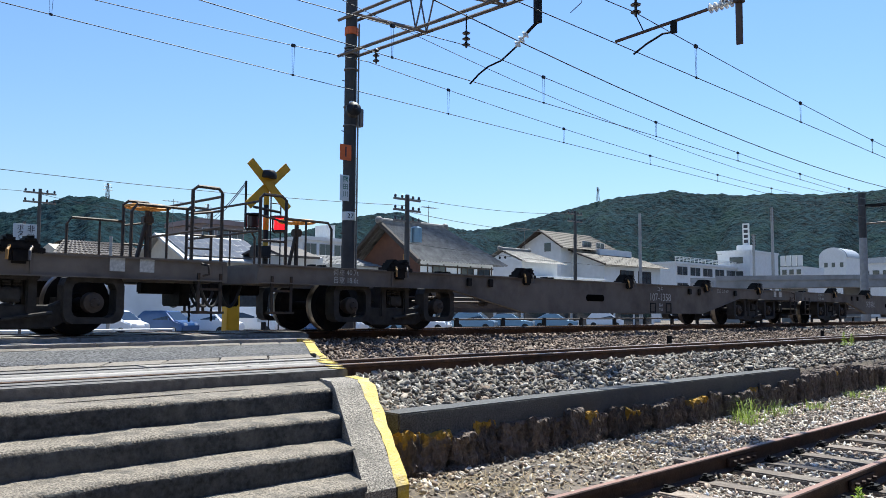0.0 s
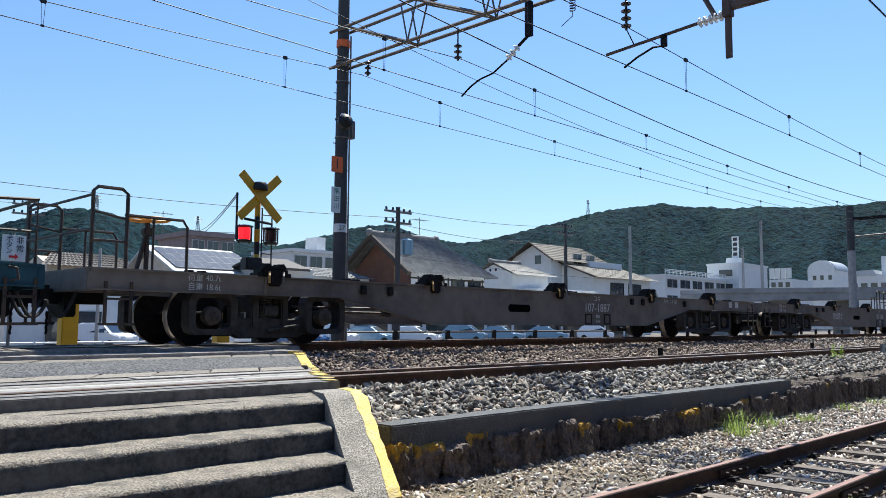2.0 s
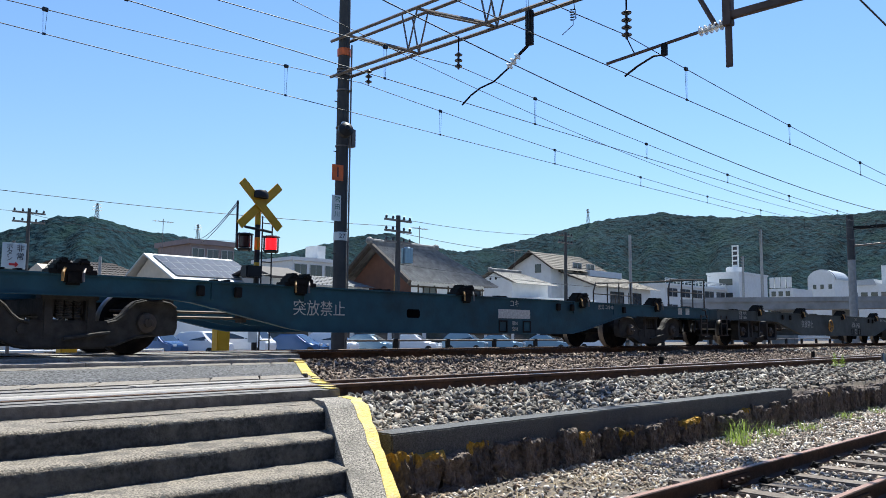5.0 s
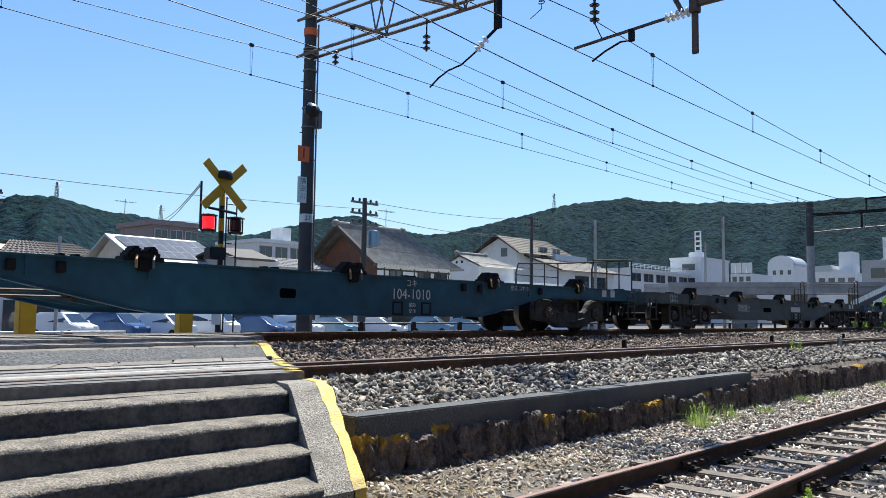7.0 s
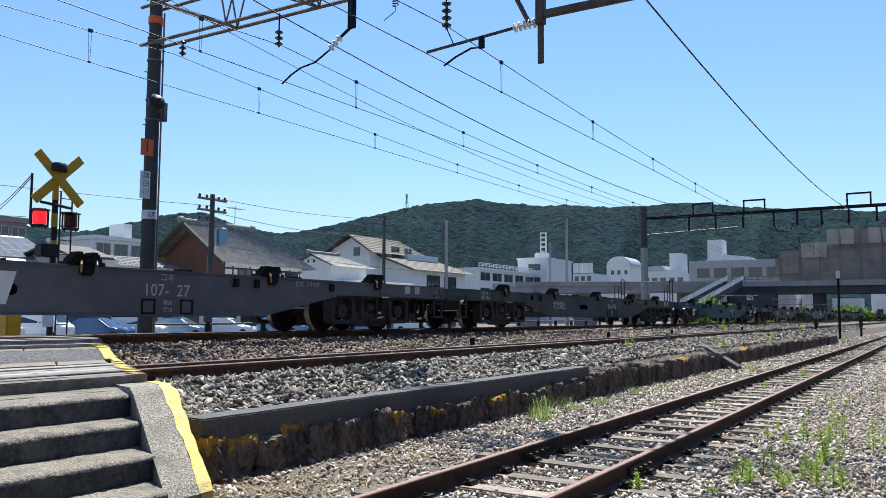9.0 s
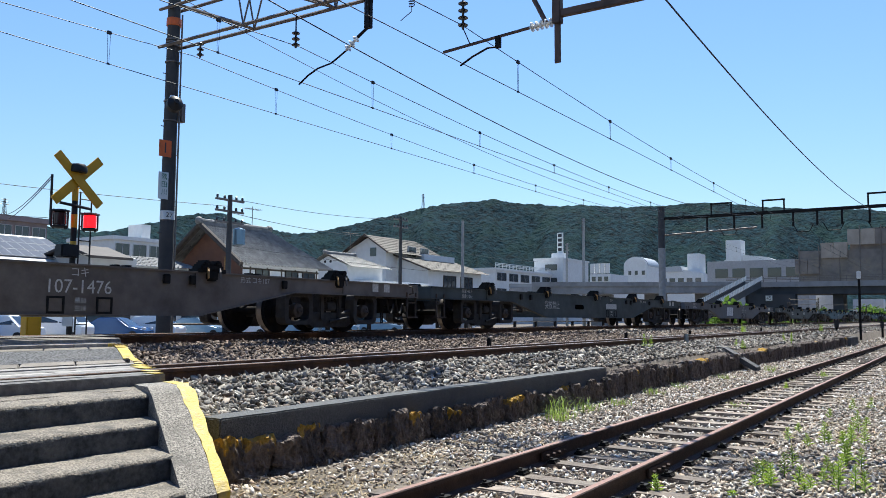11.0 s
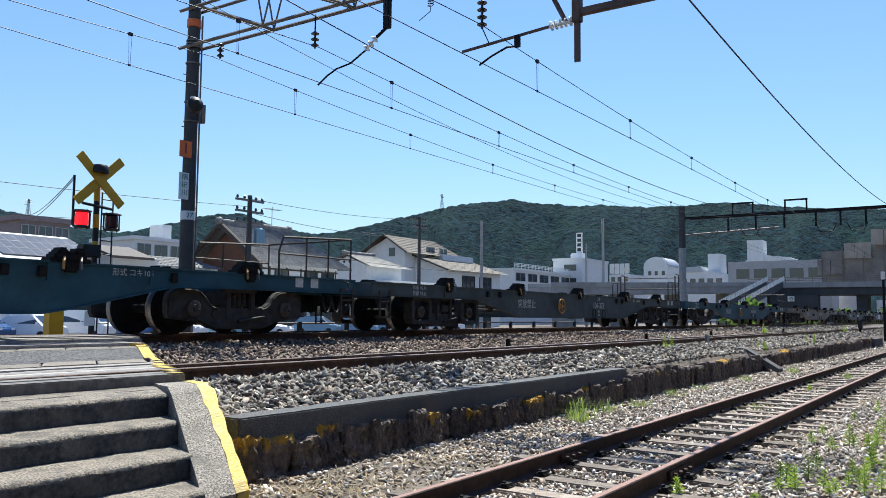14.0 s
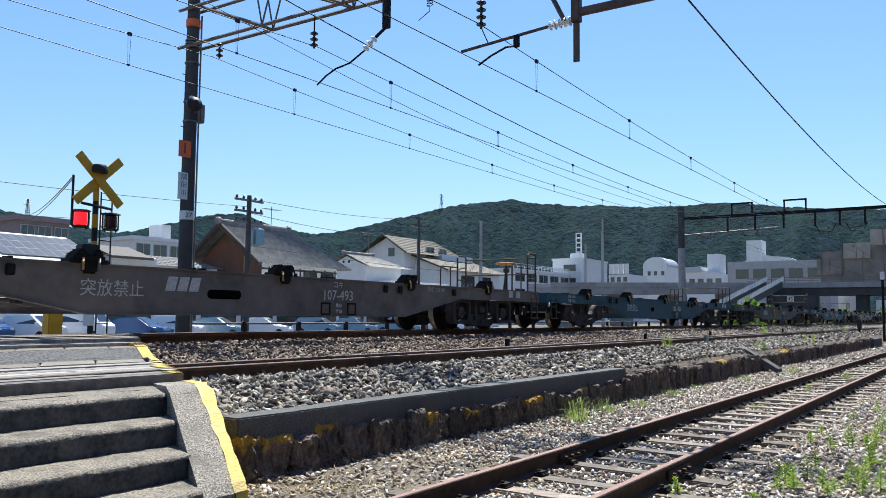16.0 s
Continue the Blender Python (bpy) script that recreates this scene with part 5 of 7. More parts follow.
def wagon(i, kind, paint, number, lead, trail, logo=False):
    names = {"104": "blue-green", "106": "dark grey", "107": "brown-grey"}
    shade = "light grey" if paint == "paint_grey" else names[kind]
    w = thing("container_flat_wagon", "empty " + shade + " container flat wagon with fish-bellied side sills", "flat wagon", pose(X0 - PITCH * i, TRACKY, RAILZ), group="wagons of the freight train")
    mt = M[paint]
    for s in (0, 180):
        side_sill(w, kind, paint, s)
    part("underframe", cached("underframe|" + paint, frame_mesh, mt), None, w)
    for x in (-7.15, -3.7, 0.1, 3.9, 7.15):
        for s in (-1, 1):
            lk = part("container_lock", cached("container_lock", lock_mesh, M["steel_dark"]), None, w, "black container lock", at=pose(x, s * (HW - 0.1), DECK + 0.002, 0, 0, 0 if s < 0 else 180))
            if s < 0:
                for k in (-0.12, 0.13):
                    part("lever", cached("lever" + ("|y" if k < 0 else "|w"), lever_mesh, M["brake_yellow"] if k < 0 else M["galv"]), None, lk, at=pose(k, 0, 0))
    for x in (-5.4, -4.8, 3.0, 3.5, 5.6):
        bm = cached("lock_pocket", lambda: box(B(), -0.06, 0.06, -0.03, 0.02, -0.09, 0.06, 0.012), M["steel_dark"])
        part("lock_pocket", bm, None, w, at=pose(x, -HW, DECK - 0.13))
    for x in (-7.1, 7.1):
        WHEELS.extend(bogie(w, x, kind == "104"))
    for s in (0, 180):
        part("coupler", cached("coupler", coupler_mesh, M["steel_dark"]), None, w, "dark steel knuckle coupler", at=pose(0, 0, 0, 0, 0, s))
        for hy in (-0.45, -0.7, 0.5):
            part("hose", cached("hose|%g" % hy, lambda: hose_mesh(hy), M["rubber"]), None, w, "black brake hose", at=pose(0, 0, 0, 0, 0, s))
        part("chain", cached("chain", chain_mesh, M["steel_dark"]), None, w, at=pose(0, 0, 0, 0, 0, s))
        part("stirrup", cached("stirrup", stirrup_mesh, M["rail_iron"]), None, w, "grey iron foot stirrup", at=pose(0, 0, 0) if s == 0 else pose(0, 0, 0, 0, 0, 180))
        part("grab_iron", cached("grab_iron", grab_mesh, M["rail_iron"]), None, w, at=pose(0, 0, 0, 0, 0, s))
    # the near side of the trailing end has its own stirrup
    part("stirrup", cached("stirrup", stirrup_mesh, M["rail_iron"]), None, w, "grey iron foot stirrup", at=pose(-19.2, 0, 0))
    part("brake_pipe", cached("brake_pipe|a", lambda: pipe_mesh(-0.75, 0.52), M["rail_iron"]), None, w, "rusty brake pipe")
    part("brake_pipe", cached("brake_pipe|b", lambda: pipe_mesh(-0.62, 0.60), M["rail_iron"]), None, w, "rusty brake pipe")
    for x in (-5.6, -4.4):
        part("pipe_hanger", cached("pipe_hanger", hanger_mesh, M["rail_iron"]), None, w, at=pose(x, 0, 0))
    part("air_reservoir", cached("air_reservoir", reservoir_mesh, M["rail_iron"], True), None, w)
    part("valve_box", cached("valve_box", valve_mesh, M["rail_iron"]), None, w)
    for on, s in ((lead, 1), (trail, -1)):
        if on:
            m = pose(0, 0, 0, 0, 0, 0 if s > 0 else 180)
            part("railing", cached("railing|" + kind, lambda: railing_mesh(kind), M["rail_iron"]), None, w, "rusty tubular end railing", at=m)
            if kind == "107":
                st = part("brake_stand", cached("brake_stand", brake_stand_mesh, M["rail_iron"]), None, w, at=pose(s * 8.95, -0.75, DECK))
                part("brake_wheel", cached("brake_wheel", lambda: handwheel_mesh(0.29), M["amber"]), None, st, "faded orange brake wheel", at=pose(0, 0, 0.74))
    if kind in ("104", "106") and i in (4, 12, 13):
        part("side_brake_wheel", cached("side_brake_wheel", lambda: handwheel_mesh(0.2), M["brake_yellow"]), None, w, "faded yellow side brake wheel", at=pose(-1.3, -HW - 0.05, 0.66, 90))
    else:
        # flat patch on the web; its black stands for the hole's shade
        part("slot", cached("slot", hole_mesh, M["slot_shade"]), None, w, "flat black patch for the shade in a slotted hole", at=pose(-1.25, -HW + 0.03, 0.66) @ Matrix.Diagonal((0.45 if kind == "104" else 1.0, 1, 1, 1)))
    # lettering
    y = -HW + 0.024

    def put(body, size, x, z):
        part("lettering", text_mesh(body, size, M["letter"]), None, w, at=pose(x, y, z, 90))
    if number:
        put(kind + "-" + number, 0.27, 1.55, 0.71)
    else:
        part("lettering_bar", cached("lettering_bar", lambda: box(B(), -0.5, 0.5, -0.003, 0, -0.09, 0.09), M["letter"]), None, w, at=pose(1.55, y, 0.71))
    put("コキ", 0.15, 1.55, 0.915)
    if i not in (0, 2, 7, 9):
        put("突放禁止", 0.26, -3.3, 0.68)
    put("形式 コキ%s" % kind, 0.12, 4.9, 0.93)
    put("荷重 40.7t", 0.12, -8.3, 0.96)
    put("自重 18.6t", 0.12, -8.3, 0.83)
    put("積50", 0.09, 1.57, 0.52)
    put("空18", 0.09, 1.57, 0.41)
    for x in (1.2, 1.95):
        part("card_holder", cached("card_holder", lambda: ring_box_mesh(0.13, 0.12), M["steel_dark"]), None, w, at=pose(x, -HW + 0.03, 0.46))
    for x in (8.35, 8.75):
        part("data_plate", cached("data_plate", lambda: box(B(), -0.1, 0.1, -0.006, 0, -0.09, 0.09), M["letter"]), None, w, "pale data plate", at=pose(x, -HW + 0.028, 0.93))
    if logo:
        big = i == 9
        for k in range(3):
            h, wd = (0.22, 0.26) if big else (0.11, 0.12)
            bm = prism(B(), [(-wd, -h), (wd * 0.5, -h), (wd, h), (-wd * 0.5, h)], "y", -0.004, 0)
            part("logo_shape", bm, M["white_paint" if big else "letter"], w, "slanted pale logo shape", at=pose(-2.1 + k * 0.46 if big else -2.3 + k * 0.22, y, 0.68 if big else 0.8))
    return w


TRAIN = []
# kind, paint, number, railing at the leading end, at the trailing end
CONSIST = [
    ("104", "paint104", "", 1, 0), ("107", "paint107", "", 0, 0), ("107", "paint107", "", 1, 0),
    ("107", "paint107", "1358", 0, 1), ("107", "paint107", "240", 1, 0), ("107", "paint107", "1887", 0, 1),
    ("104", "paint104", "1119", 1, 0), ("106", "paint106", "740", 0, 0), ("104", "paint104", "", 1, 0),
    ("106", "paint106", "", 1, 0), ("104", "paint104", "1010", 1, 0), ("106", "paint106", "916", 1, 0),
    ("107", "paint_grey", "  27", 0, 0), ("106", "paint106", "", 0, 0), ("107", "paint107", "1476", 0, 0),
    ("104", "paint104", "1838", 1, 0), ("106", "paint106", "373", 1, 0), ("104", "paint104", "1206", 1, 0),
    ("107", "paint107", "493", 1, 0), ("104", "paint104", "", 1, 0),
]


def build_train():
    for k, (kind, paint, number, lead, trail) in enumerate(CONSIST):
        i = k - 3
        TRAIN.append((i, wagon(i, kind, paint, number, lead, trail, logo=i in (9, 15))))


build_train()


# ---- houses and buildings beyond the tracks ----
def wavy_slope(bm, p00, p10, p01, p11, pitch, amp, rows=1):
    """A roof slope between eave p00-p10 and ridge p01-p11, ribbed like rows of barrel tiles."""
    p00, p10, p01, p11 = map(Vector, (p00, p10, p01, p11))
    n = max(2, int((p10 - p00).length / pitch)) * 4
    nrm = (p10 - p00).cross(p01 - p00).normalized()
    if nrm.z < 0:
        nrm = -nrm
    grid = []
    for j in range(rows + 1):
        v = j / rows
        for step in ((0,) if j == 0 or j == rows else (0, 1)):
            line = []
            for i in range(n + 1):
                u = i / n
                p = p00.lerp(p10, u).lerp(p01.lerp(p11, u), v)
                h = amp * (0.5 + 0.5 * math.cos(u * n / 4 * 2 * math.pi)) + (0.035 if (step == 1 or j == 0) and rows > 1 else 0)
                line.append(bm.verts.new(p + nrm * h))
            grid.append(line)
    for a, b in zip(grid[:-1], grid[1:]):
        for i in range(n):
            bm.faces.new((a[i], a[i + 1], b[i + 1], b[i]))
    return bm


def window(parent, x0, x1, y, z0, z1, frame_m="timber_dark", panes=2):
    """A framed window in a wall that faces the tracks."""
    w = part("window", box(B(), x0, x1, y - 0.05, y - 0.01, z0, z1), M["window"], parent, "dark glazed window")
    bm = B()
    t = 0.06
    for (a, b, c, d) in ((x0 - t, x1 + t, z1, z1 + t), (x0 - t, x1 + t, z0 - t, z0), (x0 - t, x0, z0, z1), (x1, x1 + t, z0, z1)):
        box(bm, a, b, y - 0.10, y, c, d)
    for k in range(1, panes):
        x = x0 + (x1 - x0) * k / panes
        box(bm, x - t / 2, x + t / 2, y - 0.08, y - 0.045, z0, z1)
    part("frame", bm, M[frame_m], w)
    return w


def gable_block(parent, x0, x1, y0, y1, z0, ze, zr, yr, wall, gable_wall=None):
    """Walls of a gabled block whose ridge runs along x at y = yr."""
    bm = prism(B(), [(y0, z0), (y1, z0), (y1, ze + 0.0), (yr, zr), (y0, ze)], "x", x0, x1)
    part("wall", bm, M[wall], parent)
    if gable_wall:
        bm = prism(B(), [(y0 - 0.02, z0), (y1 + 0.02, z0), (y1 + 0.02, ze), (yr, zr + 0.02), (y0 - 0.02, ze)], "x", x0 - 0.03, x0 - 0.004)
        part("gable_wall", bm, M[gable_wall], parent)


def ridge_cap(parent, a, b, r, material):
    bm = B()
    rod(bm, a, b, r, 8)
    box(bm, min(a[0], b[0]), max(a[0], b[0]), a[1] - r * 1.3, a[1] + r * 1.3, a[2] - r * 1.6, a[2] - r * 0.3)
    for e in (a, b):
        bmesh.ops.create_icosphere(bm, subdivisions=2, radius=r * 1.7, matrix=Matrix.Translation(e))
    part("ridge_cap", bm, M[material], parent, "capped tile ridge")


G0 = -0.6


def build_kura():
    h = thing("storehouse", "old storehouse with brown gable wall and weathered tiled roof", "house", kind="")
    x0, x1, y0, y1, ze, zr, yr = 38.3, 45.9, 40.7, 47.0, 4.8, 7.45, 44.0
    gable_block(h, x0, 43.7, y0, y1, G0, ze, zr - 0.25, yr, "wall_white", "wall_brown")
    part("wall", box(B(), 43.7, x1, y0, y1, G0, ze - 0.1), M["wall_white"], h)
    bm = B()
    wavy_slope(bm, (x0 - 0.9, 39.9, ze - 0.25), (x1 + 0.7, 39.9, ze - 0.25), (x0 - 0.9, yr, zr), (43.9, yr, zr), 0.30, 0.11, 16)
    wavy_slope(bm, (x0 - 0.9, 48.0, ze - 0.25), (x1 + 0.7, 48.0, ze - 0.25), (x0 - 0.9, yr, zr), (43.9, yr, zr), 0.30, 0.07, 4)
    wavy_slope(bm, (x1 + 0.7, 39.9, ze - 0.25), (x1 + 0.7, 48.0, ze - 0.25), (43.9, yr - 0.02, zr), (43.9, yr + 0.02, zr), 0.30, 0.05, 4)
    part("roof", bm, M["kawara"], h, "weathered grey-brown barrel tiles")
    ridge_cap(h, (x0 - 1.0, yr, zr + 0.22), (44.0, yr, zr + 0.22), 0.17, "kawara")
    bm = B()
    for s, yy in ((-1, 39.9), (1, 48.0)):
        rod(bm, (x0 - 0.90, yy, ze - 0.24), (x0 - 0.90, yr, zr + 0.0), 0.19, 8)
        rod(bm, (x0 - 0.80, yy, ze - 0.42), (x0 - 0.80, yr, zr - 0.18), 0.10, 4)
    part("verge", bm, M["timber_dark"], h, "dark verge boards")
    bm = B()
    for x in (39.0, 40.6, 42.0, 43.4, 44.6, 45.7):
        box(bm, x - 0.06, x + 0.06, y0 - 0.03, y0, 0, ze - 0.3)
    for z in (2.6, 3.7, 4.35):
        box(bm, x0, x1, y0 - 0.035, y0, z - 0.06, z + 0.06)
    part("timber_frame", bm, M["timber_dark"], h, "dark exposed timber framing")
    for x in (39.5, 42.4, 44.2):
        window(h, x, x + 1.2, y0, 3.85, 4.3)
    bm = B()
    box(bm, x0 - 0.035, x0 - 0.03, y0 + 3.6, y0 + 3.62, 2.6, 5.2)
    part("downpipe", rod(B(), (x0 - 0.08, 42.3, 1.5), (x0 - 0.08, 42.3, 5.2), 0.05), M["brake_yellow"], h)


def build_small_house():
    h = thing("house", "small white house with grey tiled gable roof", "house")
    gable_block(h, 51.6, 54.9, 42.6, 46.6, G0, 5.35, 6.2, 44.7, "wall_white")
    part("wall", box(B(), 54.9, 56.4, 42.6, 46.6, G0, 5.3), M["wall_white"], h)
    bm = B()
    wavy_slope(bm, (51.3, 42.0, 5.2), (57.0, 42.0, 5.2), (51.3, 44.7, 6.35), (55.0, 44.7, 6.35), 0.3, 0.06, 9)
    wavy_slope(bm, (51.3, 47.2, 5.2), (57.0, 47.2, 5.2), (51.3, 44.7, 6.35), (55.0, 44.7, 6.35), 0.3, 0.06, 3)
    part("roof", bm, M["kawara"], h, "grey tiled roof")
    ridge_cap(h, (51.2, 44.7, 6.5), (55.1, 44.7, 6.5), 0.12, "kawara")
    bm = B()
    for (x, y) in ((51.58, 44.4), (51.58, 45.0)):
        rod(bm, (x, y, 5.72), (x + 0.05, y, 5.72), 0.12, 8)
    part("gable_vent", bm, M["black"], h)
    bm = B()
    box(bm, 52.5, 61, 40.6, 42.6, 4.0, 4.12)
    box(bm, 52.5, 61, 40.9, 42.6, G0, 4.0)
    part("lean_to", bm, M["wall_white"], h, "white flat-roofed lean-to")


def build_big_house():
    h = thing("house", "white two-storey house with brown tiled roofs and a balcony", "house")
    gable_block(h, 67.6, 76.0, 50.6, 56.2, G0, 8.0, 9.5, 53.0, "wall_white")
    bm = B()
    wavy_slope(bm, (67.0, 49.9, 7.75), (78.0, 49.9, 7.75), (67.0, 53.0, 9.75), (76.2, 53.0, 9.75), 0.3, 0.05, 9)
    wavy_slope(bm, (67.0, 57.0, 7.3), (78.0, 57.0, 7.3), (67.0, 53.0, 9.75), (76.2, 53.0, 9.75), 0.3, 0.05, 3)
    part("roof", bm, M["roof_brown"], h, "brown tiled roof")
    bm = prism(B(), [(46.6, G0), (50.6, G0), (50.6, 7.4), (46.6, 6.1)], "x", 69.5, 80.5)
    part("wing", bm, M["wall_white"], h, "white single-pitch wing")
    bm = B()
    wavy_slope(bm, (69.0, 46.0, 5.95), (81.5, 46.0, 5.95), (69.0, 50.4, 7.55), (80.0, 50.4, 7.55), 0.3, 0.05, 9)
    part("lower_roof", bm, M["roof_brown"], h, "brown tiled lower roof")
    bm = B()
    rod(bm, (68.9, 46.0, 6.0), (68.9, 50.9, 7.8), 0.1, 6)
    rod(bm, (66.95, 49.9, 7.8), (66.95, 53.0, 9.8), 0.1, 6)
    rod(bm, (66.95, 57.0, 7.35), (66.95, 53.0, 9.8), 0.1, 6)
    part("verge", bm, M["timber_dark"], h)
    bm = B()
    box(bm, 73.2, 79.5, 49.6, 50.55, 7.35, 8.0)
    part("balcony", bm, M["wall_white"], h, "white balcony parapet")
    bm = prism(B(), [(51.9, 7.5), (52.7, 7.5), (52.7, 8.4), (51.9, 8.4)], "x", 67.55, 67.6)
    part("gable_window", bm, M["window"], h)
    for x in (71.5, 74.0):
        window(h, x, x + 1.4, 50.6, 7.7, 8.7, "wall_grey")
    for x in (72.5, 76.0):
        window(h, x, x + 2.4, 46.6, 3.2, 5.5, "timber_dark", 3)


def build_solar_house():
    h = thing("house", "white house with rows of solar panels on its roof", "house")
    gable_block(h, 23.2, 28.3, 45.0, 50.9, G0, 4.35, 5.8, 48.6, "wall_beige")
    bm = prism(B(), [(44.6, 4.1), (44.6, 4.22), (48.7, 6.0), (51.5, 4.5), (51.5, 4.38), (48.7, 5.88)], "x", 22.8, 29.0)
    part("roof", bm, M["roof_metal"], h, "pale metal roof")
    d = Vector((0, 48.5 - 44.9, 5.91 - 4.36))
    L = d.length
    d.normalize()
    ang = math.degrees(math.atan2(d.z, d.y))
    cols, rows = 9, 3
    cell = cached("solar_panel", lambda: box(B(), -0.31, 0.31, -0.56, 0.56, 0, 0.035), M["solar"])
    fr = cached("panel_frame", lambda: ring_flat(0.32, 0.58), M["solar_frame"])
    for i in range(cols):
        for j in range(rows):
            c = Vector((23.5 + i * 0.645 , 44.9, 4.36)) + d * (0.66 + j * 1.19)
            p = part("solar_panel", cell, None, h, at=pose(c.x, c.y, c.z + 0.05, ang))
            part("panel_frame", fr, None, p)


def ring_flat(w, h):
    bm = B()
    t = 0.013
    for (a, b, c, d) in ((-w, w, h - t, h), (-w, w, -h, -h + t), (-w, -w + t, -h, h), (w - t, w, -h, h)):
        box(bm, a, b, c, d, 0.0, 0.04)
    return bm


def slab_building(name, label, x0, x1, y0, y1, top, wall, floors, cols, band=True, rail_top=False, z0=G0, frame_m="wall_grey"):
    h = thing(name, label, "building")
    bm = B()
    box(bm, x0, x1, y0, y1, z0, top)
    part("wall", bm, M[wall], h)
    bm = B()
    box(bm, x0 - 0.3, x1 + 0.3, y0 - 0.3, y1 + 0.3, top, top + 0.5)
    part("parapet", bm, M[wall], h)
    fh = (top - 1.0) / floors
    cw = (x1 - x0) / cols
    for f in range(floors):
        for c in range(cols):
            a = x0 + c * cw
            window(h, a + cw * 0.12, a + cw * 0.88, y0, 1.0 + f * fh + fh * 0.35, 1.0 + f * fh + fh * 0.85, frame_m, 2)
    if rail_top:
        n = int((x1 - x0) / 1.6)
        bm = B()
        for k in range(n + 1):
            x = x0 + (x1 - x0) * k / n
            box(bm, x - 0.06, x + 0.06, y0 - 0.06, y0 + 0.06, top + 0.5, top + 1.6)
        for z in (top + 0.95, top + 1.25, top + 1.55):
            box(bm, x0, x1, y0 - 0.05, y0 + 0.05, z - 0.06, z + 0.06)
        part("roof_railing", bm, M["white_paint"], h, "white roof railing")
    return h


def build_town():
    before = set(scene.objects)
    build_kura()
    build_small_house()
    build_big_house()
    build_solar_house()
    h = thing("house", "low house with pale brown hipped tile roof", "house")
    gable_block(h, 19.5, 25.5, 55.5, 60, G0, 4.9, 5.6, 57.5, "wall_beige")
    bm = B()
    wavy_slope(bm, (18.9, 54.8, 4.8), (26.2, 54.8, 4.8), (20.5, 57.5, 5.9), (24.6, 57.5, 5.9), 0.35, 0.05, 6)
    wavy_slope(bm, (18.9, 60.5, 4.8), (26.2, 60.5, 4.8), (20.5, 57.5, 5.9), (24.6, 57.5, 5.9), 0.35, 0.05, 3)
    part("roof", bm, M["roof_brown"], h, "pale brown tiled roof")
    h = thing("house", "small grey house with a shallow dark roof", "house")
    gable_block(h, 27.6, 30.6, 41.5, 46, G0, 4.5, 5.0, 43.5, "wall_grey")
    bm = prism(B(), [(41.0, 4.35), (43.5, 5.1), (46.5, 4.4), (46.5, 4.52), (43.5, 5.24), (41.0, 4.5)], "x", 27.2, 30.0)
    part("roof", bm, M["roof_brown"], h)
    bm = B()
    wavy_slope(bm, (30.6, 43.0, 4.2), (37.0, 43.0, 4.2), (30.6, 47.0, 5.1), (37.0, 47.0, 5.1), 0.3, 0.05, 6)
    part("shed_roof", bm, M["kawara"], h, "grey tiled shed roof")
    bm = B()
    box(bm, 30.8, 36.8, 43.4, 47, G0, 4.25)
    part("shed_wall", bm, M["wall_white"], h)
    slab_building("office_building", "mauve-grey flat-roofed building behind the houses", 40, 45, 75, 82, 9.9, "wall_pinkgrey", 3, 3)
    slab_building("office_building", "white three-storey block behind the storehouse", 66.4, 74.5, 95, 105, 11.2, "wall_white", 3, 3)
    bm = B()
    box(bm, 72.9, 74.4, 98, 101, 11.5, 14.0)
    solid("stair_tower", bm, M["wall_white"], "white rooftop stair tower", "building")
    for ob in scene.objects:
        if ob not in before and ob.parent is None:
            ob.matrix_basis = FAR @ ob.matrix_basis
    o = slab_building("hotel_building", "long white three-storey building with a railed roof terrace", 153, 181, 85, 96, 11.3, "wall_white", 3, 5, rail_top=True)
    o = thing("office_building", "white stair block with a round roof tank", "building")
    part("wall", box(B(), 181.2, 197, 81.8, 89.6, G0, 15.2), M["wall_white"], o)
    part("parapet", box(B(), 181.0, 197.2, 81.6, 89.8, 15.2, 15.7), M["wall_white"], o)
    for z in (9.3, 12.6):
        part("window", box(B(), 181.1, 181.2, 83.4, 86.6, z, z + 1.5), M["window"], o)
    bm = lathe(B(), [(1.9, 15.6), (1.9, 17.0), (1.7, 17.3)], 18, pose(188, 86, 0))
    part("roof_tank", bm, M["white_paint"], o, "white round roof tank", smooth=True)
    sg = part("sign_tower", box(B(), 188, 188.3, 84.9, 86.5, 17.3, 22.6), M["white_paint"], o, "tall thin rooftop sign with dark marks")
    for k in range(4):
        part("mark", box(B(), 187.95, 188, 85.2, 86.2, 17.9 + k * 1.2, 18.7 + k * 1.2), M["ink"], sg)
    ap = thing("apartment_building", "white building with rooftop letters beside the viaduct", "building")
    part("wall", box(B(), 230, 245, 88.5, 95, G0, 14.2), M["wall_white"], ap)
    for z in (6.5, 9.5, 12):
        for k in range(3):
            part("window", box(B(), 229.92, 230, 89.2 + k * 2.0, 90.4 + k * 2.0, z, z + 1.4), M["window"], ap)
    for k in range(4):
        part("sign_board", box(B(), 230, 230.4, 88.8 + k * 1.6, 90.1 + k * 1.6, 14.4, 17.4), M["white_paint"], ap, "pale rooftop sign board")
    # barrel-roofed tower
    t = thing("tower_building", "white tower with a rounded barrel roof", "building")
    arc = [(91.3 + 4.0 * math.cos(math.radians(a)), 18.2 + 3.0 * math.sin(math.radians(a))) for a in range(0, 181, 12)]
    part("wall", prism(B(), [(95.3, G0)] + arc + [(87.3, G0)], "x", 260, 272), M["wall_white"], t)
    arc2 = [(91.3 + 4.25 * math.cos(math.radians(a)), 18.2 + 3.25 * math.sin(math.radians(a))) for a in range(0, 181, 12)]
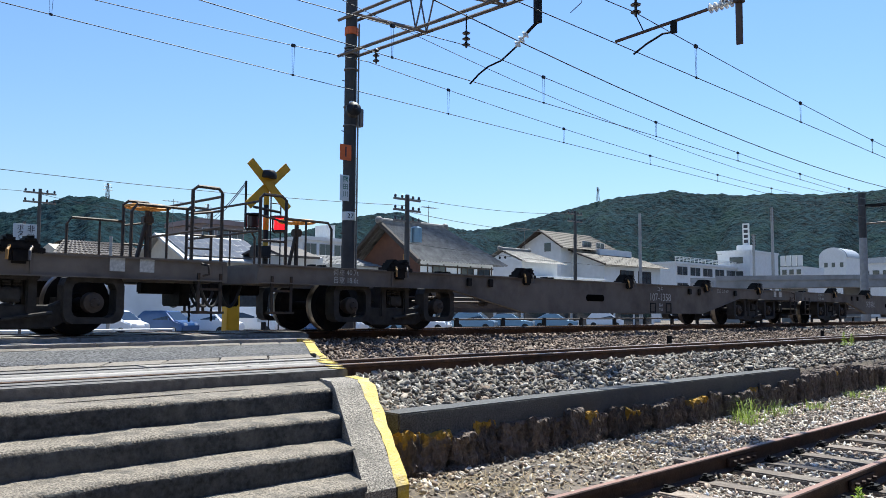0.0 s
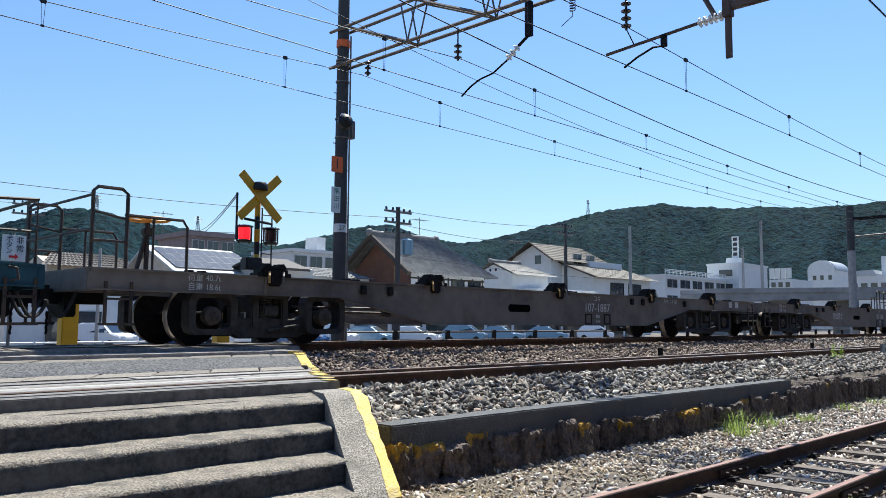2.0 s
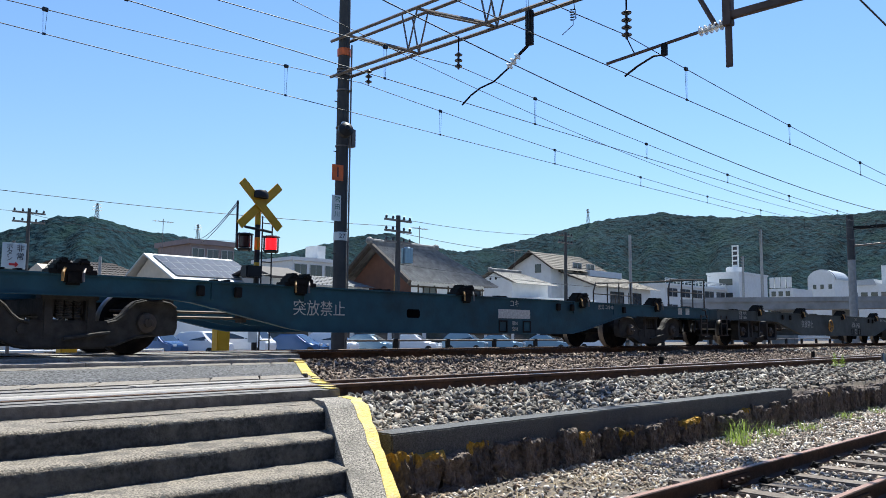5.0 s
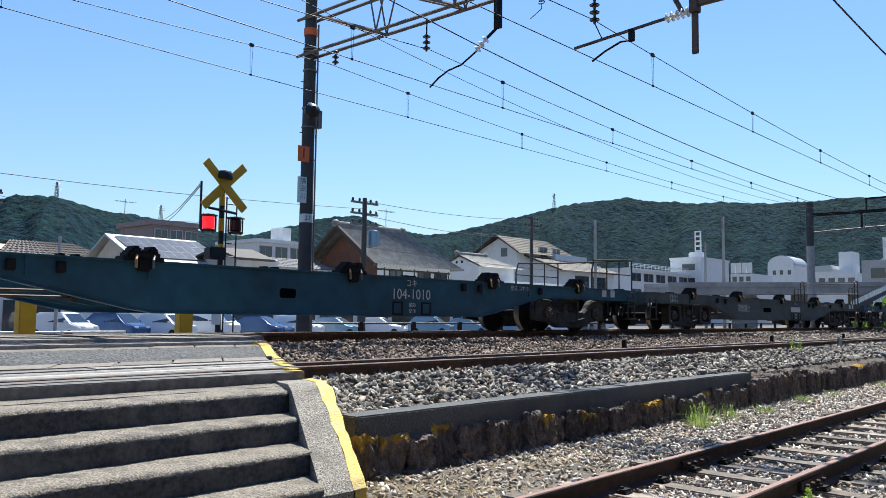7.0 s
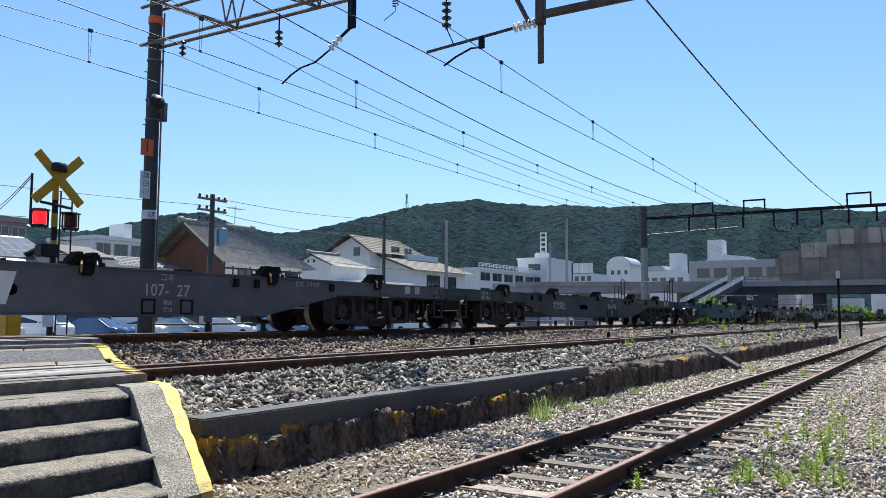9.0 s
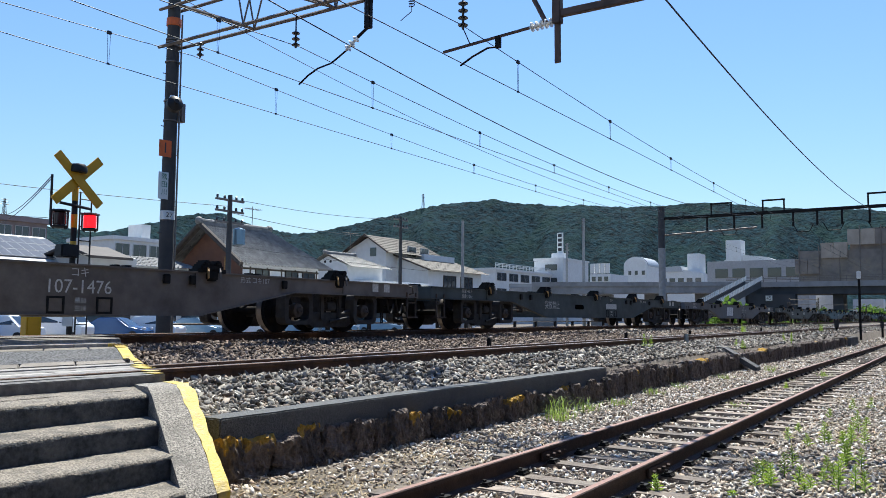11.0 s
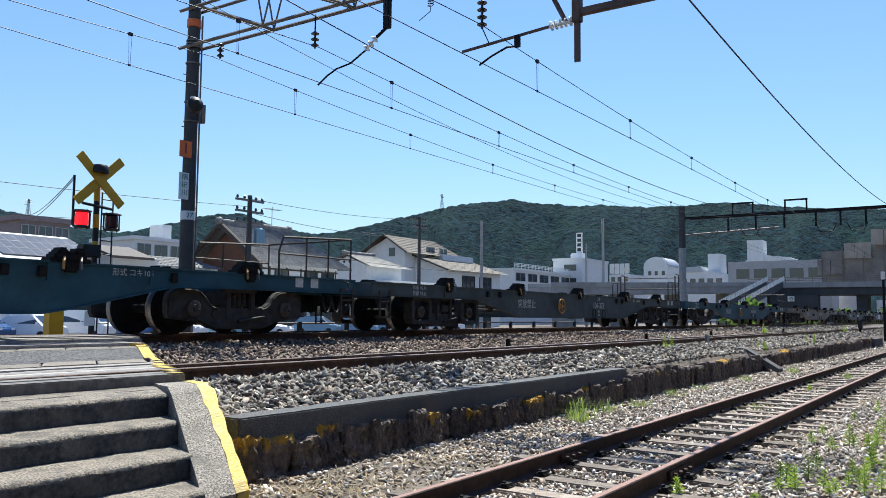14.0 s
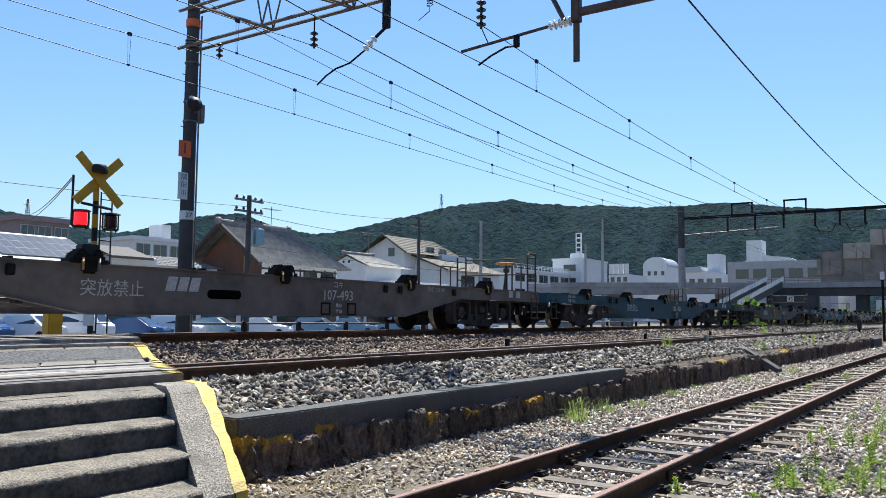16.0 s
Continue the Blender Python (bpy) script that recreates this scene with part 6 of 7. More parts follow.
    part("roof", prism(B(), arc2, "x", 260.6, 272.4), M["roof_metal"], t, "grey barrel roof")
    for z in (11.5, 15.3):
        for y in (88.6, 91, 93.2):
            part("window", box(B(), 259.92, 260, y - 0.5, y + 0.5, z, z + 1.4), M["window"], t)
    wb = thing("office_building", "white building with stepped roof and corner tower", "building")
    part("wall", prism(B(), [(78.8, G0), (96.8, G0), (96.8, 18.2), (90, 19.6), (79.5, 17.5)], "x", 300, 318), M["wall_white"], wb)
    part("tower", box(B(), 304, 312, 82.0, 86.6, 17, 25.2), M["wall_white"], wb)
    for k in range(5):
        part("window", box(B(), 299.9, 300, 80.5 + k * 3.2, 82.6 + k * 3.2, 14.2, 15.9), M["window"], wb)
    part("sloped_roof", prism(B(), [(87, 18.3), (97.2, 18.3), (96.5, 20.0), (88, 20.4)], "x", 299.5, 318.5), M["roof_metal"], wb, "pale metal roof")
    # long grey building beside the bridge
    gb = thing("office_building", "long grey building seen behind the bridge", "building")
    part("wall", box(B(), 230, 242, 34, 60, G0, 16.9), M["wall_grey"], gb)
    for k in range(5):
        part("window", box(B(), 229.9, 230, 36 + k * 4.6, 39.4 + k * 4.6, 12.2, 14.8), M["window"], gb)
    wt = thing("chimney_tower", "white slab tower rising behind the grey building", "building")
    part("wall", box(B(), 260, 266, 57.5, 62, G0, 25.5), M["wall_white"], wt)
    part("base", prism(B(), [(47, G0), (64, G0), (64, 18.5), (62, 20), (58, 21), (50, 20), (47, 18.5)], "x", 262, 272), M["wall_white"], wt)


build_town()


def build_bridge():
    g = thing("road_bridge", "grey concrete road bridge over the tracks on dark girders", "bridge")
    part("girder", box(B(), 168, 178, -70, 38, 5.9, 7.3), M["bridge_dark"], g, "dark steel girder")
    part("deck", box(B(), 167.4, 178.6, -70, 40, 7.3, 7.9), M["bridge"], g)
    part("parapet", box(B(), 167.5, 167.7, -70, 40, 7.9, 8.3), M["bridge"], g)
    bm = B()
    for k in range(45):
        y = -70 + k * 2.45
        box(bm, 167.5, 167.65, y - 0.06, y + 0.06, 8.3, 9.3)
    for z in (8.7, 9.0, 9.3):
        box(bm, 167.5, 167.62, -70, 40, z - 0.05, z + 0.05)
    part("guard_rail", bm, M["galv"], g, "grey guard rail")
    for y in (36, 20, -3, -24):
        part("pier", box(B(), 170, 176, y - 0.9, y + 0.9, -1, 5.9), M["bridge_dark"], g)
    # approach viaduct that runs off beside the tracks
    a, b = Vector((170, 39, 0)), Vector((128, 66, 0))
    d = (b - a).normalized()
    n = Vector((-d.y, d.x, 0))
    for name, off0, off1, z0, z1, m in (("ramp_deck", -4, 4, 6.3, 7.6, "bridge"), ("ramp_parapet", -4.2, -4.0, 7.6, 8.4, "bridge"), ("ramp_parapet", 4.0, 4.2, 7.6, 8.4, "bridge")):
        bm = B()
        vs = []
        for z in (z0, z1):
            for (p, o) in ((a, off0), (b, off0), (b, off1), (a, off1)):
                q = p + n * o
                vs.append(bm.verts.new((q.x, q.y, z - (1.2 if p is b else 0))))
        for f in ((0, 1, 2, 3), (4, 5, 6, 7), (0, 1, 5, 4), (1, 2, 6, 5), (2, 3, 7, 6), (3, 0, 4, 7)):
            bm.faces.new([vs[i] for i in f])
        bmesh.ops.recalc_face_normals(bm, faces=bm.faces)
        part(name, bm, M[m], g)
    for u in (0.15, 0.4, 0.65, 0.9):
        p = a.lerp(b, u)
        part("pier", box(B(), p.x - 0.8, p.x + 0.8, p.y - 2, p.y + 2, -1, 6.2 - u * 1.2), M["bridge"], g)
    pl = part("sign_plate", box(B(), 165.6, 165.7, 31.0, 32.2, 4.6, 5.6), M["plate_white"], g, "white plate with dark figures")
    part("figure", text_mesh("45", 0.95, M["ink"]), None, pl, at=pose(165.57, 31.6, 5.1, 90, 0, -90))
    part("pier", box(B(), 166, 169, 27, 35.5, -1, 5.9), M["bridge_dark"], g)
    # stairs down from the bridge
    s = thing("footbridge_stairs", "long covered stairs with bright white railings beside the bridge", "stairs")
    for o in (0, 3.0):
        bm = prism(B(), [(166, 8.6), (166, 7.2), (132, 2.2), (132, 3.4)], "y", 36 - o, 36.25 - o)
        part("stringer", bm, M["bridge_dark"], s)
        for k in range(30):
            u = k / 29
            x, z = 166 - 34 * u, 8.7 - 5.3 * u
            part("baluster", cached("baluster", lambda: box(B(), -0.32, 0.32, -0.05, 0.05, -0.1, 0.75), M["white_paint"]), None, s, at=pose(x, 35.9 - o, z))
    # scaffolded building past the bridge
    c = thing("scaffolded_building", "building wrapped in brown scaffold sheeting with pale top rows", "building")
    part("sheeting", box(B(), 192, 215, -60, 30, 8.4, 16.0), M["mesh_sheet"], c, "brown scaffold sheets")
    rng = random.Random(8)
    y = 31.0
    k = 0
    while y > -58:
        z = 14.2 if y > 26 else 17.6 if y > 21 else 20.3
        part("sheet", box(B(), 191.5 - rng.uniform(0, 0.3), 191.9, y - 2.6, y - 0.05, z - 3.3, z), M["mesh_sheet_light" if rng.random() < 0.7 else "mesh_sheet"], c)
        y -= 2.65
    part("core", box(B(), 192.5, 214, -60, 20, 15.9, 19.5), M["mesh_sheet"], c)
    for k in range(14):
        part("scaffold_pole", rod(B(), (191.3, 30 - k * 4, 8.3), (191.3, 30 - k * 4, 17 if k < 3 else 21), 0.12, 5), M["galv"], c)
    # buildings glimpsed under the bridge
    rng = random.Random(4)
    for k in range(9):
        y = 44 - k * 9
        top = rng.uniform(6.5, 9.5)
        h = thing("house", "pale house glimpsed under the road bridge", "house", group="houses under the bridge")
        x = 250 + rng.uniform(-10, 20)
        part("wall", box(B(), x, x + 8, y - 7.5, y, G0, top), M["wall_white"], h)
        for j in range(2):
            part("window", box(B(), x - 0.06, x, y - 3 - j * 3, y - 1.4 - j * 3, 2.5, 3.8), M["window"], h)


build_bridge()


# ---- poles and wires of the street ----
def utility_pole(x, y, top, label, arms=3, r=0.15, light=False):
    g = thing("utility_pole", label, "utility pole", (FAR if y < 55 else Matrix()) @ pose(x, y, 0), group="utility poles")
    part("pole", lathe(B(), [(r * 1.1, G0), (r * 0.75, top)], 10), M["pole_light" if light else "pole"], g, smooth=True)
    for k in range(arms):
        z = top - 0.25 - k * 0.55
        a = part("crossarm", box(B(), -0.9, 0.9, -0.05, 0.05, z - 0.05, z + 0.05), M["galv"], g)
        for s in (-0.8, -0.35, 0.4, 0.8):
            part("insulator", lathe(B(), [(0.03, z + 0.05), (0.07, z + 0.1), (0.05, z + 0.2), (0.02, z + 0.22)], 8, pose(s, 0, 0)), M["porcelain_dark"], a)
    return g


g = utility_pole(27.3, 30, 7.05, "dark utility pole with crossarms and a blue transformer", 3)
part("transformer", lathe(B(), [(0.05, 4.6), (0.3, 4.65), (0.3, 5.4), (0.05, 5.5)], 12, pose(0.55, -0.1, 0)), M["car_silver"], g, "blue-grey transformer can")
utility_pole(49.9, 36, 8.8, "dark utility pole in front of a white house", 2)
utility_pole(49.2, 30, 8.05, "plain grey steel lamp post", 0, 0.13, True)
utility_pole(147, 62, 20.5, "tall pole with many crossarms near the long white building", 5, 0.3, True)
utility_pole(139, 62, 15.0, "pole with a cluster of fittings near the long white building", 4, 0.25, True)
utility_pole(16.4, 50, 8.2, "thin street pole with wires and fittings", 2, 0.13)
utility_pole(12.4, 30, 3.9, "short grey street post", 0, 0.07, True)
for (a, b, s) in (((16.4, 50, 8.0), (-20, 52, 8.3), 0.4), ((16.4, 50, 7.9), (24, 40, 6.2), 0.5), ((27.3, 30, 6.9), (49.9, 36, 8.6), 0.4), ((27.3, 30, 6.5), (2, 37, 7.2), 0.5),
                  ((27.3, 30, 6.2), (49.9, 36, 7.2), 0.5), ((49.9, 36, 7.0), (90, 44, 8), 0.5), ((27.3, 30, 4.6), (60, 36, 4.9), 0.3)):
    wire("street_wire", FAR @ Vector(a), FAR @ Vector(b), 0.014, s, "thin black cable strung above the street", 14)
wire("street_wire", (9.28, 15.4, 4.0), (21.7, 40, 6.1), 0.008, 0.2, "thin black cable from the crossing signal", 14)
wire("street_wire", (9.28, 15.4, 3.95), (21.5, 40, 5.7), 0.008, 0.2, "thin black cable from the crossing signal", 14)
wire("street_wire", (147, 62, 15), (190, 80, 15), 0.03, 0.8, "thin black cable near the long white building", 14)


# tv aerials
for (x, y, z) in ((43.2, 45, 7.5), (29.6, 60, 8.0), (58.5, 48, 7.2)):
    g = thing("tv_aerial", "thin rooftop television aerial on a mast", "aerial", FAR @ pose(x, y, z))
    bm = B()
    rod(bm, (0, 0, -1.5), (0, 0, 1.9), 0.025, 6)
    rod(bm, (-0.8, 0, 1.7), (0.8, 0, 1.7), 0.018, 6)
    for k in range(7):
        rod(bm, (-0.75 + k * 0.25, -0.35, 1.7), (-0.75 + k * 0.25, 0.35, 1.7), 0.012, 5)
    part("aerial", bm, M["galv"], g)


def pylon(x, y, z0, h):
    g = thing("pylon", "thin lattice power pylon on a wooded hilltop", "pylon", pose(x, y, z0), group="pylons")
    bm = B()
    w = h * 0.11
    for sx in (-1, 1):
        for sy in (-1, 1):
            rod(bm, (sx * w, sy * w, -4), (sx * w * 0.2, sy * w * 0.2, h), 0.18, 4)
    for k in range(8):
        za, zb = h * k / 8, h * (k + 1) / 8
        wa, wb = w * (1 - 0.8 * k / 8), w * (1 - 0.8 * (k + 1) / 8)
        for s in (-1, 1):
            rod(bm, (-wa, s * wa, za), (wb, s * wb, zb), 0.12, 4)
            rod(bm, (wa, s * wa, za), (-wb, s * wb, zb), 0.12, 4)
    for z, a in ((h * 0.72, 3.6), (h * 0.84, 3.2), (h * 0.95, 2.6)):
        rod(bm, (-a, 0, z), (a, 0, z), 0.2, 4)
    part("lattice", bm, M["galv"], g)


# ---- cars, fence ----
def car(x, y, yaw, paint, kind, label):
    z = -0.47
    g = thing("car", label, "car", pose(x, y, z, 0, 0, yaw), group="parked cars")
    if kind == "van":
        L, W, H = 3.6, 1.48, 1.88
        side = [(-1.8, 0.35), (1.72, 0.35), (1.80, 0.55), (1.76, 0.95), (1.45, 1.10), (0.95, 1.80), (0.8, 1.88), (-1.65, 1.88), (-1.78, 1.7)]
        glass = [(0.2, 1.12), (1.28, 1.12), (0.92, 1.72), (0.2, 1.72)]
        glass2 = [(-1.6, 1.12), (0.1, 1.12), (0.1, 1.72), (-1.55, 1.72)]
        wind = ((1.42, 1.14), (0.95, 1.78))
    elif kind == "mini":
        L, W, H = 3.8, 1.62, 1.62
        side = [(-1.9, 0.32), (1.85, 0.32), (1.93, 0.55), (1.85, 0.82), (1.25, 0.98), (0.55, 1.52), (0.3, 1.60), (-1.3, 1.58), (-1.78, 1.1), (-1.92, 0.9)]
        glass = [(-0.45, 1.02), (1.0, 1.02), (0.48, 1.46), (-0.45, 1.48)]
        glass2 = [(-1.55, 1.02), (-0.55, 1.02), (-0.55, 1.48), (-1.25, 1.46)]
        wind = ((1.22, 1.0), (0.56, 1.51))
    else:
        L, W, H = 4.4, 1.7, 1.45
        side = [(-2.2, 0.32), (2.1, 0.32), (2.2, 0.5), (2.12, 0.72), (1.15, 0.90), (0.35, 1.40), (0.1, 1.46), (-1.0, 1.45), (-1.75, 1.0), (-2.15, 0.92)]
        glass = [(-0.35, 0.95), (0.9, 0.95), (0.3, 1.34), (-0.35, 1.37)]
        glass2 = [(-1.5, 0.97), (-0.45, 0.95), (-0.45, 1.37), (-0.95, 1.36)]
        wind = ((1.12, 0.92), (0.38, 1.39))
    key = "body|" + kind + paint

    def body():
        bm = B()
        n = len(side)
        rings = []
        for s, inset in ((-1, 0), (1, 0)):
            rings.append([bm.verts.new((p[0], s * (W / 2 - (0.16 if p[1] > H * 0.75 else 0.0)), p[1])) for p in side])
        bm.faces.new(rings[0])
        bm.faces.new(rings[1][::-1])
        for i in range(n):
            bm.faces.new((rings[0][i], rings[0][(i + 1) % n], rings[1][(i + 1) % n], rings[1][i]))
        bmesh.ops.recalc_face_normals(bm, faces=bm.faces)
        bmesh.ops.bevel(bm, geom=list(bm.edges), offset=0.06, segments=3, affect="EDGES")
        return bm
    bd = part("body", cached(key, body, M[paint], True), None, g)

    def tilt(z):
        return W / 2 - 0.16 * max(0, (z - H * 0.45) / (H * 0.4)) + 0.012
    for gl in (glass, glass2):
        for s in (-1, 1):
            bm = B()
            vs = [bm.verts.new((p[0], s * (tilt(p[1])), p[1])) for p in gl]
            f = bm.faces.new(vs)
            r = bmesh.ops.extrude_face_region(bm, geom=[f])
            for v in r["geom"]:
                if isinstance(v, bmesh.types.BMVert):
                    v.co.y -= s * 0.03
            bmesh.ops.recalc_face_normals(bm, faces=bm.faces)
            part("side_window", bm, M["car_glass"], g)
    a, b = wind
    bm = B()
    nx, nz = b[1] - a[1], a[0] - b[0]
    ln = math.hypot(nx, nz)
    off = Vector((nx / ln, 0, nz / ln)) * 0.012
    vs = [bm.verts.new(Vector(p) + off) for p in ((a[0], -W / 2 + 0.12, a[1]), (a[0], W / 2 - 0.12, a[1]), (b[0], W / 2 - 0.24, b[1]), (b[0], -W / 2 + 0.24, b[1]))]
    f = bm.faces.new(vs)
    r = bmesh.ops.extrude_face_region(bm, geom=[f])
    for v in r["geom"]:
        if isinstance(v, bmesh.types.BMVert):
            v.co -= off * 2.0
    bmesh.ops.recalc_face_normals(bm, faces=bm.faces)
    part("windscreen", bm, M["car_glass"], g)
    fx = max(p[0] for p in side)
    for s in (-1, 1):
        part("headlight", box(B(), fx - 0.22, fx - 0.02, s * (W / 2 - 0.3) - 0.17, s * (W / 2 - 0.3) + 0.17, 0.66, 0.82, 0.03), M["lens"], g, "clear headlight")
        part("mirror", box(B(), a[0] - 0.35, a[0] - 0.2, s * (W / 2 + 0.1) - 0.07, s * (W / 2 + 0.1) + 0.07, a[1], a[1] + 0.14, 0.03), M[paint], g)
        for wx in (-L / 2 + 0.72, L / 2 - 0.75):
            t = part("tyre", cached("tyre", lambda: lathe(B(), [(0.2, -0.09), (0.29, -0.09), (0.3, -0.06), (0.3, 0.06), (0.29, 0.09), (0.2, 0.09)], 18, pose(0, 0, 0, 90)), M["tyre"], True), None, g, at=pose(wx, s * (W / 2 - 0.07), 0.30))
            part("rim", cached("rim", lambda: lathe(B(), [(0.03, -0.08), (0.2, -0.075), (0.2, 0.075), (0.03, 0.08)], 14, pose(0, 0, 0, 90)), M["galv"], True), None, t)


for (px, yaw, paint, kind, label) in (
        (26.7, -66, "car_white", "mini", "white hatchback with dark side windows in the lot"),
        (30.1, -64, "car_white", "van", "white boxy light van with roof rails"),
        (34.1, -62, "car_blue", "sedan", "deep blue sedan with glinting windscreen"),
        (37.2, -66, "car_white", "mini", "white compact car half hidden by a post"),
        (40.9, -60, "car_silver", "sedan", "pale blue-grey sedan behind the fence"),
        (45.6, -60, "car_white", "sedan", "white sedan behind the fence"),
        (51.7, -60, "car_silver", "mini", "silver-blue hatchback behind the fence"),
        (56.5, -58, "car_silver", "sedan", "silver-blue sedan farther along the lot"),
        (63.3, -58, "car_silver", "sedan", "silver-blue sedan behind the fence rail"),
        (71.7, -56, "car_white", "mini", "white hatchback farther along the lot"),
        (23.5, -66, "car_blue", "mini", "blue compact car at the near end of the lot"),
        (20.3, -66, "car_white", "mini", "white compact car at the near end of the lot")):
    car(px, 48.0, yaw, paint, kind, label)

bm = B()
box(bm, -60, 160, 18.2, 50.5, -0.52, -0.47)
solid("parking_lot", bm, M["lot"], "grey asphalt parking lot beyond the tracks", "parking lot", kind="structure")


def build_fence():
    f = thing("fence", "low dark rail fence along the track side", "fence")
    for x in range(0, 26):
        part("post", cached("fence_post", lambda: box(B(), -0.05, 0.05, -0.05, 0.05, -0.2, 0.72), M["steel_dark"]), None, f, at=pose(12.5 + x * 2.0, 16.0, 0.3))
    for z in (0.62, 0.97):
        part("rail", rod(B(), (12.5, 16.0, z), (62.5, 16.0, z + 0.05), 0.025, 8), M["rail_iron"], f)
    # pale building behind the lot with open ground floor
    w = thing("low_building", "pale grey building side with dark openings behind the parking lot", "building", FAR)
    part("wall", box(B(), -12, 9.3, 34, 40, G0, 2.6), M["wall_grey"], w)
    part("wall", box(B(), 10.5, 19.5, 34, 40, G0, 2.7), M["wall_white"], w)
    part("wall", box(B(), 20.5, 62, 36.5, 40, G0, 3.2), M["wall_white"], w)
    for k in range(14):
        part("opening", box(B(), 21.2 + k * 2.9, 23.7 + k * 2.9, 36.42, 36.48, -0.5, 2.35), M["window"], w)
    for k in range(4):
        part("shutter", box(B(), -10.5 + k * 4.6, -7.5 + k * 4.6, 33.92, 33.98, -0.3, 1.8), M["window" if k % 2 else "car_silver"], w)
    part("shutter", box(B(), 12.0, 14.2, 33.92, 33.98, -0.4, 1.6), M["window"], w)
    r = thing("guard_fence", "pale pipe fence beside the parking lot", "fence")
    for k in range(10):
        part("post", rod(B(), (-4 + k * 1.5, 19.0, -0.4), (-4 + k * 1.5, 19.0, 0.75), 0.03, 6), M["white_paint"], r)
    for z in (0.3, 0.72):
        part("rail", rod(B(), (-4, 19.0, z), (9.5, 19.0, z), 0.025, 6), M["white_paint"], r)


build_fence()


# ---- hills ----
def ridge_deg(a):
    """Height of the skyline in degrees by bearing from the track's direction: broad hills with rounded tops."""
    bearing = [-25, -5, 3, 8, 12, 15, 19, 25, 30, 35, 38, 42.5, 44.5, 48.7, 51.8, 55, 59.6, 63, 65.4, 67.6, 70.3, 73.4, 78, 100]
    height = [5.0, 6.0, 6.6, 6.9, 7.3, 7.8, 7.4, 7.7, 8.15, 7.4, 6.6, 5.5, 5.6, 7.0, 6.2, 5.3, 5.4, 6.6, 6.25, 7.3, 7.0, 5.9, 5.2, 4.5]
    return sum(np.interp(a + d, bearing, height) for d in (-1.2, -0.6, 0, 0.6, 1.2)) / 5


def hill_form(a, u):
    """Distance and height of the slope by bearing and by the way up it."""
    dist = 850 - 180 * np.exp(-((a - 68) / 12) ** 2)
    top = np.tan(np.radians(ridge_deg(a) + 0.3)) * dist
    # spurs and gullies run down the slope
    spur = 0.16 * np.sin(a * 0.55 + 1.6 * u + 0.8) + 0.10 * np.sin(a * 1.3 + 2.2 * u) + 0.06 * np.sin(a * 2.9 + 1.3 + u * 3)
    z = top * np.clip(u ** 1.05 * (1 + spur * (1 - u) * 1.8), 0, 1.0)
    return dist * (0.74 + 0.26 * u) + 60 * spur * (1 - u) * u * 4 * 0.35, z, top


def build_hills():
    az = np.linspace(-25, 100, 1500)
    rows = 90
    V = []
    for j in range(rows):
        u = j / (rows - 1)
        r, z, top = hill_form(az, u)
        x, y = r * np.cos(np.radians(az)), r * np.sin(np.radians(az))
        n = np.array([noise.noise(Vector((a * 0.03, b * 0.03, c * 0.03))) * 2.6 + abs(noise.noise(Vector((a * 0.09, b * 0.09, c * 0.09 + 7.0)))) * 2.4 + abs(noise.noise(Vector((a * 0.21, b * 0.21, c * 0.21)))) * 1.3 for a, b, c in zip(x, y, z)])
        V.append(np.stack([x, y, z + n * (0.4 + 0.6 * u) - 2], -1))
    for k in (1, 2):
        r, z, top = hill_form(az, 1.0)
        r = r * (1 + 0.12 * k)
        V.append(np.stack([r * np.cos(np.radians(az)), r * np.sin(np.radians(az)), top * (1 - 0.3 * k)], -1))
    V = np.array(V)
    idx = np.arange(V.shape[0] * V.shape[1]).reshape(V.shape[0], V.shape[1])
    f = np.stack([idx[:-1, :-1], idx[:-1, 1:], idx[1:, 1:], idx[1:, :-1]], -1).reshape(-1, 4)
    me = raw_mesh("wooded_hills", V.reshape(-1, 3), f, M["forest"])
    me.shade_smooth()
    tagged(new("wooded_hills", me), "wooded hills behind the town, dark green tinted with haze blue", "hill", kind="stuff")


build_hills()
pylon(250, 615, 78, 19)
pylon(326, 600, 72, 15)
pylon(700, 476, 118, 12)


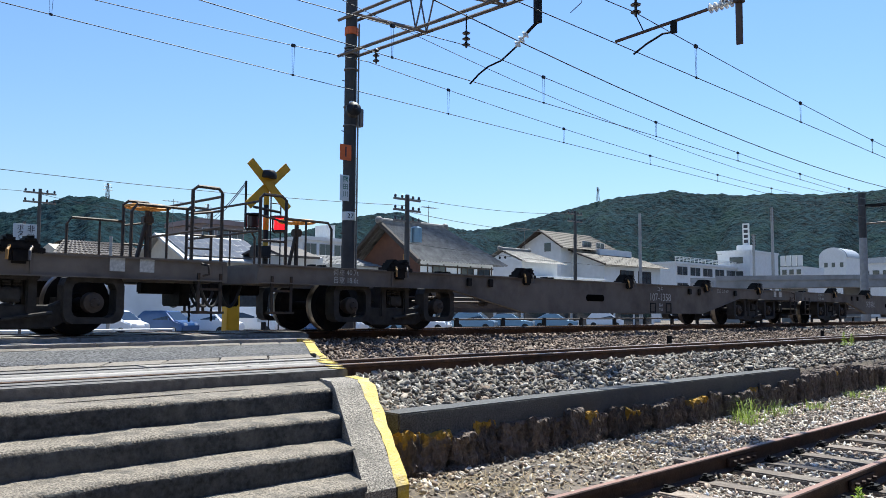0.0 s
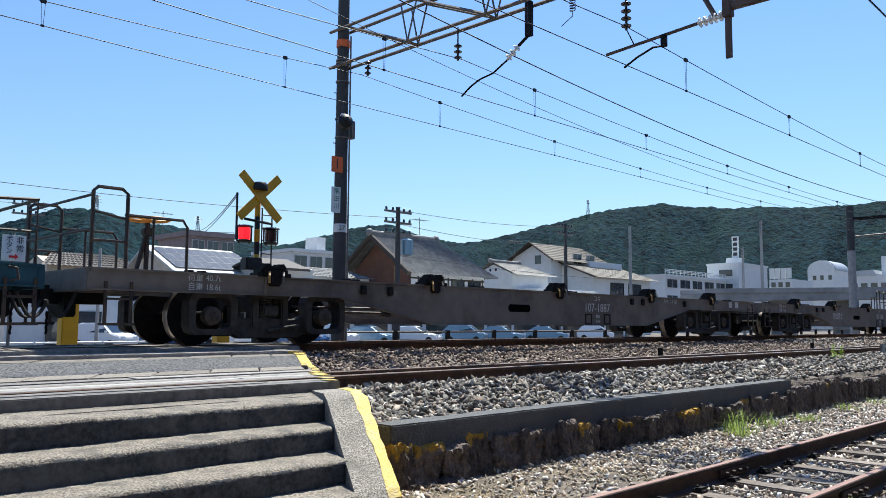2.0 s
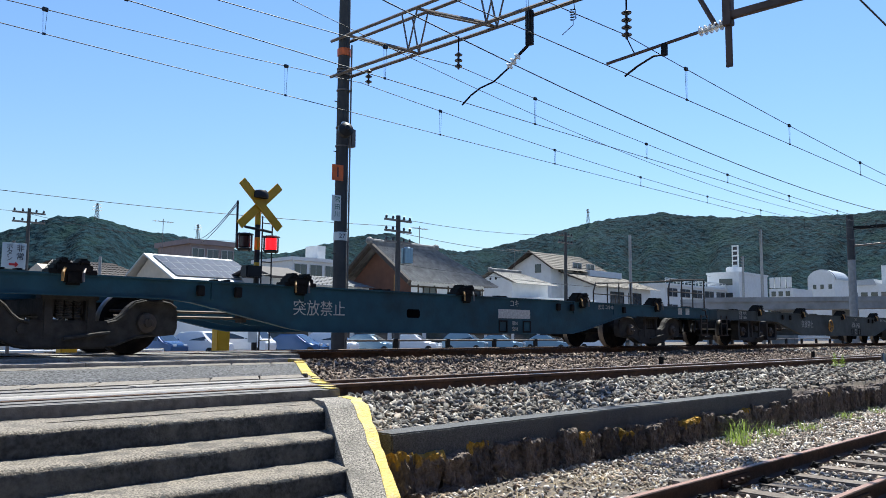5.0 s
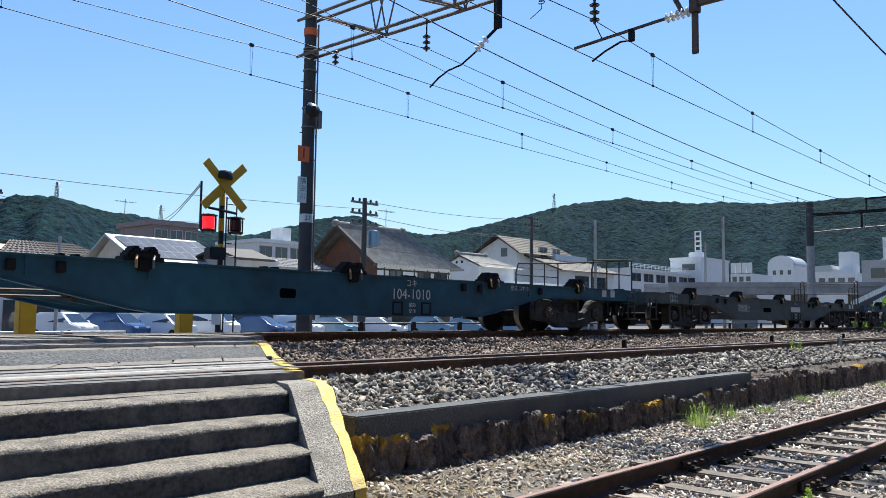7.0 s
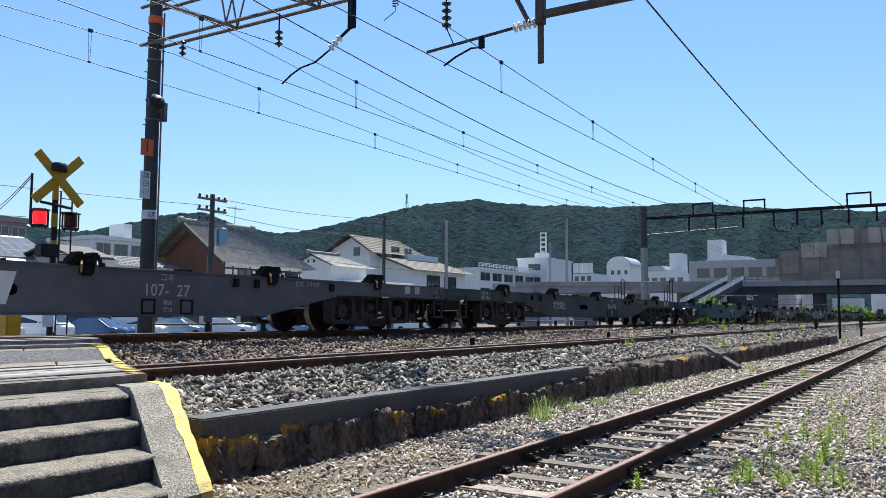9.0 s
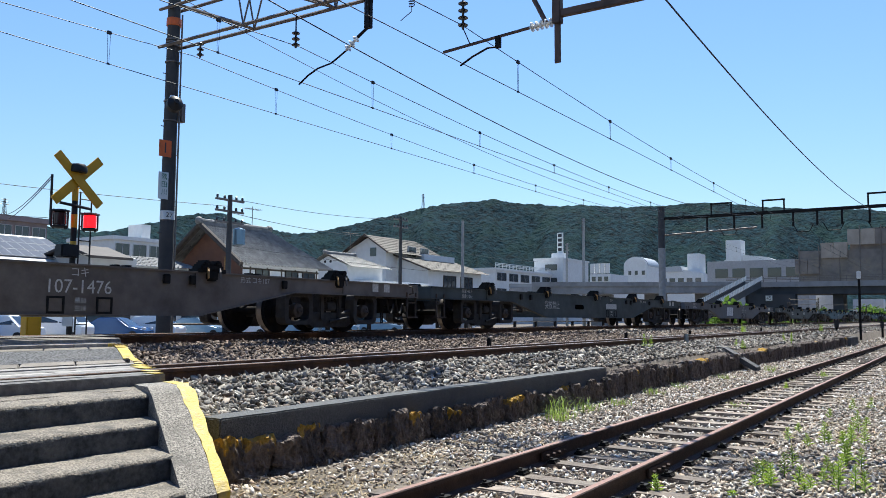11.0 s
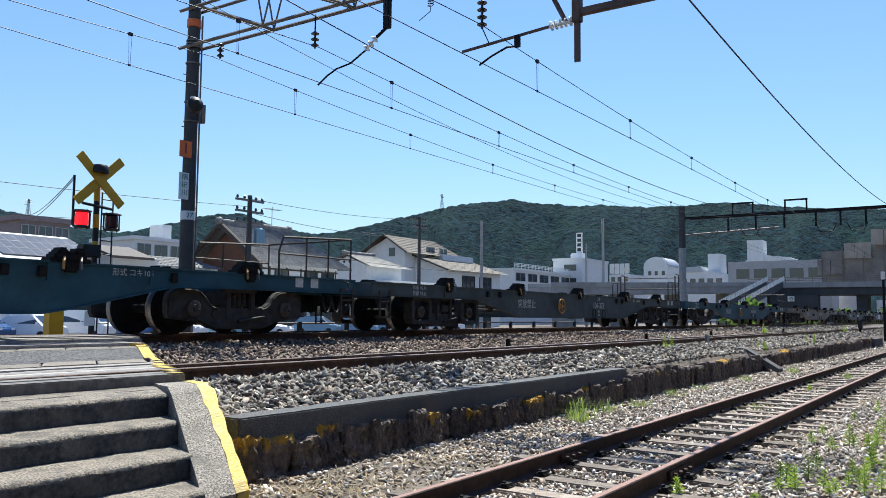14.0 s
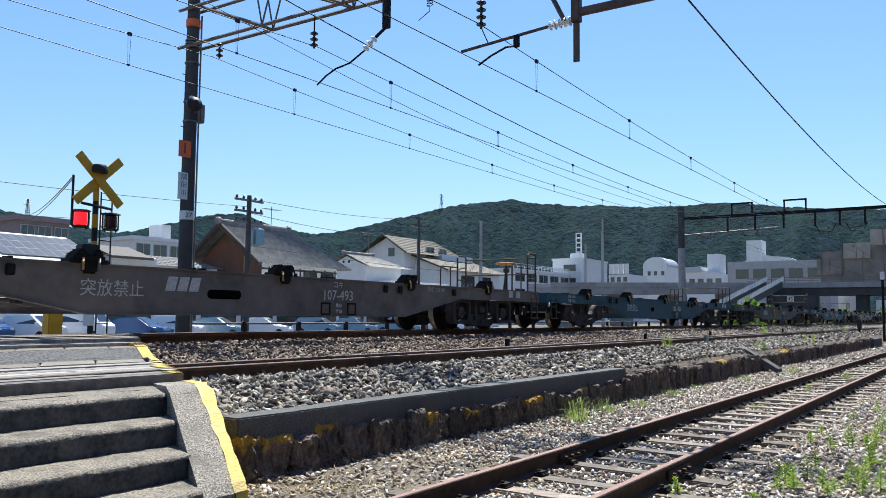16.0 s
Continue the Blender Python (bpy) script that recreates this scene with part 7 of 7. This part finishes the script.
# ---- plants ----
def leaf_tuft(name, x, y, h, n, material, label, seed, spread=0.5, z=None, kind="weed"):
    """Upright stems with many narrow leaves set round them."""
    rng = random.Random(seed)
    zz = float(ground_z(x, y)) if z is None else z
    g = thing(name, label, "plant", pose(x, y, zz), group="weeds beside the track")
    V, F = [], []
    for k in range(n):
        bx, by = rng.gauss(0, spread * 0.4), rng.gauss(0, spread * 0.4)
        hh = h * rng.uniform(0.55, 1.0)
        lx, ly = rng.gauss(0, 0.06) * hh, rng.gauss(0, 0.06) * hh
        part("stem", rod(B(), (bx, by, -0.03), (bx + lx, by + ly, hh), 0.005 + 0.002 * hh, 5, 0.002), M["leaf"], g)
        m = int(20 + 60 * hh)
        for j in range(m):
            u = 0.12 + 0.88 * (j / m) ** 0.8
            a = j * 2.4 + rng.uniform(-0.3, 0.3)
            ln = (0.055 + 0.085 * min(1, hh)) * (1.25 - 0.75 * u) * rng.uniform(0.8, 1.25)
            w = ln * 0.11
            c = Vector((bx + lx * u, by + ly * u, hh * u))
            d = Vector((math.cos(a), math.sin(a), 0.55 + 0.6 * u)).normalized()
            sd = d.cross(Vector((0, 0, 1))).normalized() * w
            o = len(V)
            mid = c + d * ln * 0.55
            tip = c + d * ln + Vector((0, 0, -0.25 * ln))
            V += [c, mid + sd, tip, mid - sd]
            F += [(o, o + 1, o + 2), (o, o + 2, o + 3)]
    part("leaves", raw_mesh("leaves", np.array([v[:] for v in V]), np.array(F), material), None, g)


def grass_tuft(x, y, h, n, seed, spread=0.25, z=None, dry=False):
    rng = random.Random(seed)
    zz = float(ground_z(x, y)) if z is None else z
    V, F = [], []
    for k in range(n):
        b = Vector((rng.gauss(0, spread * 0.5), rng.gauss(0, spread * 0.35), -0.02))
        a = rng.uniform(0, 6.28)
        out = rng.uniform(1.2, 3.5) if dry else rng.uniform(0.3, 1.3)
        hh = h * rng.uniform(0.4, 1.0)
        sd = Vector((-math.sin(a), math.cos(a), 0)) * 0.004
        p1 = b + Vector((math.cos(a) * out * hh * 0.35, math.sin(a) * out * hh * 0.35, hh * (0.35 if dry else 0.6)))
        p2 = b + Vector((math.cos(a) * out * hh, math.sin(a) * out * hh, hh * (rng.uniform(0.0, 0.3) if dry else 1 - 0.35 * out)))
        o = len(V)
        V += [b - sd, b + sd, p1 + sd, p1 - sd, p2]
        F += [(o, o + 1, o + 2), (o, o + 2, o + 3), (o + 3, o + 2, o + 4)]
    ob = new("grass_tuft", raw_mesh("grass_tuft", np.array([v[:] for v in V]), np.array(F), M["dry" if dry else "grass"]))
    ob.matrix_basis = pose(x, y, zz)
    tagged(ob, "dry tangled grass stalks on the gravel" if dry else "bright green grass tuft at the foot of the wall", "grass", kind="stuff", group="grass tufts")


def build_plants():
    rng = random.Random(77)
    k = 0
    for (x, y, h, n) in (
            (7.16, 0.79, 0.42, 3), (6.97, 0.88, 0.35, 3), (8.11, 0.82, 0.55, 3), (8.17, 0.96, 0.36, 4), (7.09, 0.97, 0.27, 4), (9.47, 0.97, 0.35, 4),
            (7.24, 1.2, 0.34, 3), (6.97, 1.22, 0.26, 4), (7.68, 1.18, 0.29, 4), (7.27, 1.35, 0.25, 4), (6.83, 1.4, 0.17, 2), (6.81, 1.5, 0.15, 2),
            (7.9, 1.54, 0.15, 2), (9.42, 1.63, 0.26, 2), (9.18, 1.35, 0.26, 2), (9.45, 1.28, 0.35, 4), (9.76, 1.19, 0.3, 4), (10.46, 1.63, 0.23, 2),
            (10.79, 1.19, 0.4, 4), (6.34, 2.13, 0.23, 4), (12.12, 1.57, 0.22, 2), (13.09, 1.33, 0.36, 2), (6.54, 1.52, 0.1, 2), (6.91, 1.03, 0.22, 4),
            (8.9, 0.62, 0.75, 1), (9.6, 0.36, 0.5, 4), (10.8, 0.4, 0.55, 4), (12.5, 0.4, 0.55, 4), (14.5, 0.5, 0.5, 3), (11.5, 1.15, 0.25, 2),
            (13.5, 1.2, 0.3, 2), (16, 0.8, 0.4, 3), (18, 0.7, 0.4, 3)):
        h *= 0.68
        n = (n + 1) // 2
        leaf_tuft("weed", x, y, h, n, M["leaf"], "tall fresh green weeds with narrow leaves" if h > 0.3 else "young green weed growing in the gravel", 100 + k, 0.25)
        k += 1
    for (x, y, h, n) in ((10.3, 4.75, 0.42, 70), (10.9, 4.6, 0.3, 60), (9.8, 4.5, 0.3, 70), (12.0, 4.5, 0.22, 60), (14.0, 4.6, 0.24, 60), (15.5, 4.6, 0.2, 50), (18.5, 4.5, 0.22, 50), (22.0, 4.2, 0.3, 60), (13.0, 3.0, 0.16, 40), (19.0, 3.3, 0.2, 40), (21, 2.8, 0.22, 40)):
        grass_tuft(x, y, h, n, 300 + k)
        k += 1
    for (x, y, h, n) in ((17.6, 5.9, 0.42, 2), (23.5, 5.2, 0.3, 3), (31, 5.2, 0.4, 3), (36, 7.9, 0.5, 4), (44, 6.0, 0.5, 3), (17.0, 3.0, 0.18, 2), (20.5, 2.9, 0.2, 2)):
        leaf_tuft("weed", x, y, h, n, M["leaf"], "green weed standing in the ballast", 500 + k, 0.25)
        k += 1
    for j in range(26):
        grass_tuft(rng.uniform(4.4, 8.5), rng.uniform(3.7, 4.7), 0.16, 40, 700 + j, 0.5, dry=True)
    for j in range(22):
        grass_tuft(rng.uniform(7, 16), rng.uniform(0.4, 1.7), 0.25, 30, 800 + j, 0.5, dry=True)
    # bushes near the bridge
    for (x, y, s) in ((60, 14.5, 0.9), (64, 15, 0.8), (100, 17, 1.3), (92, 16.5, 1.2), (118, 16, 1.6), (128, 30, 3.0), (132, 33, 2.6), (160, 14, 2.2), (135, 15.5, 1.4), (150, 11, 1.6)):
        r2 = np.random.RandomState(int(x))
        n = 700
        d = r2.normal(size=(n, 3))
        d /= np.linalg.norm(d, axis=1)[:, None]
        c = d * (0.45 + 0.55 * r2.rand(n, 1)) * s * np.array([1.3, 1.0, 0.8]) * (1 + 0.25 * np.sin(d[:, :1] * 7))
        e1, e2 = r2.normal(size=(n, 3)) * s * 0.09, r2.normal(size=(n, 3)) * s * 0.09
        V = np.stack([c - e1, c + e2, c + e1, c - e2], 1).reshape(-1, 3)
        ob = new("bush", raw_mesh("bush", V, np.arange(n * 4).reshape(n, 4), M["bush"]))
        ob.matrix_basis = pose(x, y, float(ground_z(x, y)) + s * 0.6)
        tagged(ob, "leafy green bush beside the line", "bush", group="bushes")


build_plants()


# ---- small things along the line ----
def build_small():
    d = thing("drain_board", "pale concrete channel bent down over the stone wall", "drain channel")
    bm = prism(B(), [(6.1, 0.52), (5.25, 0.44), (4.45, -0.04), (4.45, -0.16), (5.3, 0.30), (6.1, 0.36)], "x", 21.6, 22.05)
    part("channel", bm, M["coping"], d)
    p = thing("distance_plate", "small blue and white trackside number plate", "marker", pose(20.8, 6.0, 0.45))
    part("post", box(B(), -0.03, 0.03, -0.03, 0.03, -0.1, 0.35), M["galv"], p)
    part("plate", box(B(), -0.09, 0.09, -0.05, -0.03, 0.05, 0.34), M["car_silver"], p)
    b = thing("cable_box", "flat grey concrete cable pit beside the track", "cable pit", pose(46, 5.2, 0))
    part("pit", box(B(), -1.6, 1.6, -0.5, 0.5, -0.2, 0.28, 0.02), M["coping"], b)
    for (x, y, h) in ((52, 5.0, 3.6), (50, 6.0, 0.8), (60, 4.5, 0.7)):
        s = thing("ground_signal" if h < 2 else "signal_post", "small dark trackside signal" if h < 2 else "slim trackside signal post with pale head", "signal", pose(x, y, 0))
        part("post", rod(B(), (0, 0, 0), (0, 0, h), 0.07, 8), M["steel_dark"], s)
        part("head", box(B(), -0.11, 0.11, -0.11, 0.11, h - 0.1, h + 0.35, 0.03), M["white_paint" if h > 2 else "black"], s)
    for x in (14.5, 22.5, 29, 37, 41):
        s = thing("rail_stake", "short dark iron stake in the ballast", "stake", pose(x, 8.2, 0.5))
        part("stake", box(B(), -0.04, 0.04, -0.04, 0.04, 0, 0.26, 0.01), M["steel_dark"], s)
    c = thing("drink_can", "crushed pale drink can on the coping", "can", pose(11.5, 5.3, 0.42, 90, 0, 30))
    part("can", lathe(B(), [(0.028, 0), (0.033, 0.01), (0.033, 0.11), (0.026, 0.122)], 12), M["galv"], c)


build_small()


# ---- what moves ----
def share_keys(ob, source):
    """Give ob the same keyed path as its twin."""
    ob.rotation_mode = "QUATERNION"
    ob.animation_data_create()
    ob.animation_data.action = source.animation_data.action
    ob.animation_data.action_slot = source.animation_data.action_slot


def motions():
    # wheels roll at the train's speed; all those on one end of a bogie turn alike
    first = {}
    for w in WHEELS:
        x = w.matrix_basis.translation.x
        key = x > 0
        if key in first:
            share_keys(w, first[key])
            continue
        rows = []
        for f in range(0, 481):
            t = f / FPS
            rows.append((t, pose(x, 0, 0.43, 0, math.degrees(SPEED * min(t, 15.46) / 0.43) % 360, 0)))
        walk(w, rows)
        first[key] = w
    # the right lantern shows red for half a second in each cycle, the left one for the rest
    for k, drum in enumerate(DRUMS):
        x, y, z = drum.matrix_basis.translation
        base = -32 + (0 if k == 0 else 180)
        rows = []
        state = 180.0
        t = -0.15 - 0.25
        while t < 15.3:
            for (at, goal) in ((t, 180), (t + 0.5, 360)):
                if at <= 0.05:
                    continue
                for j in range(4):
                    rows.append((at + j / 30, pose(x, y, z, 0, 0, base + goal - 180 + 60 * j)))
            t += 1.25
        first = pose(x, y, z, 0, 0, base + 180)
        rows = [(0.0, first)] + rows
        last = rows[-1]
        walk(drum, rows + [(16.0, last[1])])
    stop = 15.46
    times = [0.0] + [float(k) for k in range(1, 15)] + [15.0, 15.4333]
    # the train surges a little on its couplings
    surge_t = [0, 1, 2, 3, 4, 6.5, 8, 9, 12, 13.5, 14.5, 15.46]
    surge_x = [0.27, 0.16, -0.06, -0.06, -0.01, 0.06, 0.10, 0.02, 0.33, 0.40, 0.50, 0.45]
    for i, w in TRAIN:
        rows = [(t, pose(X0 - PITCH * i + SPEED * t + float(np.interp(t, surge_t, surge_x)), TRACKY, RAILZ)) for t in times]
        end = X0 - PITCH * i + SPEED * stop + surge_x[-1]
        rows += [(15.4667, pose(end, TRACKY, RAILZ)), (15.5, pose(end, TRACKY, RAILZ)), (16.0, pose(end, TRACKY, RAILZ))]
        walk(w, rows)


motions()
